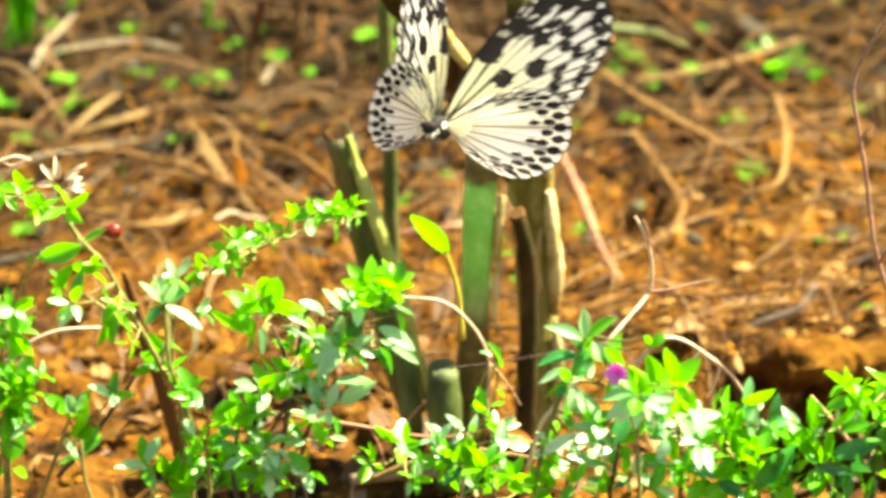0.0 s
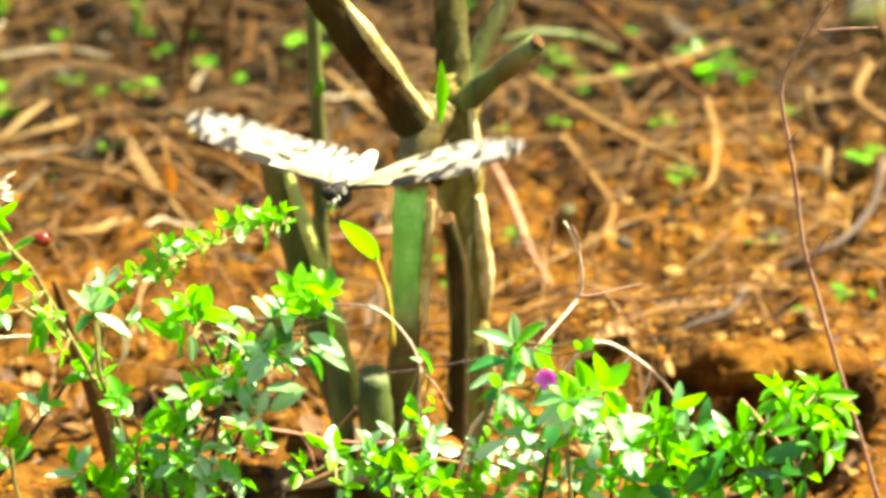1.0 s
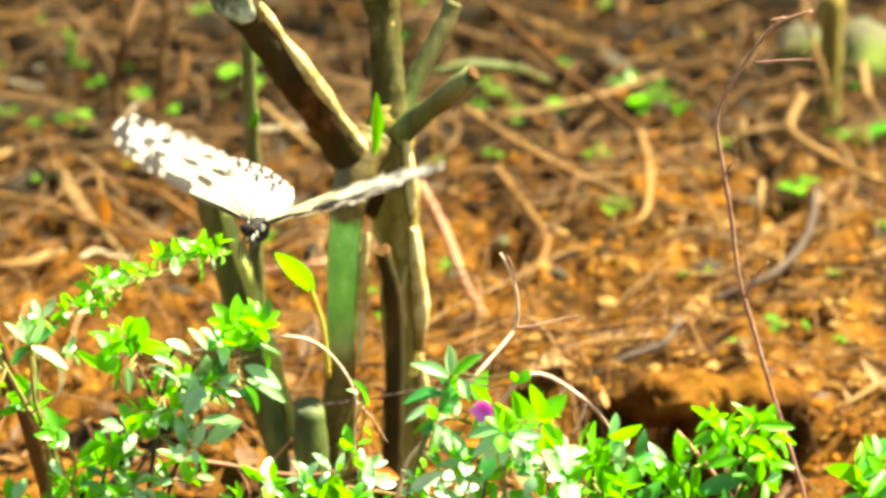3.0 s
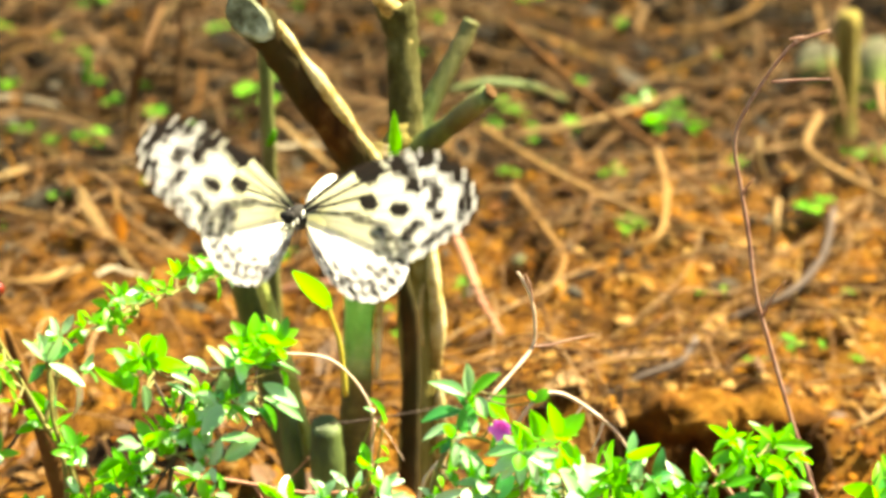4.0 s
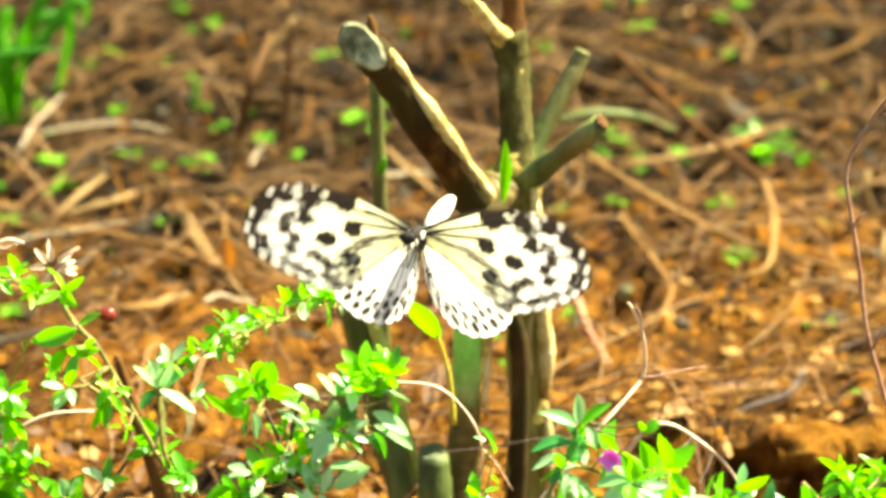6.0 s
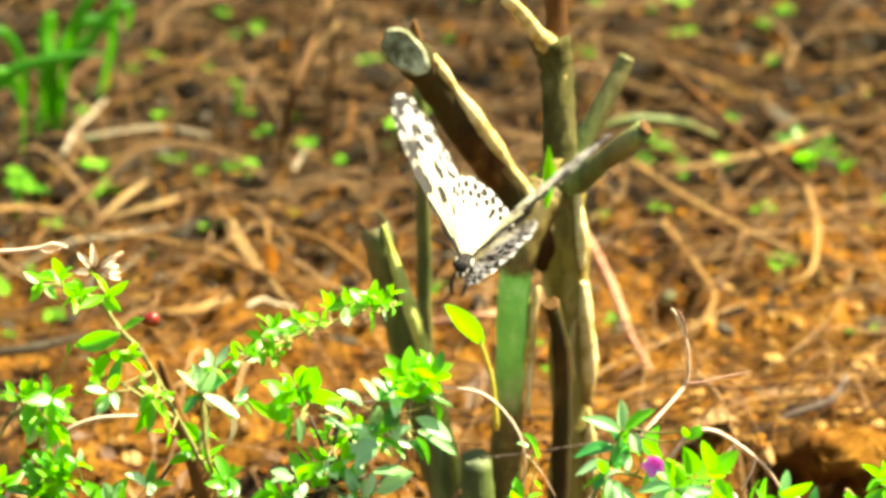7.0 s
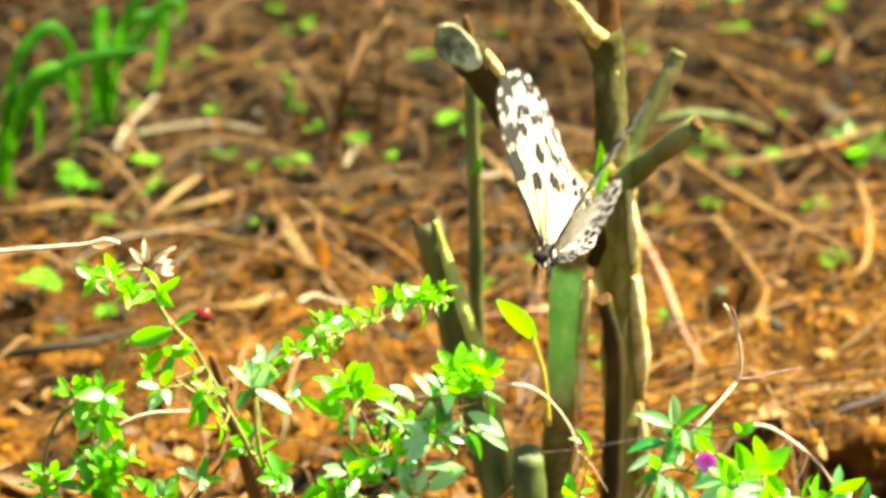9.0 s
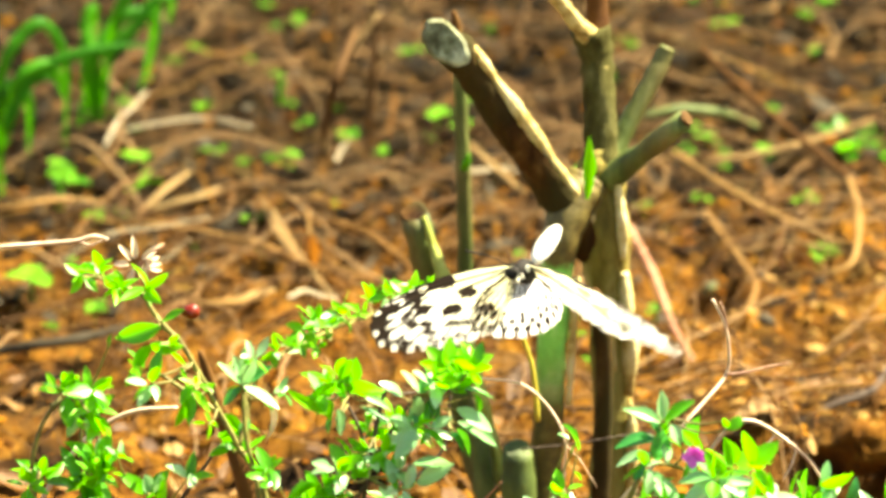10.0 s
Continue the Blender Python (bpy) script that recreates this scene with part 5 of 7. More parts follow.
tuft_on(low_shrub_a, (-0.1894, -0.1766, 0.1228), 12, 0.0065, 0.73, "yyg")
tuft_on(low_shrub_a, (-0.1851, -0.1911, 0.1343), 8, 0.0047, 0.67, "yyp")
tuft_on(low_shrub_a, (-0.1917, -0.1830, 0.1203), 9, 0.0056, 0.73, "ygg")
tuft_on(low_shrub_a, (-0.2081, -0.1713, 0.1196), 10, 0.0052, 0.61, "yyg")
tuft_on(low_shrub_a, (-0.2093, -0.1986, 0.1273), 7, 0.0043, 0.61, "yg")
tuft_on(low_shrub_a, (-0.1786, -0.1999, 0.1392), 4, 0.0030, 0.49, "py")
leaf_on(low_shrub_a, (-0.1684, -0.1880, 0.1207), (-0.1626, -0.1876, 0.1286), 0.50, "g")
leaf_on(low_shrub_a, (-0.1688, -0.1880, 0.1207), (-0.1709, -0.1913, 0.1288), 0.55, "p")
leaf_on(low_shrub_a, (-0.1700, -0.1880, 0.1203), (-0.1756, -0.1918, 0.1285), 0.50, "y")
leaf_on(low_shrub_a, (-0.1665, -0.1880, 0.1204), (-0.1642, -0.1927, 0.1266), 0.50, "p")

low_shrub_b = leafy_shrub((-0.1231, -0.1850, 0.0), OPEN_SHRUB, 6, [
    [(-0.1231, -0.1850, 0.0848), (-0.1232, -0.1850, 0.0974), (-0.1244, -0.1850, 0.1079)],
    [(-0.1423, -0.1850, 0.0849), (-0.1422, -0.1810, 0.0957), (-0.1453, -0.1770, 0.0981)],
    [(-0.1633, -0.1850, 0.0870), (-0.1668, -0.1810, 0.1062), (-0.1689, -0.1770, 0.1086)]])
tuft_on(low_shrub_b, (-0.1439, -0.1833, 0.0992), 9, 0.0060, 0.79, "yppg")
tuft_on(low_shrub_b, (-0.1368, -0.1765, 0.0926), 9, 0.0052, 0.67, "yyg")
tuft_on(low_shrub_b, (-0.1264, -0.1745, 0.0927), 8, 0.0056, 0.67, "ypg")
tuft_on(low_shrub_b, (-0.1247, -0.1820, 0.1055), 9, 0.0056, 0.61, "yyp")
tuft_on(low_shrub_b, (-0.1187, -0.1744, 0.0916), 8, 0.0052, 0.67, "yyg")
tuft_on(low_shrub_b, (-0.1272, -0.2064, 0.1379), 5, 0.0034, 0.55, "yg")
tuft_on(low_shrub_b, (-0.1298, -0.1972, 0.1298), 5, 0.0039, 0.55, "gy")
tuft_on(low_shrub_b, (-0.1280, -0.1742, 0.1062), 6, 0.0039, 0.49, "yp")
tuft_on(low_shrub_b, (-0.1347, -0.1806, 0.0892), 8, 0.0060, 0.73, "ygp")
tuft_on(low_shrub_b, (-0.1547, -0.1930, 0.1291), 4, 0.0030, 0.55, "py")
tuft_on(low_shrub_b, (-0.1675, -0.1749, 0.0993), 6, 0.0052, 0.73, "pyg")
leaf_on(low_shrub_b, (-0.1695, -0.1930, 0.1136), (-0.1611, -0.1923, 0.1273), 0.36, "y")
leaf_on(low_shrub_b, (-0.1676, -0.1930, 0.1136), (-0.1595, -0.1967, 0.1193), 0.40, "g")
leaf_on(low_shrub_b, (-0.1693, -0.1930, 0.1198), (-0.1630, -0.1970, 0.1267), 0.40, "g")

arching_spray = leafy_shrub((-0.1439, -0.0350, 0.0), "arching spray of small yellow-green leaves", 7, [
    [(-0.1435, -0.0350, 0.0496), (-0.1456, -0.0350, 0.0842), (-0.1393, -0.0350, 0.1041), (-0.1321, -0.0350, 0.1088), (-0.1208, -0.0350, 0.1151), (-0.1046, -0.0350, 0.1223), (-0.0924, -0.0350, 0.1273), (-0.0772, -0.0350, 0.1327)]])
tuft_on(arching_spray, (-0.1346, -0.0440, 0.1130), 8, 0.0031, 0.40, "yyp")
tuft_on(arching_spray, (-0.1313, -0.0243, 0.1064), 7, 0.0035, 0.40, "yyp")
tuft_on(arching_spray, (-0.1260, -0.0457, 0.1160), 9, 0.0039, 0.42, "yyg")
tuft_on(arching_spray, (-0.1227, -0.0567, 0.1274), 9, 0.0047, 0.45, "yyp")
tuft_on(arching_spray, (-0.1193, -0.0555, 0.1302), 9, 0.0047, 0.45, "yyp")
tuft_on(arching_spray, (-0.1200, -0.0512, 0.1183), 6, 0.0039, 0.42, "gyg")
tuft_on(arching_spray, (-0.1149, -0.0304, 0.1179), 7, 0.0035, 0.42, "yyp")
tuft_on(arching_spray, (-0.1122, -0.0447, 0.1292), 6, 0.0035, 0.42, "yyp")
tuft_on(arching_spray, (-0.1080, -0.0471, 0.1270), 6, 0.0035, 0.40, "yyg")
tuft_on(arching_spray, (-0.1037, -0.0537, 0.1325), 5, 0.0027, 0.36, "yyp")
tuft_on(arching_spray, (-0.1010, -0.0236, 0.1252), 7, 0.0035, 0.45, "yyg")
tuft_on(arching_spray, (-0.0951, -0.0426, 0.1340), 6, 0.0031, 0.42, "yyg")
tuft_on(arching_spray, (-0.0908, -0.0499, 0.1386), 6, 0.0031, 0.45, "yyy")
tuft_on(arching_spray, (-0.0865, -0.0550, 0.1398), 8, 0.0035, 0.45, "yyg")
tuft_on(arching_spray, (-0.0819, -0.0551, 0.1407), 8, 0.0035, 0.45, "yyy")
tuft_on(arching_spray, (-0.0786, -0.0513, 0.1414), 7, 0.0029, 0.42, "yyy")
tuft_on(arching_spray, (-0.0782, -0.0340, 0.1301), 4, 0.0024, 0.36, "yy")
tuft_on(arching_spray, (-0.1159, -0.0519, 0.1212), 4, 0.0027, 0.36, "yg")
leaf_on(arching_spray, (-0.0957, -0.0430, 0.1331), (-0.0930, -0.0446, 0.1268), 0.75, "w")
leaf_on(arching_spray, (-0.0864, -0.0430, 0.1321), (-0.0836, -0.0410, 0.1227), 0.35, "g")
leaf_on(arching_spray, (-0.0815, -0.0430, 0.1322), (-0.0795, -0.0443, 0.1290), 0.40, "p")

middle_shrub = leafy_shrub((-0.1139, -0.1750, 0.0), HEDGE, 8, [
    [(-0.1081, -0.1750, 0.1107), (-0.0956, -0.1750, 0.1254), (-0.0870, -0.1750, 0.1395), (-0.0803, -0.1750, 0.1505)],
    [(-0.0890, -0.1750, 0.1120), (-0.0786, -0.1710, 0.1208), (-0.0701, -0.1670, 0.1296), (-0.0683, -0.1630, 0.1446), (-0.0674, -0.1590, 0.1533)],
    [(-0.0956, -0.1750, 0.1254), (-0.0986, -0.1710, 0.1372), (-0.1054, -0.1670, 0.1499)],
    [(-0.1043, -0.1750, 0.1118), (-0.1083, -0.1710, 0.1183)],
    [(-0.0908, -0.1750, 0.1497), (-0.0842, -0.1710, 0.1502), (-0.0792, -0.1670, 0.1494)]])
tuft_on(middle_shrub, (-0.1090, -0.1707, 0.1535), 10, 0.0052, 0.61, "yyyp")
tuft_on(middle_shrub, (-0.1046, -0.1831, 0.1597), 9, 0.0047, 0.61, "yyg")
tuft_on(middle_shrub, (-0.1027, -0.1634, 0.1474), 7, 0.0047, 0.61, "yyg")
tuft_on(middle_shrub, (-0.1105, -0.1808, 0.1531), 5, 0.0034, 0.55, "yp")
tuft_on(middle_shrub, (-0.0675, -0.1888, 0.1687), 10, 0.0047, 0.61, "yyy")
tuft_on(middle_shrub, (-0.0630, -0.1830, 0.1674), 9, 0.0043, 0.61, "yyy")
tuft_on(middle_shrub, (-0.0720, -0.1957, 0.1644), 9, 0.0052, 0.63, "yyp")
tuft_on(middle_shrub, (-0.0677, -0.1827, 0.1590), 8, 0.0052, 0.67, "yyg")
tuft_on(middle_shrub, (-0.0609, -0.1885, 0.1667), 7, 0.0043, 0.61, "yyg")
tuft_on(middle_shrub, (-0.0950, -0.1668, 0.1354), 9, 0.0052, 0.61, "yyg")
tuft_on(middle_shrub, (-0.0891, -0.1687, 0.1384), 7, 0.0047, 0.61, "yyp")
tuft_on(middle_shrub, (-0.0839, -0.1800, 0.1402), 8, 0.0052, 0.67, "gpy")
tuft_on(middle_shrub, (-0.0786, -0.1959, 0.1481), 7, 0.0047, 0.67, "ppg")
tuft_on(middle_shrub, (-0.0969, -0.1884, 0.1353), 8, 0.0047, 0.55, "ypp")
tuft_on(middle_shrub, (-0.0903, -0.1888, 0.1366), 7, 0.0043, 0.51, "yyp")
tuft_on(middle_shrub, (-0.0741, -0.1899, 0.1456), 6, 0.0039, 0.49, "pp")
tuft_on(middle_shrub, (-0.1007, -0.1891, 0.1325), 7, 0.0043, 0.55, "gyp")
leaf_on(middle_shrub, (-0.1018, -0.1830, 0.1556), (-0.0893, -0.1870, 0.1630), 0.60, "g")
leaf_on(middle_shrub, (-0.1033, -0.1830, 0.1566), (-0.1033, -0.1815, 0.1638), 0.50, "g")
leaf_on(middle_shrub, (-0.1056, -0.1830, 0.1494), (-0.1035, -0.1811, 0.1389), 0.50, "p")
leaf_on(middle_shrub, (-0.0980, -0.1830, 0.1505), (-0.0886, -0.1817, 0.1429), 0.36, "d")
leaf_on(middle_shrub, (-0.1075, -0.1830, 0.1463), (-0.1095, -0.1825, 0.1403), 0.60, "d")
leaf_on(middle_shrub, (-0.0781, -0.1830, 0.1559), (-0.0831, -0.1845, 0.1649), 0.45, "p")
leaf_on(middle_shrub, (-0.0775, -0.1830, 0.1560), (-0.0733, -0.1865, 0.1651), 0.50, "t")
leaf_on(middle_shrub, (-0.0787, -0.1830, 0.1545), (-0.0799, -0.1817, 0.1424), 0.50, "p")
leaf_on(middle_shrub, (-0.0838, -0.1830, 0.1544), (-0.0884, -0.1856, 0.1616), 0.55, "p")
leaf_on(middle_shrub, (-0.0961, -0.1830, 0.1537), (-0.0867, -0.1824, 0.1504), 0.30, "p")
leaf_on(middle_shrub, (-0.0753, -0.1830, 0.1529), (-0.0696, -0.1823, 0.1434), 0.55, "d")
leaf_on(middle_shrub, (-0.0734, -0.1830, 0.1546), (-0.0753, -0.1834, 0.1453), 0.50, "g")
leaf_on(middle_shrub, (-0.0654, -0.1830, 0.1500), (-0.0528, -0.1861, 0.1459), 0.42, "p")
leaf_on(middle_shrub, (-0.0648, -0.1830, 0.1452), (-0.0502, -0.1813, 0.1377), 0.36, "p")
leaf_on(middle_shrub, (-0.0654, -0.1830, 0.1427), (-0.0578, -0.1812, 0.1334), 0.36, "g")
leaf_on(middle_shrub, (-0.0677, -0.1830, 0.1417), (-0.0616, -0.1833, 0.1355), 0.40, "t")
leaf_on(middle_shrub, (-0.0654, -0.1830, 0.1571), (-0.0530, -0.1817, 0.1580), 0.30, "g")
leaf_on(middle_shrub, (-0.0592, -0.1830, 0.1552), (-0.0548, -0.1812, 0.1452), 0.36, "g")
leaf_on(middle_shrub, (-0.0791, -0.1830, 0.1477), (-0.0827, -0.1876, 0.1403), 0.50, "t")

middle_shrub_low = leafy_shrub((-0.1078, -0.1850, 0.0), HEDGE, 9, [
    [(-0.1097, -0.1850, 0.0848), (-0.1074, -0.1850, 0.0995), (-0.1034, -0.1850, 0.1099), (-0.0950, -0.1850, 0.1255)],
    [(-0.1135, -0.1850, 0.0848), (-0.1154, -0.1810, 0.0956), (-0.1133, -0.1770, 0.1106), (-0.1076, -0.1730, 0.1193)],
    [(-0.0905, -0.1850, 0.0848), (-0.0942, -0.1810, 0.1018), (-0.0864, -0.1770, 0.1157)],
    [(-0.1231, -0.1850, 0.0848), (-0.1193, -0.1810, 0.0935)]])
tuft_on(middle_shrub_low, (-0.1049, -0.2013, 0.1357), 9, 0.0052, 0.61, "yyp")
tuft_on(middle_shrub_low, (-0.1117, -0.1854, 0.1226), 9, 0.0052, 0.67, "yyg")
tuft_on(middle_shrub_low, (-0.1039, -0.1876, 0.1225), 9, 0.0056, 0.63, "pyg")
tuft_on(middle_shrub_low, (-0.1149, -0.1816, 0.1137), 7, 0.0052, 0.67, "yyg")
tuft_on(middle_shrub_low, (-0.1077, -0.1755, 0.1099), 9, 0.0056, 0.61, "yyp")
tuft_on(middle_shrub_low, (-0.1017, -0.1996, 0.1143), 9, 0.0052, 0.61, "yyp")
tuft_on(middle_shrub_low, (-0.1079, -0.2069, 0.1134), 9, 0.0056, 0.61, "ygp")
tuft_on(middle_shrub_low, (-0.1176, -0.1756, 0.0964), 8, 0.0052, 0.61, "ygg")
tuft_on(middle_shrub_low, (-0.1034, -0.2066, 0.1071), 9, 0.0056, 0.61, "ygp")
tuft_on(middle_shrub_low, (-0.1119, -0.1772, 0.0897), 9, 0.0060, 0.67, "ygy")
tuft_on(middle_shrub_low, (-0.0959, -0.2031, 0.1096), 6, 0.0047, 0.51, "ypg")
tuft_on(middle_shrub_low, (-0.0941, -0.1795, 0.1074), 7, 0.0047, 0.55, "ypp")
tuft_on(middle_shrub_low, (-0.0882, -0.1804, 0.1141), 6, 0.0043, 0.55, "yp")
tuft_on(middle_shrub_low, (-0.0818, -0.1772, 0.1074), 5, 0.0039, 0.51, "yp")
tuft_on(middle_shrub_low, (-0.0857, -0.1883, 0.1300), 6, 0.0043, 0.55, "py")
tuft_on(middle_shrub_low, (-0.0957, -0.1771, 0.1273), 6, 0.0043, 0.51, "yp")
tuft_on(middle_shrub_low, (-0.0895, -0.2001, 0.1041), 7, 0.0052, 0.55, "ypp")
tuft_on(middle_shrub_low, (-0.0990, -0.1842, 0.0928), 7, 0.0052, 0.61, "gyy")
tuft_on(middle_shrub_low, (-0.0826, -0.1958, 0.1260), 5, 0.0039, 0.55, "pp")
tuft_on(middle_shrub_low, (-0.1205, -0.1767, 0.0895), 7, 0.0052, 0.61, "gyy")
leaf_on(middle_shrub_low, (-0.0798, -0.1930, 0.1341), (-0.0668, -0.1947, 0.1360), 0.45, "p")
leaf_on(middle_shrub_low, (-0.0780, -0.1930, 0.1269), (-0.0648, -0.1978, 0.1361), 0.40, "p")
leaf_on(middle_shrub_low, (-0.0799, -0.1930, 0.1258), (-0.0798, -0.1938, 0.1324), 0.40, "t")
leaf_on(middle_shrub_low, (-0.1195, -0.1930, 0.1176), (-0.1125, -0.1919, 0.1130), 0.40, "t")
leaf_on(middle_shrub_low, (-0.1210, -0.1930, 0.1114), (-0.1104, -0.1970, 0.1101), 0.40, "t")

ground_shoots = leafy_shrub((-0.0488, -0.1700, 0.0), HEDGE, 10, [
    [(-0.0565, -0.1700, 0.0779), (-0.0573, -0.1700, 0.0926), (-0.0581, -0.1700, 0.1011)],
    [(-0.0391, -0.1700, 0.0778), (-0.0372, -0.1660, 0.0887), (-0.0352, -0.1620, 0.0975)],
    [(-0.0276, -0.1700, 0.0778), (-0.0285, -0.1660, 0.0866)],
    [(-0.0758, -0.1700, 0.0779), (-0.0719, -0.1660, 0.0909)]])
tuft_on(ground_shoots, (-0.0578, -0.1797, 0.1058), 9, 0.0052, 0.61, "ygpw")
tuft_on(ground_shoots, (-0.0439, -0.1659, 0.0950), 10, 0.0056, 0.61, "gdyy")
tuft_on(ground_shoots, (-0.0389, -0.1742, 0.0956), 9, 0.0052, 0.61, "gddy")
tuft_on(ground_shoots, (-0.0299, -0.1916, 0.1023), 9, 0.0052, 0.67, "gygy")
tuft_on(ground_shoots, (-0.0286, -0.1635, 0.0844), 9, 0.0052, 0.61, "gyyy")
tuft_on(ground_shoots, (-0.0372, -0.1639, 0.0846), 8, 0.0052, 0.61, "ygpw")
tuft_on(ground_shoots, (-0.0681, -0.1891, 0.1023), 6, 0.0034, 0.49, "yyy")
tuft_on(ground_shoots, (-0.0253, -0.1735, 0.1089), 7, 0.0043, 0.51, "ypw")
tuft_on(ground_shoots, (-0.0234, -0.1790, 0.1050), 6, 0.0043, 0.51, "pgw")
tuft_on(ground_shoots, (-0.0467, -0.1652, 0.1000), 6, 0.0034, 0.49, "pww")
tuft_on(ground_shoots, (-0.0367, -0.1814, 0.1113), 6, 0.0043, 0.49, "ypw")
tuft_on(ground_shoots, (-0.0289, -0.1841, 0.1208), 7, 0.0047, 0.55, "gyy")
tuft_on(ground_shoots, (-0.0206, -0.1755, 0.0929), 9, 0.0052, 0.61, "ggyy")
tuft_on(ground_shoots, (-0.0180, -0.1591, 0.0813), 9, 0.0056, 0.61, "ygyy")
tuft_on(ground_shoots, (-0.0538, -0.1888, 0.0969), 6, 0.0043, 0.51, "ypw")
leaf_on(ground_shoots, (-0.0369, -0.1780, 0.0983), (-0.0348, -0.1787, 0.1090), 0.70, "y")
leaf_on(ground_shoots, (-0.0327, -0.1780, 0.0962), (-0.0387, -0.1794, 0.1052), 0.50, "g")
leaf_on(ground_shoots, (-0.0279, -0.1780, 0.1378), (-0.0311, -0.1770, 0.1399), 0.50, "p")
leaf_on(ground_shoots, (-0.0247, -0.1780, 0.1337), (-0.0264, -0.1825, 0.1456), 0.40, "g")
leaf_on(ground_shoots, (-0.0254, -0.1780, 0.1358), (-0.0273, -0.1816, 0.1336), 0.40, "g")
leaf_on(ground_shoots, (-0.0261, -0.1780, 0.1254), (-0.0229, -0.1771, 0.1225), 0.40, "y")

flower_shrub = leafy_shrub((-0.0120, -0.1850, 0.0), "low shrub with large glossy leaves beside a flower", 11, [
    [(-0.0139, -0.1850, 0.0846), (-0.0080, -0.1850, 0.1160), (-0.0013, -0.1850, 0.1325), (0.0020, -0.1850, 0.1408), (0.0039, -0.1850, 0.1490)],
    [(-0.0013, -0.1850, 0.1325), (0.0092, -0.1810, 0.1287), (0.0225, -0.1770, 0.1207)],
    [(-0.0080, -0.1850, 0.1160), (-0.0042, -0.1810, 0.1079)]])
tuft_on(flower_shrub, (0.0026, -0.1926, 0.1440), 5, 0.0043, 0.55, "tpg")
tuft_on(flower_shrub, (0.0111, -0.1799, 0.1365), 6, 0.0051, 0.70, "ggy")
tuft_on(flower_shrub, (-0.0021, -0.2013, 0.1375), 5, 0.0043, 0.60, "ptg")
tuft_on(flower_shrub, (0.0282, -0.1773, 0.1270), 7, 0.0067, 0.85, "yyy")
tuft_on(flower_shrub, (0.0223, -0.2010, 0.1353), 5, 0.0051, 0.75, "yyg")
tuft_on(flower_shrub, (0.0346, -0.2019, 0.1377), 5, 0.0047, 0.80, "yyy")
tuft_on(flower_shrub, (0.0148, -0.1902, 0.1223), 5, 0.0051, 0.80, "tpd")
tuft_on(flower_shrub, (0.0072, -0.1955, 0.1185), 5, 0.0051, 0.70, "gdp")
tuft_on(flower_shrub, (-0.0003, -0.1886, 0.1217), 4, 0.0043, 0.60, "ppg")
leaf_on(flower_shrub, (0.0035, -0.1930, 0.1512), (0.0023, -0.1930, 0.1622), 0.46, "p")
leaf_on(flower_shrub, (0.0045, -0.1930, 0.1507), (0.0133, -0.1958, 0.1601), 0.45, "g")
leaf_on(flower_shrub, (0.0026, -0.1930, 0.1499), (-0.0081, -0.1946, 0.1572), 0.40, "p")
leaf_on(flower_shrub, (0.0026, -0.1930, 0.1483), (-0.0029, -0.1946, 0.1547), 0.40, "t")
leaf_on(flower_shrub, (0.0007, -0.1930, 0.1442), (-0.0119, -0.1963, 0.1446), 0.45, "t")
leaf_on(flower_shrub, (0.0064, -0.1930, 0.1493), (0.0103, -0.1955, 0.1432), 0.60, "p")
leaf_on(flower_shrub, (0.0031, -0.1930, 0.1473), (0.0025, -0.1911, 0.1331), 0.50, "t")
leaf_on(flower_shrub, (-0.0003, -0.1930, 0.1384), (-0.0124, -0.1933, 0.1365), 0.42, "p")
leaf_on(flower_shrub, (-0.0022, -0.1930, 0.1356), (-0.0060, -0.1958, 0.1300), 0.50, "t")
leaf_on(flower_shrub, (0.0101, -0.1930, 0.1472), (0.0177, -0.1947, 0.1418), 0.50, "g")
leaf_on(flower_shrub, (0.0299, -0.1930, 0.1523), (0.0261, -0.1959, 0.1490), 0.70, "y")
leaf_on(flower_shrub, (0.0262, -0.1930, 0.1478), (0.0239, -0.1925, 0.1521), 0.60, "y")
leaf_on(flower_shrub, (-0.0022, -0.1930, 0.1319), (0.0082, -0.1949, 0.1265), 0.40, "p")
leaf_on(flower_shrub, (-0.0003, -0.1930, 0.1273), (0.0110, -0.1926, 0.1203), 0.40, "p")

pale_rosette = leafy_shrub((0.0204, -0.2050, 0.0), "shrub shoot with a rosette of large pale leaves", 12, [
    [(0.0223, -0.2050, 0.0936), (0.0214, -0.2050, 0.1164), (0.0214, -0.2050, 0.1339)]])
tuft_on(pale_rosette, (0.0213, -0.2147, 0.1388), 4, 0.0031, 0.60, "yyg")
leaf_on(pale_rosette, (0.0213, -0.2130, 0.1380), (0.0101, -0.2171, 0.1341), 0.40, "p")
leaf_on(pale_rosette, (0.0204, -0.2130, 0.1368), (0.0144, -0.2170, 0.1300), 0.42, "w")
leaf_on(pale_rosette, (0.0213, -0.2130, 0.1364), (0.0203, -0.2168, 0.1278), 0.42, "p")
leaf_on(pale_rosette, (0.0222, -0.2130, 0.1364), (0.0279, -0.2154, 0.1282), 0.42, "w")
leaf_on(pale_rosette, (0.0226, -0.2130, 0.1372), (0.0344, -0.2155, 0.1317), 0.34, "w")
leaf_on(pale_rosette, (0.0222, -0.2130, 0.1380), (0.0349, -0.2173, 0.1378), 0.32, "p")
leaf_on(pale_rosette, (0.0204, -0.2130, 0.1388), (0.0082, -0.2114, 0.1382), 0.40, "p")
leaf_on(pale_rosette, (0.0222, -0.2130, 0.1392), (0.0297, -0.2134, 0.1427), 0.40, "y")
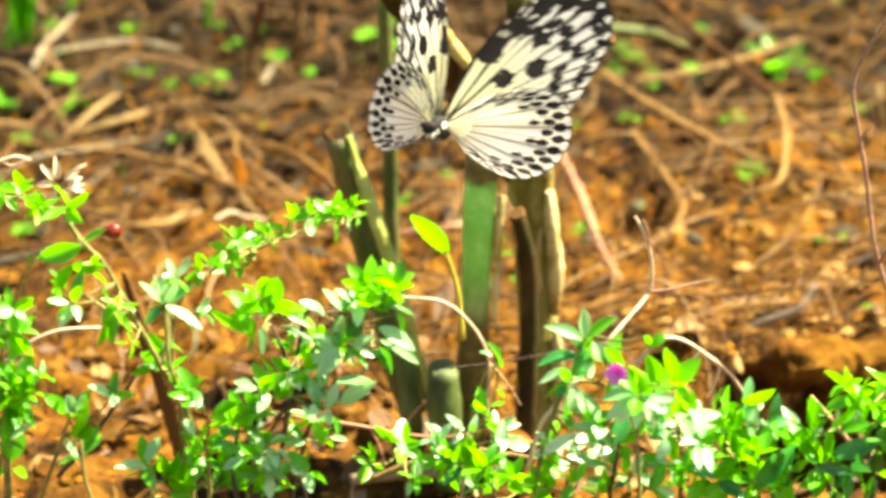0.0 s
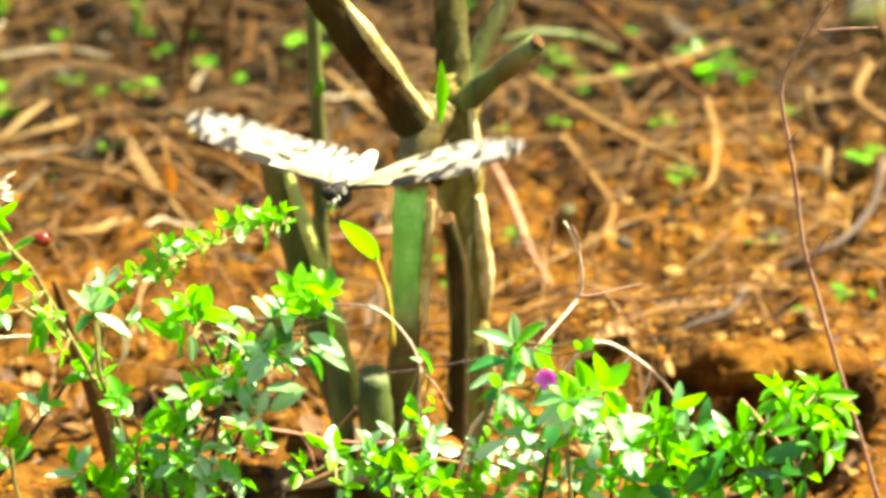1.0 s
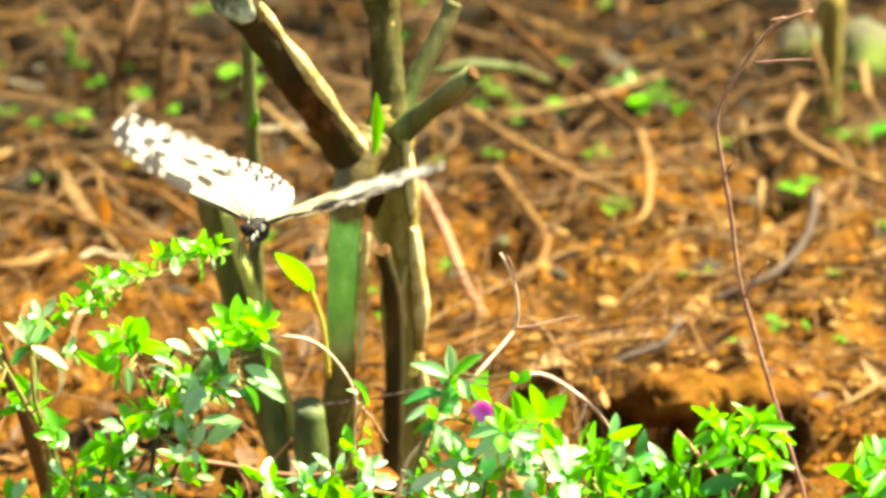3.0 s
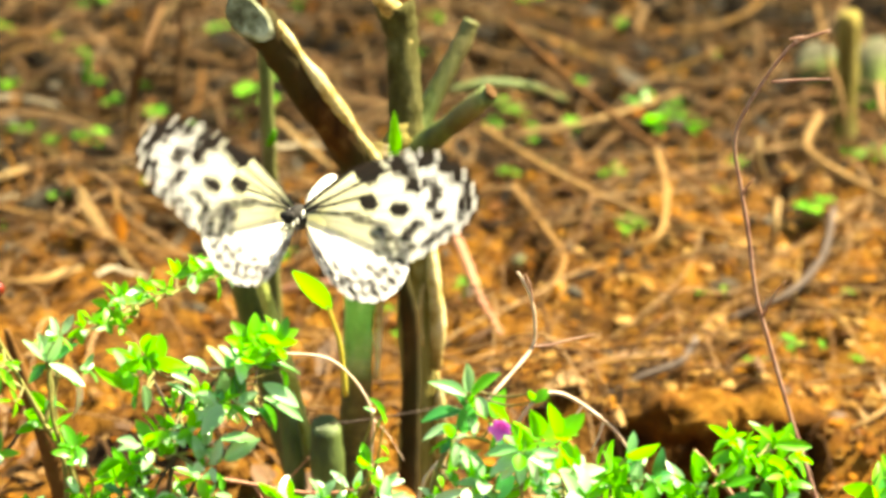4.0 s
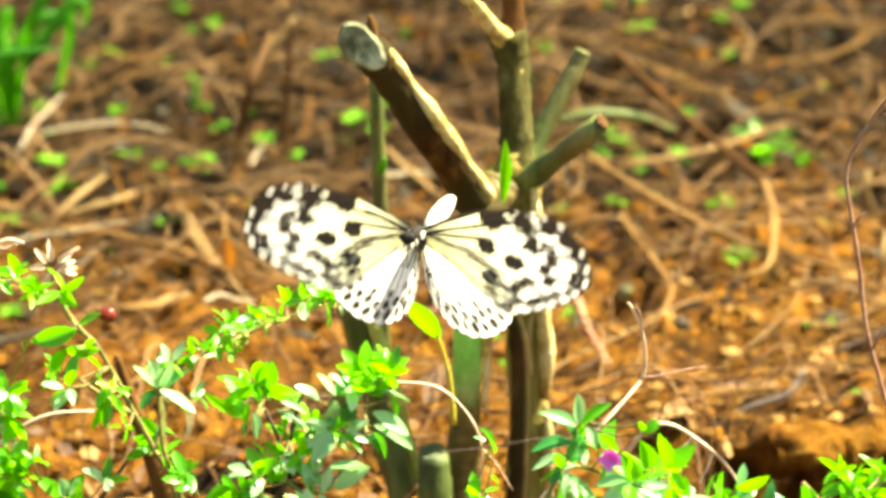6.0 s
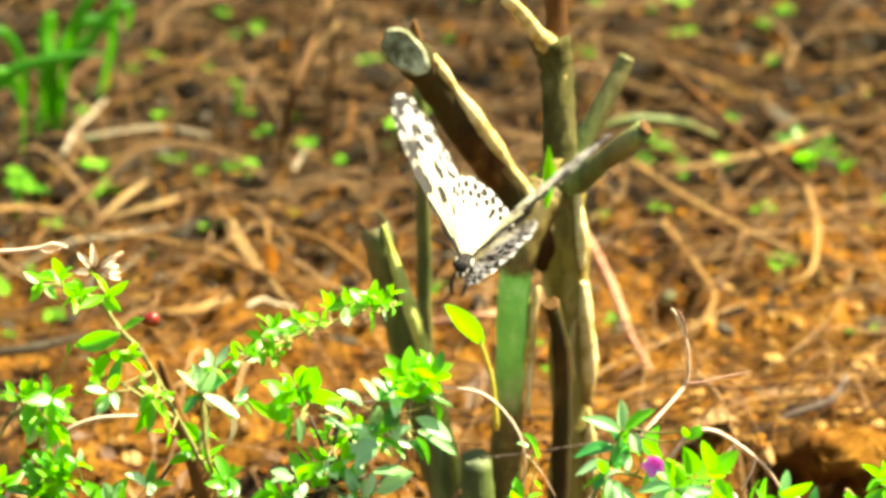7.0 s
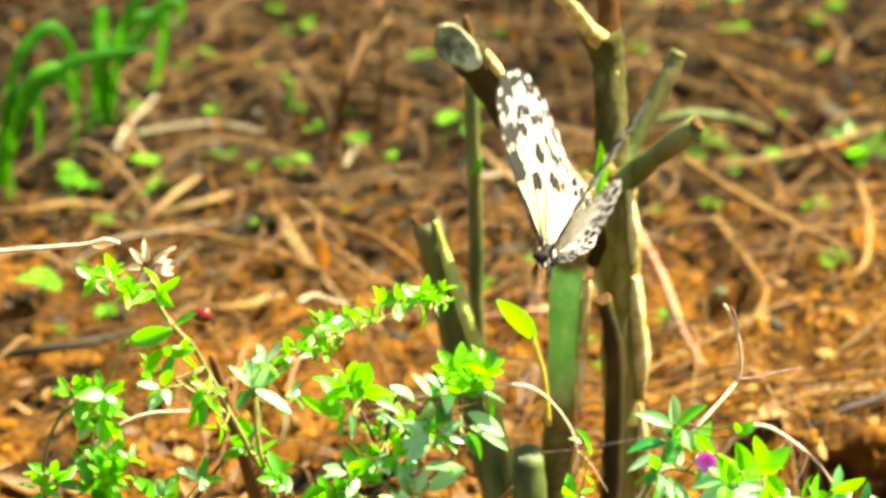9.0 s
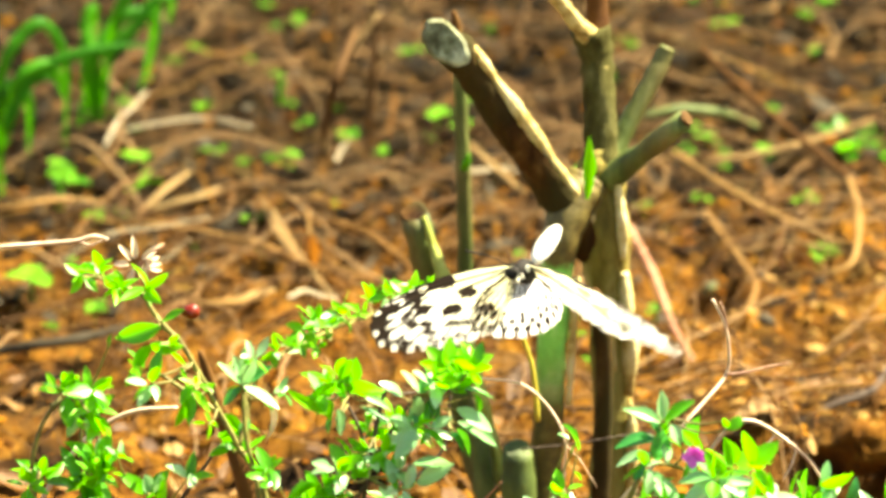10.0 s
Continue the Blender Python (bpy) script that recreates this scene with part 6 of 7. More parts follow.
leaf_on(pale_rosette, (0.0204, -0.2130, 0.1397), (0.0157, -0.2159, 0.1458), 0.42, "p")
leaf_on(pale_rosette, (0.0297, -0.2130, 0.1313), (0.0371, -0.2179, 0.1415), 0.40, "y")

dense_shrub = leafy_shrub((0.0358, -0.1900, 0.0), HEDGE, 13, [
    [(0.0129, -0.1900, 0.0868), (0.0139, -0.1900, 0.1015), (0.0158, -0.1900, 0.1139)],
    [(0.0358, -0.1900, 0.0868), (0.0368, -0.1860, 0.1017), (0.0349, -0.1820, 0.1145)],
    [(0.0205, -0.1900, 0.0889), (0.0282, -0.1860, 0.0976), (0.0416, -0.1820, 0.0978)],
    [(-0.0024, -0.1900, 0.0869), (0.0015, -0.1860, 0.1018)]])
tuft_on(dense_shrub, (0.0149, -0.1797, 0.1084), 7, 0.0055, 0.75, "ddty")
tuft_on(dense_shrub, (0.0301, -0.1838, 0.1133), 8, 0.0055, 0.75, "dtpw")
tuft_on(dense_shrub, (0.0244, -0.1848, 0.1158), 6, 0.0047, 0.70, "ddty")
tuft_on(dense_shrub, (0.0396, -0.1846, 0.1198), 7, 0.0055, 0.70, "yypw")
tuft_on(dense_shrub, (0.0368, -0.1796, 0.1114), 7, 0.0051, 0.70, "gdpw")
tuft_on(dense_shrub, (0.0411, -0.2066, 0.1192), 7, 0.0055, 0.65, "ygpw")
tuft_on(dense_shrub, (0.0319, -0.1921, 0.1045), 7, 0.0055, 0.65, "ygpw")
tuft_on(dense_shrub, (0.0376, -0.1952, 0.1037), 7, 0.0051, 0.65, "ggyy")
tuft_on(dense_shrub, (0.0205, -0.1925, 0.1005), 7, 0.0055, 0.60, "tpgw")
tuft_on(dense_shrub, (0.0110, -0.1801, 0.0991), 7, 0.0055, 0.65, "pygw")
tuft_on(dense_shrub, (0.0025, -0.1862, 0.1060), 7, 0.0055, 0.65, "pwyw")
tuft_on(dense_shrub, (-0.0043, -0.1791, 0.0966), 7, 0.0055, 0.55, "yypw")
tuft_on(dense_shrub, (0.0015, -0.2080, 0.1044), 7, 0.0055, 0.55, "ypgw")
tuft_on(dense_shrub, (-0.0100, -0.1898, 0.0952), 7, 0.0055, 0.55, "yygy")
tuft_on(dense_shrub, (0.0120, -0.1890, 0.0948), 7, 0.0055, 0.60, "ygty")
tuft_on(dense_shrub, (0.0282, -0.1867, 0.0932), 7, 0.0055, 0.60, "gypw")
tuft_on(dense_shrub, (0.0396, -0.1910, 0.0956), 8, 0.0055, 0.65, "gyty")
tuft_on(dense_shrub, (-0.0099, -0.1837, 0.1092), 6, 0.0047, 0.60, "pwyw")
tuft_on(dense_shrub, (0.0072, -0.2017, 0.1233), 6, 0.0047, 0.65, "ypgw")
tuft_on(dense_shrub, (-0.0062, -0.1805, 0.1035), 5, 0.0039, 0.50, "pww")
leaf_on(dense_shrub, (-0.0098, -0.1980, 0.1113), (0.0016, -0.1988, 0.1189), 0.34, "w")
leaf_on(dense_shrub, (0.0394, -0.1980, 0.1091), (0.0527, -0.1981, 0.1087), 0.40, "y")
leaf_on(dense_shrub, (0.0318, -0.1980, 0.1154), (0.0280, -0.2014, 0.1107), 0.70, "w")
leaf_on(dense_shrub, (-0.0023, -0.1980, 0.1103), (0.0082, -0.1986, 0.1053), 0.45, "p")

dense_shrub_b = leafy_shrub((0.0549, -0.1900, 0.0), HEDGE, 14, [
    [(0.0511, -0.1900, 0.0868), (0.0510, -0.1900, 0.1056), (0.0518, -0.1900, 0.1222)],
    [(0.0625, -0.1900, 0.0867), (0.0615, -0.1860, 0.1038), (0.0586, -0.1820, 0.1228)],
    [(0.0702, -0.1900, 0.0867), (0.0749, -0.1860, 0.1016)]])
tuft_on(dense_shrub_b, (0.0492, -0.1781, 0.1170), 6, 0.0051, 0.75, "ygy")
tuft_on(dense_shrub_b, (0.0587, -0.1814, 0.1184), 6, 0.0055, 0.70, "ytp")
tuft_on(dense_shrub_b, (0.0526, -0.1984, 0.1196), 7, 0.0059, 0.75, "ygy")
tuft_on(dense_shrub_b, (0.0602, -0.1984, 0.1176), 7, 0.0059, 0.70, "gpy")
tuft_on(dense_shrub_b, (0.0473, -0.1842, 0.1072), 7, 0.0059, 0.75, "yyg")
tuft_on(dense_shrub_b, (0.0545, -0.2024, 0.1111), 8, 0.0059, 0.80, "yyg")
tuft_on(dense_shrub_b, (0.0640, -0.1980, 0.1101), 7, 0.0059, 0.75, "ygp")
tuft_on(dense_shrub_b, (0.0654, -0.2116, 0.1275), 5, 0.0051, 0.60, "pgt")
tuft_on(dense_shrub_b, (0.0488, -0.2057, 0.1043), 7, 0.0059, 0.75, "ygt")
tuft_on(dense_shrub_b, (0.0604, -0.1936, 0.0988), 7, 0.0059, 0.75, "ygy")
tuft_on(dense_shrub_b, (0.0710, -0.1884, 0.1006), 7, 0.0055, 0.75, "yyt")
tuft_on(dense_shrub_b, (0.0756, -0.1911, 0.1122), 5, 0.0047, 0.70, "pyg")
tuft_on(dense_shrub_b, (0.0726, -0.1996, 0.0994), 6, 0.0055, 0.70, "yyg")
leaf_on(dense_shrub_b, (0.0517, -0.1980, 0.1246), (0.0506, -0.1986, 0.1362), 0.60, "g")
leaf_on(dense_shrub_b, (0.0563, -0.1980, 0.1298), (0.0671, -0.2025, 0.1354), 0.40, "y")
leaf_on(dense_shrub_b, (0.0573, -0.1980, 0.1308), (0.0592, -0.1961, 0.1382), 0.50, "p")
leaf_on(dense_shrub_b, (0.0582, -0.1980, 0.1277), (0.0610, -0.1988, 0.1317), 0.50, "t")
leaf_on(dense_shrub_b, (0.0527, -0.1980, 0.1133), (0.0516, -0.2024, 0.1255), 0.40, "y")
leaf_on(dense_shrub_b, (0.0613, -0.1980, 0.0987), (0.0752, -0.2014, 0.1168), 0.30, "t")
leaf_on(dense_shrub_b, (0.0432, -0.1980, 0.1050), (0.0584, -0.1968, 0.1023), 0.36, "y")
leaf_on(dense_shrub_b, (0.0679, -0.1980, 0.0987), (0.0700, -0.2020, 0.1109), 0.40, "g")

end_shrub = leafy_shrub((0.0973, -0.1800, 0.0), HEDGE, 15, [
    [(0.1012, -0.1800, 0.0821), (0.1018, -0.1800, 0.1052), (0.1054, -0.1800, 0.1218), (0.1062, -0.1800, 0.1281)],
    [(0.0877, -0.1800, 0.0821), (0.0867, -0.1760, 0.0971), (0.0839, -0.1720, 0.1059)],
    [(0.0969, -0.1800, 0.1135), (0.0921, -0.1760, 0.1243), (0.0909, -0.1720, 0.1288)]])
tuft_on(end_shrub, (0.0904, -0.1939, 0.1341), 4, 0.0031, 0.50, "yyy")
tuft_on(end_shrub, (0.0924, -0.1918, 0.1311), 4, 0.0035, 0.60, "yyg")
tuft_on(end_shrub, (0.1068, -0.1698, 0.1215), 5, 0.0043, 0.75, "yyy")
tuft_on(end_shrub, (0.0960, -0.1964, 0.1290), 7, 0.0055, 0.70, "yyp")
tuft_on(end_shrub, (0.1047, -0.1751, 0.1176), 7, 0.0055, 0.75, "yyg")
tuft_on(end_shrub, (0.1121, -0.1789, 0.1213), 6, 0.0051, 0.75, "yyy")
tuft_on(end_shrub, (0.1005, -0.1834, 0.1161), 7, 0.0059, 0.70, "ygy")
tuft_on(end_shrub, (0.0916, -0.1694, 0.1120), 5, 0.0051, 0.65, "ypg")
tuft_on(end_shrub, (0.1115, -0.1931, 0.1182), 6, 0.0051, 0.65, "yyy")
tuft_on(end_shrub, (0.0853, -0.1842, 0.1185), 4, 0.0043, 0.60, "gdg")
tuft_on(end_shrub, (0.0791, -0.1966, 0.1188), 5, 0.0047, 0.70, "yyg")
tuft_on(end_shrub, (0.0830, -0.1987, 0.1073), 6, 0.0055, 0.75, "gyg")
tuft_on(end_shrub, (0.0924, -0.2009, 0.1062), 7, 0.0055, 0.75, "gdg")
tuft_on(end_shrub, (0.1023, -0.1912, 0.1008), 6, 0.0055, 0.70, "gyd")
tuft_on(end_shrub, (0.0869, -0.1979, 0.0990), 6, 0.0055, 0.70, "gdy")
tuft_on(end_shrub, (0.1074, -0.1999, 0.1140), 5, 0.0047, 0.60, "pyg")
leaf_on(end_shrub, (0.1058, -0.1880, 0.1315), (0.1008, -0.1910, 0.1386), 0.45, "y")
leaf_on(end_shrub, (0.1058, -0.1880, 0.1315), (0.1105, -0.1881, 0.1352), 0.55, "y")
leaf_on(end_shrub, (0.1068, -0.1880, 0.1305), (0.1191, -0.1884, 0.1296), 0.36, "y")
leaf_on(end_shrub, (0.1059, -0.1880, 0.1284), (0.1062, -0.1869, 0.1347), 0.40, "y")
leaf_on(end_shrub, (0.0916, -0.1880, 0.1315), (0.0901, -0.1891, 0.1392), 0.50, "y")
leaf_on(end_shrub, (0.0922, -0.1880, 0.1315), (0.0967, -0.1879, 0.1352), 0.45, "y")
leaf_on(end_shrub, (0.0815, -0.1880, 0.1025), (0.0822, -0.1895, 0.1167), 0.75, "y")
leaf_on(end_shrub, (0.1023, -0.1880, 0.1108), (0.0863, -0.1871, 0.1046), 0.42, "t")
leaf_on(end_shrub, (0.1041, -0.1880, 0.1170), (0.1172, -0.1925, 0.1153), 0.40, "y")
leaf_on(end_shrub, (0.1002, -0.1880, 0.1253), (0.1155, -0.1869, 0.1202), 0.40, "y")
leaf_on(end_shrub, (0.0851, -0.1880, 0.1233), (0.0953, -0.1903, 0.1294), 0.40, "g")

corner_shrub = leafy_shrub((0.1462, -0.1800, 0.0), HEDGE, 16, [
    [(0.1463, -0.1800, 0.0875), (0.1469, -0.1800, 0.1043), (0.1476, -0.1800, 0.1168)]])
tuft_on(corner_shrub, (0.1477, -0.1788, 0.1152), 5, 0.0047, 0.75, "yyt")
tuft_on(corner_shrub, (0.1455, -0.1727, 0.1032), 6, 0.0055, 0.75, "ygy")
tuft_on(corner_shrub, (0.1489, -0.1908, 0.1143), 6, 0.0051, 0.75, "gyg")
tuft_on(corner_shrub, (0.1426, -0.1888, 0.1041), 6, 0.0055, 0.75, "yyg")
tuft_on(corner_shrub, (0.1484, -0.1876, 0.1014), 6, 0.0055, 0.75, "ygt")
leaf_on(corner_shrub, (0.1461, -0.1880, 0.1182), (0.1406, -0.1869, 0.1132), 0.40, "t")
leaf_on(corner_shrub, (0.1471, -0.1880, 0.1182), (0.1476, -0.1863, 0.1254), 0.50, "p")

edge_shrub = leafy_shrub((-0.1932, -0.1800, 0.0), OPEN_SHRUB, 17, [
    [(-0.1913, -0.1800, 0.0792), (-0.1915, -0.1800, 0.1023), (-0.1880, -0.1800, 0.1253)],
    [(-0.1923, -0.1800, 0.1398), (-0.1915, -0.1760, 0.1464), (-0.1907, -0.1720, 0.1509)]])
tuft_on(edge_shrub, (-0.1864, -0.1968, 0.1305), 9, 0.0055, 0.60, "yyg")
tuft_on(edge_shrub, (-0.1825, -0.1967, 0.1325), 6, 0.0043, 0.55, "yy")
tuft_on(edge_shrub, (-0.1908, -0.1731, 0.1140), 7, 0.0051, 0.60, "yyg")
tuft_on(edge_shrub, (-0.1906, -0.1740, 0.1496), 7, 0.0051, 0.60, "ypy")
tuft_on(edge_shrub, (-0.1859, -0.1941, 0.1530), 7, 0.0047, 0.60, "yy")
tuft_on(edge_shrub, (-0.1905, -0.1832, 0.1453), 6, 0.0047, 0.60, "gyy")
tuft_on(edge_shrub, (-0.1918, -0.1858, 0.1091), 6, 0.0051, 0.60, "gyp")
tuft_on(edge_shrub, (-0.1919, -0.1776, 0.0970), 6, 0.0051, 0.60, "yg")
leaf_on(edge_shrub, (-0.1801, -0.1880, 0.1780), (-0.1821, -0.1872, 0.1736), 0.40, "g")

flower = thing("magenta_flower", (0.0131, -0.2050, 0.1416), "small magenta flower among the leaves", "flower")
for k in range(6):
    a = k * 1.047 + 0.2
    leaf_at("petal", (0.0138, -0.2070, 0.1439), (math.cos(a) + 0.25, -0.35, math.sin(a) * 0.9 + 0.35), (0.1, -1, 0.2), 0.0042, 0.0038, PETAL, "", "petal", 0.1, 0.2, flower)
limb("calyx", [(0.0109, -0.1950, 0.1312), (0.0124, -0.2010, 0.1379), (0.0138, -0.2060, 0.1435)], [0.0006, 0.0010, 0.0013], LEAF, flower, sides=6)
bud = thing("red_bud", (-0.1551, -0.1720, 0.1799), "dark red shiny bud on a leaf tip", "bud")
bm = bmesh.new()
bmesh.ops.create_uvsphere(bm, u_segments=12, v_segments=8, radius=1)
part("bud", mesh_of("bud", [Vector((v.co.x * 0.0034, v.co.y * 0.0027, v.co.z * 0.0026 * (1 + 0.3 * v.co.x))) for v in bm.verts], [tuple(v.index for v in f.verts) for f in bm.faces], RED_BUD), bud)
bm.free()

# ---- the butterfly ----
def lead(x):
    """The forewing's leading edge."""
    return float(np.interp(x, (0, 9, 23, 40, 55, 65), (1.5, 6, 11.5, 14, 13, 7)))


def off_line(x, y, end):
    """How far a place lies from a straight vein that runs from the root to its end."""
    t = max(0.1, min(1.0, (x * end[0] + y * end[1]) / (end[0] ** 2 + end[1] ** 2)))
    return math.hypot(x - end[0] * t, y - end[1] * t)


def spot(gap, across, at, deep, half):
    """Above nothing inside an oval spot between two veins."""
    return (1 - math.hypot((gap - at) / deep, across / half)) * min(deep, half)


def forewing_ink(x, y, r, th, vein, across, gap, cell_no, band):
    """Black veins that widen outwards, zigzag rows of blotches, a dark tip, a black leading edge."""
    dark = 1.35 - (lead(x) - y) if x < 60 else -1.0
    for end in ((27, 6.5), (28, 1.5), (25, -6)):
        dark = max(dark, 0.48 - off_line(x, y, end))
    far = max(0.0, min(1.0, 1 - (th - band[0]) / (band[1] - band[0])))
    jag = 1.5 * math.sin(cell_no * 2.4) + 0.8 * noise.noise(Vector((x * 0.12, y * 0.12, 3.0)))
    if th < band[0] - 0.08:
        return dark
    dark = max(dark, 0.16 + 3.0 * max(0.0, r - 0.52) * (0.5 + 0.8 * far) * (0.75 + 0.8 * noise.noise(Vector((x * 0.2, y * 0.2, 7.0)))) - vein)
    if th > band[1]:
        return max(dark, 0.3 - gap)
    dark = max(dark, 0.55 + 0.6 * far - gap, min(0.5, 0.55 * (1.0 + 0.6 * far) - vein if gap < 4 else -1))
    dark = max(dark, spot(gap, across, 5.4 + 0.9 * jag, 2.3 + 0.7 * far, 1.6), spot(gap, across, 15.5 + 1.8 * jag + 2.5 * far, 3.0, 1.6))
    if far > 0.42 and gap < 4 + 15 * (far - 0.42):
        dark = max(dark, 0.4)
        for at, deep, half in ((2.2, 1.3, 1.3), (7.2 + 0.6 * jag, 2.6, 1.05), (12.6, 1.7, 1.0)):
            dark = min(dark, -spot(gap, across, at, deep, half))
    return dark


def hindwing_ink(x, y, r, th, vein, across, gap, cell_no, band):
    """Hair-thin veins, scalloped white lobes along the edge and two rows of small black spots."""
    dark = 0.17 - vein if r > 0.2 else -0.2
    if not band[0] - 0.05 < th < band[1] + 0.05:
        return max(dark, 0.3 - gap)
    dark = max(dark, 0.40 - gap, 0.62 - 0.10 * gap - vein if gap < 4.6 else -1, spot(gap, vein, 4.2, 2.3, 1.55))
    dark = max(dark, spot(gap, across, 8.7 + 0.7 * math.sin(cell_no * 2.1), 2.2, 1.25))
    if cell_no % 2:
        dark = max(dark, spot(gap, across, 13.3, 2.0, 0.95))
    return dark


def wing_mesh(name, outline, marks, teeth, mirrored, warm_to, band, fore):
    """A wing as a fan from its root: span along x, leading edge towards -y. Ink and warmth are laid on its points."""
    rough_rim = spline([(x, -y, 0) for x, y in outline], 20)
    run = [0.0]
    for a, b in zip(rough_rim, rough_rim[1:]):
        run.append(run[-1] + (b - a).length)
    n, loops = 360, 70
    rim = []
    for i in range(n):
        want = run[-1] * i / (n - 1)
        k = min(max(int(np.searchsorted(run, want)), 1), len(run) - 1)
        rim.append(rough_rim[k - 1].lerp(rough_rim[k], (want - run[k - 1]) / max(1e-9, run[k] - run[k - 1])))
    sgn = -1 if mirrored else 1
    verts, ink, warm = [], [], []
    tell = forewing_ink if fore else hindwing_ink
    for j in range(loops + 1):
        r = j / loops
        for i, p in enumerate(rim):
            th = i / (n - 1)
            ph = th * teeth
            cell = abs(ph % 1 - 0.5) * 2
            inside = min(1, max(0, (th - band[0]) / 0.04)) * min(1, max(0, (band[1] - th) / 0.04))
            q = p * r * (1 - 0.016 * inside * cell ** 3)
            verts.append((sgn * q.x * 0.001, q.y * 0.001, 0.001 * (1.0 * math.sin(math.pi * r) - 2.4 * (q.x / 70) ** 2 + 0.25 * math.sin(ph * math.pi) * r)))
            half_cell = 0.5 / teeth * run[-1] * r
            dark = tell(q.x, -q.y, r, th, (1 - cell) * half_cell, cell * half_cell, p.length * (1 - r), int(ph), band)
            for mx, my, mr, stretch in marks:
                wob = 1 + 0.5 * noise.noise(Vector((q.x * 0.6, q.y * 0.6, mx)))
                dark = max(dark, mr * wob - math.hypot((q.x - mx) / stretch, (-q.y - my)))
            ink.append(0.5 + max(-0.5, min(0.5, dark * 0.6)))
            warm.append(max(0.0, min(1.0, (warm_to - q.length) / (warm_to * 0.5))) * 0.85)
    faces = [(j * n + i, j * n + i + 1, j * n + i + n + 1, j * n + i + n) for j in range(loops) for i in range(n - 1)]
    me = mesh_of(name, verts, faces, FOREWING if fore else WING)
    for key, values in (("ink", ink), ("warm", warm)):
        me.attributes.new(key, "FLOAT", "POINT").data.foreach_set("value", values)
    return me


FORE = [(0, 1.5), (9, 6), (23, 11.5), (40, 14), (55, 13), (65, 7), (70, -2), (69, -9), (62, -15), (52, -19.5), (42, -23), (33, -24), (20, -16), (8, -7), (0, -2)]
HIND = [(0, 1), (12, 0), (25, -4), (34, -11), (37.5, -19), (35, -27), (28, -33), (19, -35), (10, -32), (4, -25), (0, -13), (0, -1)]
FORE_MARKS = [(29, 9.6, 4.6, 1.2), (41.5, 9.6, 4.0, 1.05), (26, -1.5, 2.7, 1.3), (37, -5.5, 2.7, 1.6), (28, -11, 2.5, 1.4), (45, 1.0, 2.5, 1.5), (53, 9.5, 3.1, 1.4), (62, 6, 4.2, 1.25), (66, -1, 2.0, 1.2)]

butterfly = thing("butterfly", (-0.0471, -0.0869, 0.1852), "black-spotted white butterfly hovering with beating wings", "butterfly")


def ball(name, centre, size, material, parent, turn=(0, 0, 0), label="", dent=0.0):
    bm = bmesh.new()
    bmesh.ops.create_uvsphere(bm, u_segments=16, v_segments=10, radius=1)
    m = Matrix.LocRotScale(Vector(centre), Euler([radians(a) for a in turn]), Vector(size))
    verts = []
    for v in bm.verts:
        c = v.co.copy()
        verts.append(m @ (c * (1 + dent * math.sin(c.y * 16))))
    faces = [tuple(v.index for v in f.verts) for f in bm.faces]
    bm.free()
    return part(name, mesh_of(name, verts, faces, material), parent, label)


thorax = ball("thorax", (0, 0.0005, -0.0010), (0.0034, 0.0060, 0.0046), BLACK, butterfly, label="black thorax with white flecks")
head = ball("head", (0, -0.0066, -0.0016), (0.0025, 0.0023, 0.0024), BLACK, butterfly)
ball("abdomen", (0, 0.0125, 0.0085), (0.0033, 0.0100, 0.0032), ABDOMEN, butterfly, (42, 0, 0), "plump white abdomen", 0.03)
for sx in (-1, 1):
    ball("eye", (sx * 0.0019, -0.0074, -0.0012), (0.0011, 0.0011, 0.0013), BLACK, head)
    v, f = tube([(sx * 0.0008, -0.007, 0.0006), (sx * 0.004, -0.014, 0.004), (sx * 0.009, -0.022, 0.006)], [0.00022, 0.0002, 0.0004], 6, 6)
    part("antenna", mesh_of("antenna", v, f, BLACK), head)
    for k in range(3):
        v, f = tube([(sx * 0.001, -0.003 + k * 0.002, -0.002), (sx * 0.0026, -0.006 + k * 0.002, -0.0065), (sx * 0.0018, -0.007 + k * 0.003, -0.012)], [0.0004, 0.0003, 0.0002], 6, 5)
        part("leg", mesh_of("leg", v, f, BLACK), thorax)
    for k in range(3):
        ball("fleck", (sx * (0.0010 + 0.0009 * k), -0.0046 + 0.0016 * k, -0.0036 + 0.0018 * k), (0.0005, 0.0012, 0.0018), ABDOMEN, thorax)
wings = []
for sgn in (1, -1):
    fw = part("forewing", wing_mesh("forewing", FORE, FORE_MARKS, 28, sgn < 0, 50, (0.34, 0.74), True), butterfly, "white forewing with black spots and veins")
    hw = part("hindwing", wing_mesh("hindwing", HIND, [], 25, sgn < 0, 12, (0.22, 0.86), False), butterfly, "rounded white hindwing with a dotted black margin")
    wings.append((sgn, fw, hw))


def fly(place, roll, yaw=-20, pitch=-22):
    """The butterfly's pose: it faces the viewer, its back turned up a little."""
    return Matrix.Translation(place) @ pose(0, 0, 0, pitch) @ pose(0, 0, 0, 0, roll, 0) @ pose(0, 0, 0, 0, 0, yaw)


def stroke(side, lift, pitch, sweep, lean):
    """A wing's pose on the body: raised by lift, turned about its span, swept forward, and the stroke leaning back."""
    return pose(side * 0.0015, 0, 0.001, -lean) @ pose(0, 0, 0, -pitch, -side * lift, side * sweep)


def trail(side, lift, turn):
    """How far a hindwing hangs behind its forewing: on the downstroke the two sides differ as the body banks."""
    if turn > 0:
        return 13
    return -4 if side < 0 else 13 + 21 * max(0.0, min(1.0, (68 - lift) / 13))


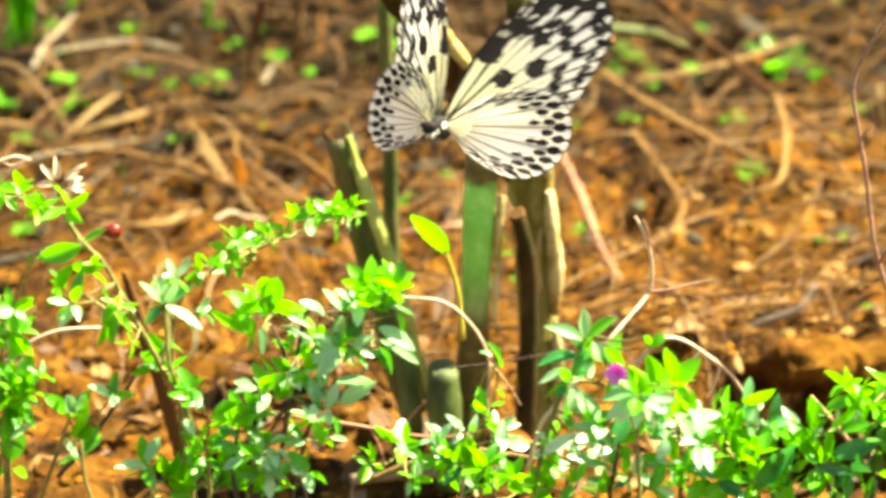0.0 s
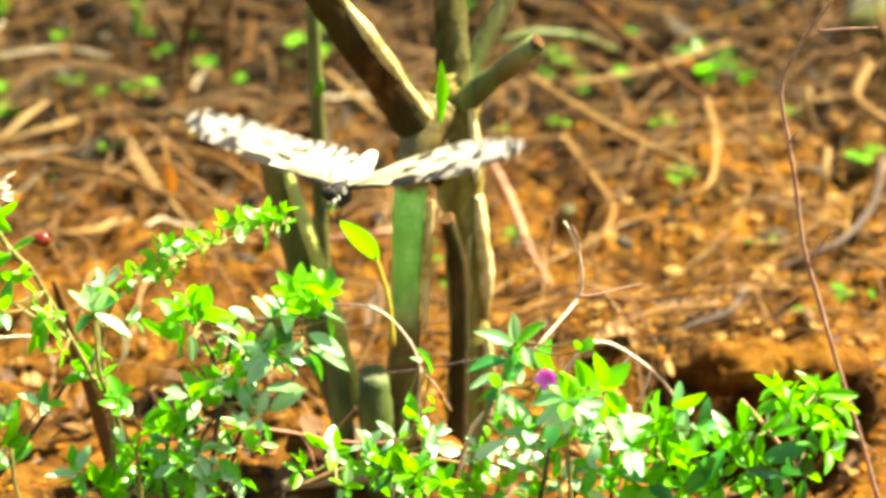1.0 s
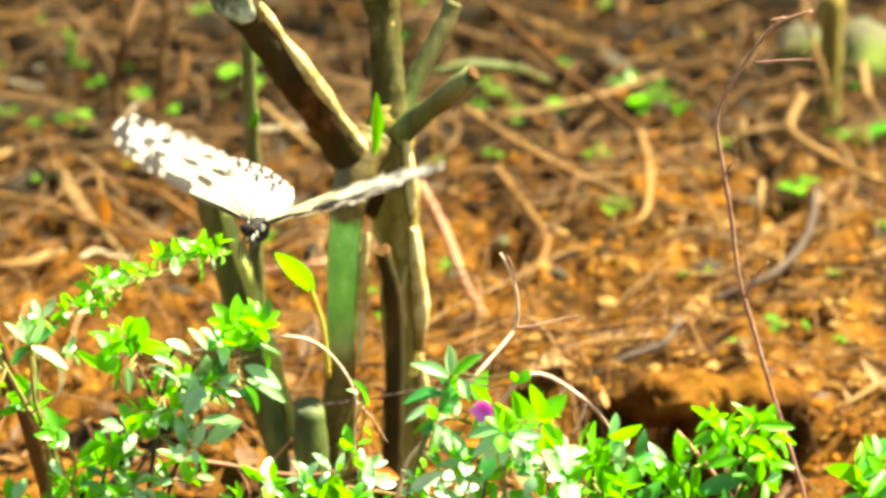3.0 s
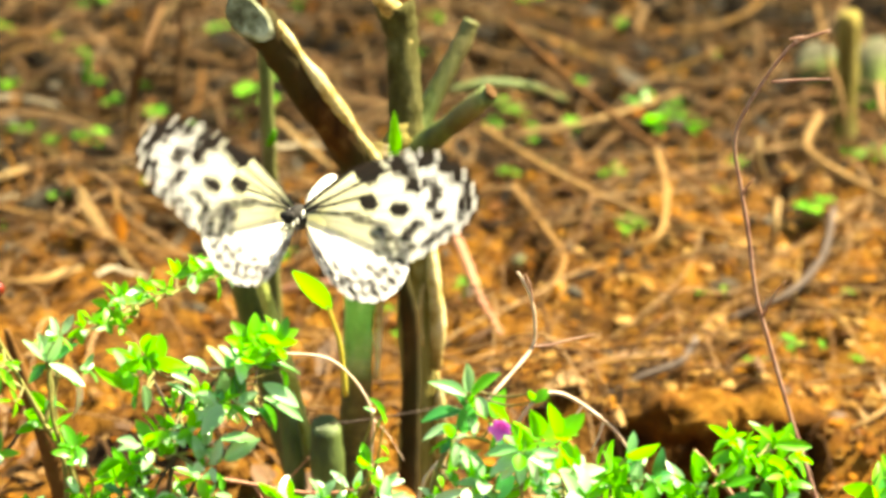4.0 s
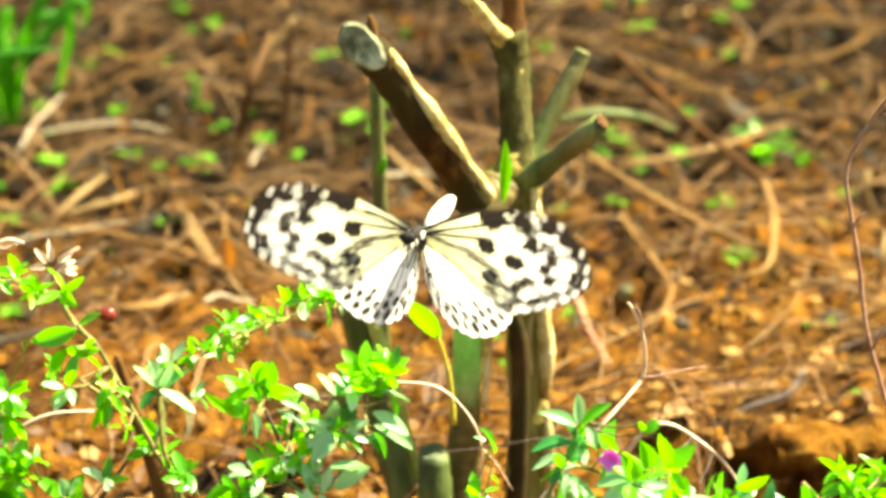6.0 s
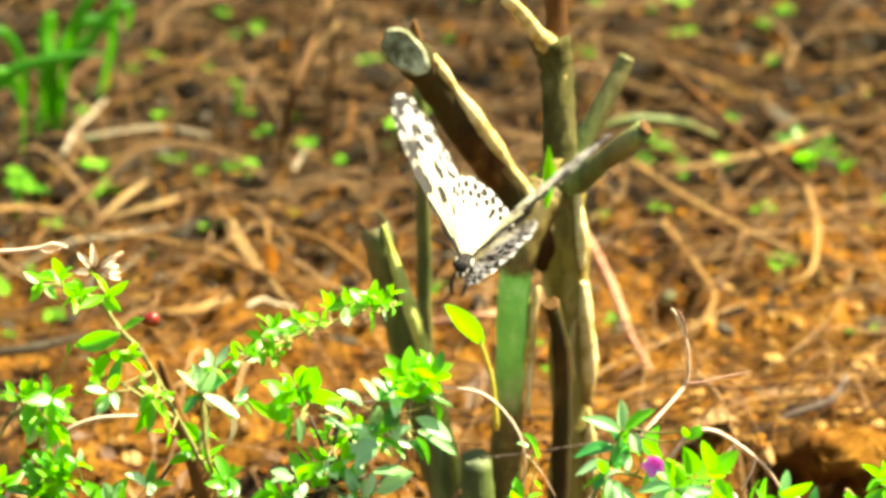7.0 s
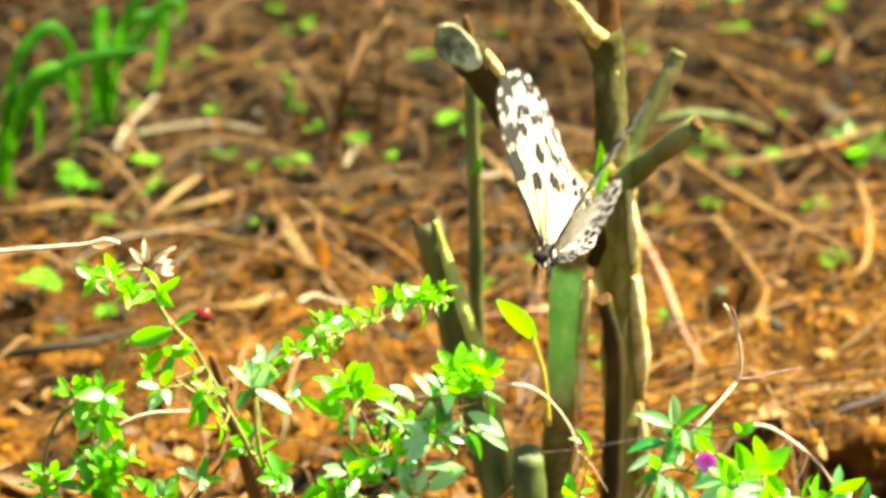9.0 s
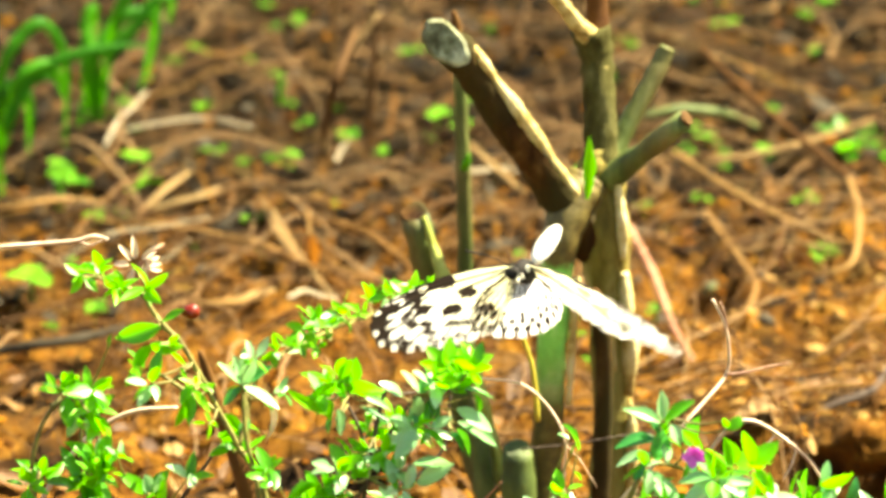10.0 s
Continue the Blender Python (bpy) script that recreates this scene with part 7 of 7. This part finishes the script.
# hindwings that twist further than their forewings: (side, time) to turn and sweep
HANG = {(1, 2.4): (20, -5), (1, 2.5): (-4, -12), (1, 2.6): (-8, -8), (1, 4.4): (22, 0), (1, 4.5): (9, 0), (1, 4.6): (-4, 0),
        (-1, 6.8): (-34, 3), (-1, 7.0): (-39, 3), (1, 6.8): (4, 12), (1, 7.0): (9, 21), (1, 9.0): (-2, 6)}


# further twist of one forewing, by time
TWIST = {2.4: -13, 2.5: -5, 2.6: -4, 2.7: -3, 0.8: -6, 1.0: -13, 1.2: -5, 4.9: -5, 5.0: -4, 5.1: -7, 5.2: -4, 9.3: -3, 9.4: -8, 9.6: -8, 9.7: -4}


def motions():
    walk(butterfly, [
        (0.00, fly((-0.0471, -0.0867, 0.1857), 12, -30)),
        (0.20, fly((-0.0507, -0.0873, 0.1839), 10, -23)),
        (0.40, fly((-0.0531, -0.0891, 0.1787), 9, -21.3)),
        (0.50, fly((-0.0527, -0.0901, 0.1759), 8, -14.7)),
        (0.70, fly((-0.0549, -0.0926, 0.1710), 10, -13)),
        (0.80, fly((-0.0557, -0.0935, 0.1694), 10, -15.7)),
        (1.00, fly((-0.0569, -0.0950, 0.1669), 7, -30)),
        (1.20, fly((-0.0583, -0.0945, 0.1685), 9, -30)),
        (1.30, fly((-0.0589, -0.0938, 0.1703), 10, -30)),
        (1.40, fly((-0.0585, -0.0928, 0.1727), 10.5, -30)),
        (1.60, fly((-0.0583, -0.0910, 0.1776), 12, -30)),
        (1.80, fly((-0.0583, -0.0905, 0.1792), 10, -30)),
        (2.00, fly((-0.0581, -0.0904, 0.1799), 8.5, -30)),
        (2.20, fly((-0.0589, -0.0903, 0.1801), 13, -30)),
        (2.30, fly((-0.0590, -0.0905, 0.1796), 12, -30)),
        (2.40, fly((-0.0592, -0.0912, 0.1776), 10, -13)),
        (2.50, fly((-0.0591, -0.0923, 0.1749), 8.9, -6)),
        (2.60, fly((-0.0605, -0.0934, 0.1721), 9, -8)),
        (2.70, fly((-0.0616, -0.0942, 0.1701), 12, -13)),
        (3.00, fly((-0.0632, -0.0960, 0.1658), 9, -25.7)),
        (3.25, fly((-0.0624, -0.0959, 0.1658), 9, -30)),
        (3.45, fly((-0.0608, -0.0948, 0.1685), 10, -30)),
        (3.65, fly((-0.0596, -0.0937, 0.1713), 10, -30)),
        (3.80, fly((-0.0589, -0.0930, 0.1730), 9, -30)),
        (3.90, fly((-0.0577, -0.0922, 0.1749), 7, -30)),
        (4.00, fly((-0.0551, -0.0918, 0.1756), 8, -30)),
        (4.10, fly((-0.0552, -0.0918, 0.1759), 12, -30)),
        (4.20, fly((-0.0544, -0.0923, 0.1746), 16, -30)),
        (4.30, fly((-0.0543, -0.0929, 0.1732), 16, -30)),
        (4.40, fly((-0.0543, -0.0930, 0.1731), 10, -13)),
        (4.50, fly((-0.0536, -0.0935, 0.1720), 9.5, -6)),
        (4.60, fly((-0.0531, -0.0939, 0.1707), 9, -8)),
        (4.80, fly((-0.0536, -0.0956, 0.1662), 8, -12)),
        (4.90, fly((-0.0537, -0.0966, 0.1634), 8.5, -17.8)),
        (5.00, fly((-0.0542, -0.0976, 0.1608), 8, -23.5)),
        (5.10, fly((-0.0535, -0.0984, 0.1589), 6, -28.6)),
        (5.20, fly((-0.0533, -0.0986, 0.1585), 6, -30)),
        (5.30, fly((-0.0528, -0.0981, 0.1599), 6, -30)),
        (5.40, fly((-0.0529, -0.0969, 0.1632), 6, -30)),
        (5.50, fly((-0.0538, -0.0957, 0.1662), 5, -30)),
        (5.70, fly((-0.0533, -0.0934, 0.1719), 3, -30)),
        (5.95, fly((-0.0525, -0.0914, 0.1770), 6, -30)),
        (6.15, fly((-0.0520, -0.0903, 0.1796), 9, -30)),
        (6.35, fly((-0.0515, -0.0898, 0.1809), 13, -30)),
        (6.50, fly((-0.0514, -0.0899, 0.1805), 15, -30)),
        (6.65, fly((-0.0510, -0.0905, 0.1790), 16, -23)),
        (6.80, fly((-0.0509, -0.0914, 0.1766), 12, -13)),
        (7.00, fly((-0.0511, -0.0936, 0.1710), 10.3, -9)),
        (7.20, fly((-0.0511, -0.0950, 0.1678), 13, -14.2)),
        (7.40, fly((-0.0511, -0.0952, 0.1676), 13, -29.3)),
        (7.60, fly((-0.0487, -0.0944, 0.1697), 11, -30)),
        (7.80, fly((-0.0476, -0.0926, 0.1741), 12, -30)),
        (8.00, fly((-0.0462, -0.0913, 0.1772), 10, -30)),
        (8.20, fly((-0.0443, -0.0899, 0.1804), 10, -30)),
        (8.30, fly((-0.0432, -0.0895, 0.1812), 10, -30)),
        (8.40, fly((-0.0430, -0.0893, 0.1815), 12, -30)),
        (8.50, fly((-0.0428, -0.0895, 0.1810), 15, -30)),
        (8.60, fly((-0.0417, -0.0894, 0.1811), 14, -30)),
        (8.80, fly((-0.0403, -0.0907, 0.1780), 6, -23)),
        (9.00, fly((-0.0404, -0.0929, 0.1725), 6.5, -17.5)),
        (9.20, fly((-0.0378, -0.0945, 0.1684), 3, -33)),
        (9.30, fly((-0.0383, -0.0960, 0.1646), 4, -35)),
        (9.40, fly((-0.0375, -0.0968, 0.1624), 1, -35)),
        (9.60, fly((-0.0398, -0.0978, 0.1603), 0, -31)),
        (9.70, fly((-0.0402, -0.0979, 0.1602), -1, -33)),
        (9.90, fly((-0.0419, -0.0964, 0.1644), 0, -35)),
        (10.00, fly((-0.0445, -0.0957, 0.1662), 0, -36)),
    ])
    first = [(0, 60, 50.5, 0, 25.5), (0.2, 72, 6.4, 0, 30.8), (0.4, 68, -22.3, 0, 29.2), (0.5, 60, -34, 0, 25.5), (0.7, 48, -42.3, 0, 18.8), (0.8, 41, -40.5, 0, 14.6), (1, 18, -15.7, 0, 3.2), (1.2, -4, 2, 0, 0), (1.3, -13, 14, 0, 0), (1.4, -16, 26, 0, 0), (1.6, -12, 52, 0, 0), (1.8, 3, 67.9, 0, 0.1), (2, 28, 66, 0, 7.5), (2.2, 55, 48.2, 0, 22.8), (2.3, 68, 32.2, 0, 29.2), (2.4, 76, -5, 0, 36), (2.5, 73.8, -27.2, 0, 37)]
    second = [(2.6, 69, -34, 0, 33), (2.7, 58, -38.7, 0, 24.5), (3, 26, -24, 0, 5.2), (3.25, -3, 2, 0, 0), (3.45, -15, 28, 0, 0), (3.65, -12, 52, 0, 0), (3.8, -5, 64, 0, 0), (3.9, 2, 69, 0, 0), (4, 16, 70.2, 0, 2.1), (4.1, 36, 63.2, 0, 9.3), (4.2, 57, 48.7, 0, 19), (4.3, 72, 31.2, 0, 24.4), (4.4, 81, -6, 0, 27), (4.5, 78, -24.5, 0, 27), (4.6, 71, -31, 0, 25), (4.8, 47, -28.8, 0, 14.4), (4.9, 37, -28.3, 0, 9.8)]
    third = [(5, 29, -26.6, 0, 6.3), (5.1, 22, -22.1, 0, 3.8), (5.2, 13, -10.2, 0, 1.4), (5.3, 4, -2.1, 0, 0.1), (5.4, -10, 12, 0, 0), (5.5, -16, 26, 0, 0), (5.7, -20, 52, 0, 0), (5.95, -8, 67, 0, 0), (6.15, 15, 70.9, 0, 1.3), (6.35, 50, 55.2, 0, 11.7), (6.5, 70, 30.6, 0, 17.7), (6.65, 76, -4.1, 0, 18.8), (6.8, 71, -20, 0, 25), (7, 58.8, -26, 0, 21), (7.2, 42, -26.1, 0, 9), (7.4, 21, -18.2, 0, 2.6), (7.6, 0, 2, 0, 0)]
    fourth = [(7.8, -18, 32, 0, 0), (8, -13, 55, 0, 0), (8.2, 5, 67.8, 0, 0.2), (8.3, 18, 70.4, 0, 1.9), (8.4, 34, 67.3, 0, 6.3), (8.5, 50, 59.2, 0, 11.7), (8.6, 67, 42.1, 0, 16.9), (8.8, 79, -7.3, 0, 19.3), (9, 70, -21, 0, 14), (9.2, 58, -23.9, 0, 14.4), (9.3, 50, -27.8, 0, 11.7), (9.4, 41, -29, 0, 8.6), (9.6, 21, -22.2, 0, 2.6), (9.7, 10, -9.5, 0, 0.6), (9.9, -12, 14, 0, 0), (10, -21, 28, 0, 0)]
    beats = first + second + third + fourth
    for side, fw, hw in wings:
        walk(fw, [(t, stroke(side, lift, turn + (TWIST.get(t, 0) if side > 0 else 0), sweep, lean)) for t, lift, turn, sweep, lean in beats])
        rows = []
        for t, lift, turn, sweep, lean in beats:
            late = trail(side, lift, turn)
            behind = HANG.get((side, t), (turn * 0.94 + late * math.sin(radians(max(0, lift))), sweep + (1.2 * (late - 13) if side > 0 else 0)))
            rows.append((t, stroke(side, lift * 0.97, behind[0], behind[1], lean) @ pose(0, 0.001, -0.0006)))
        walk(hw, rows)


motions()
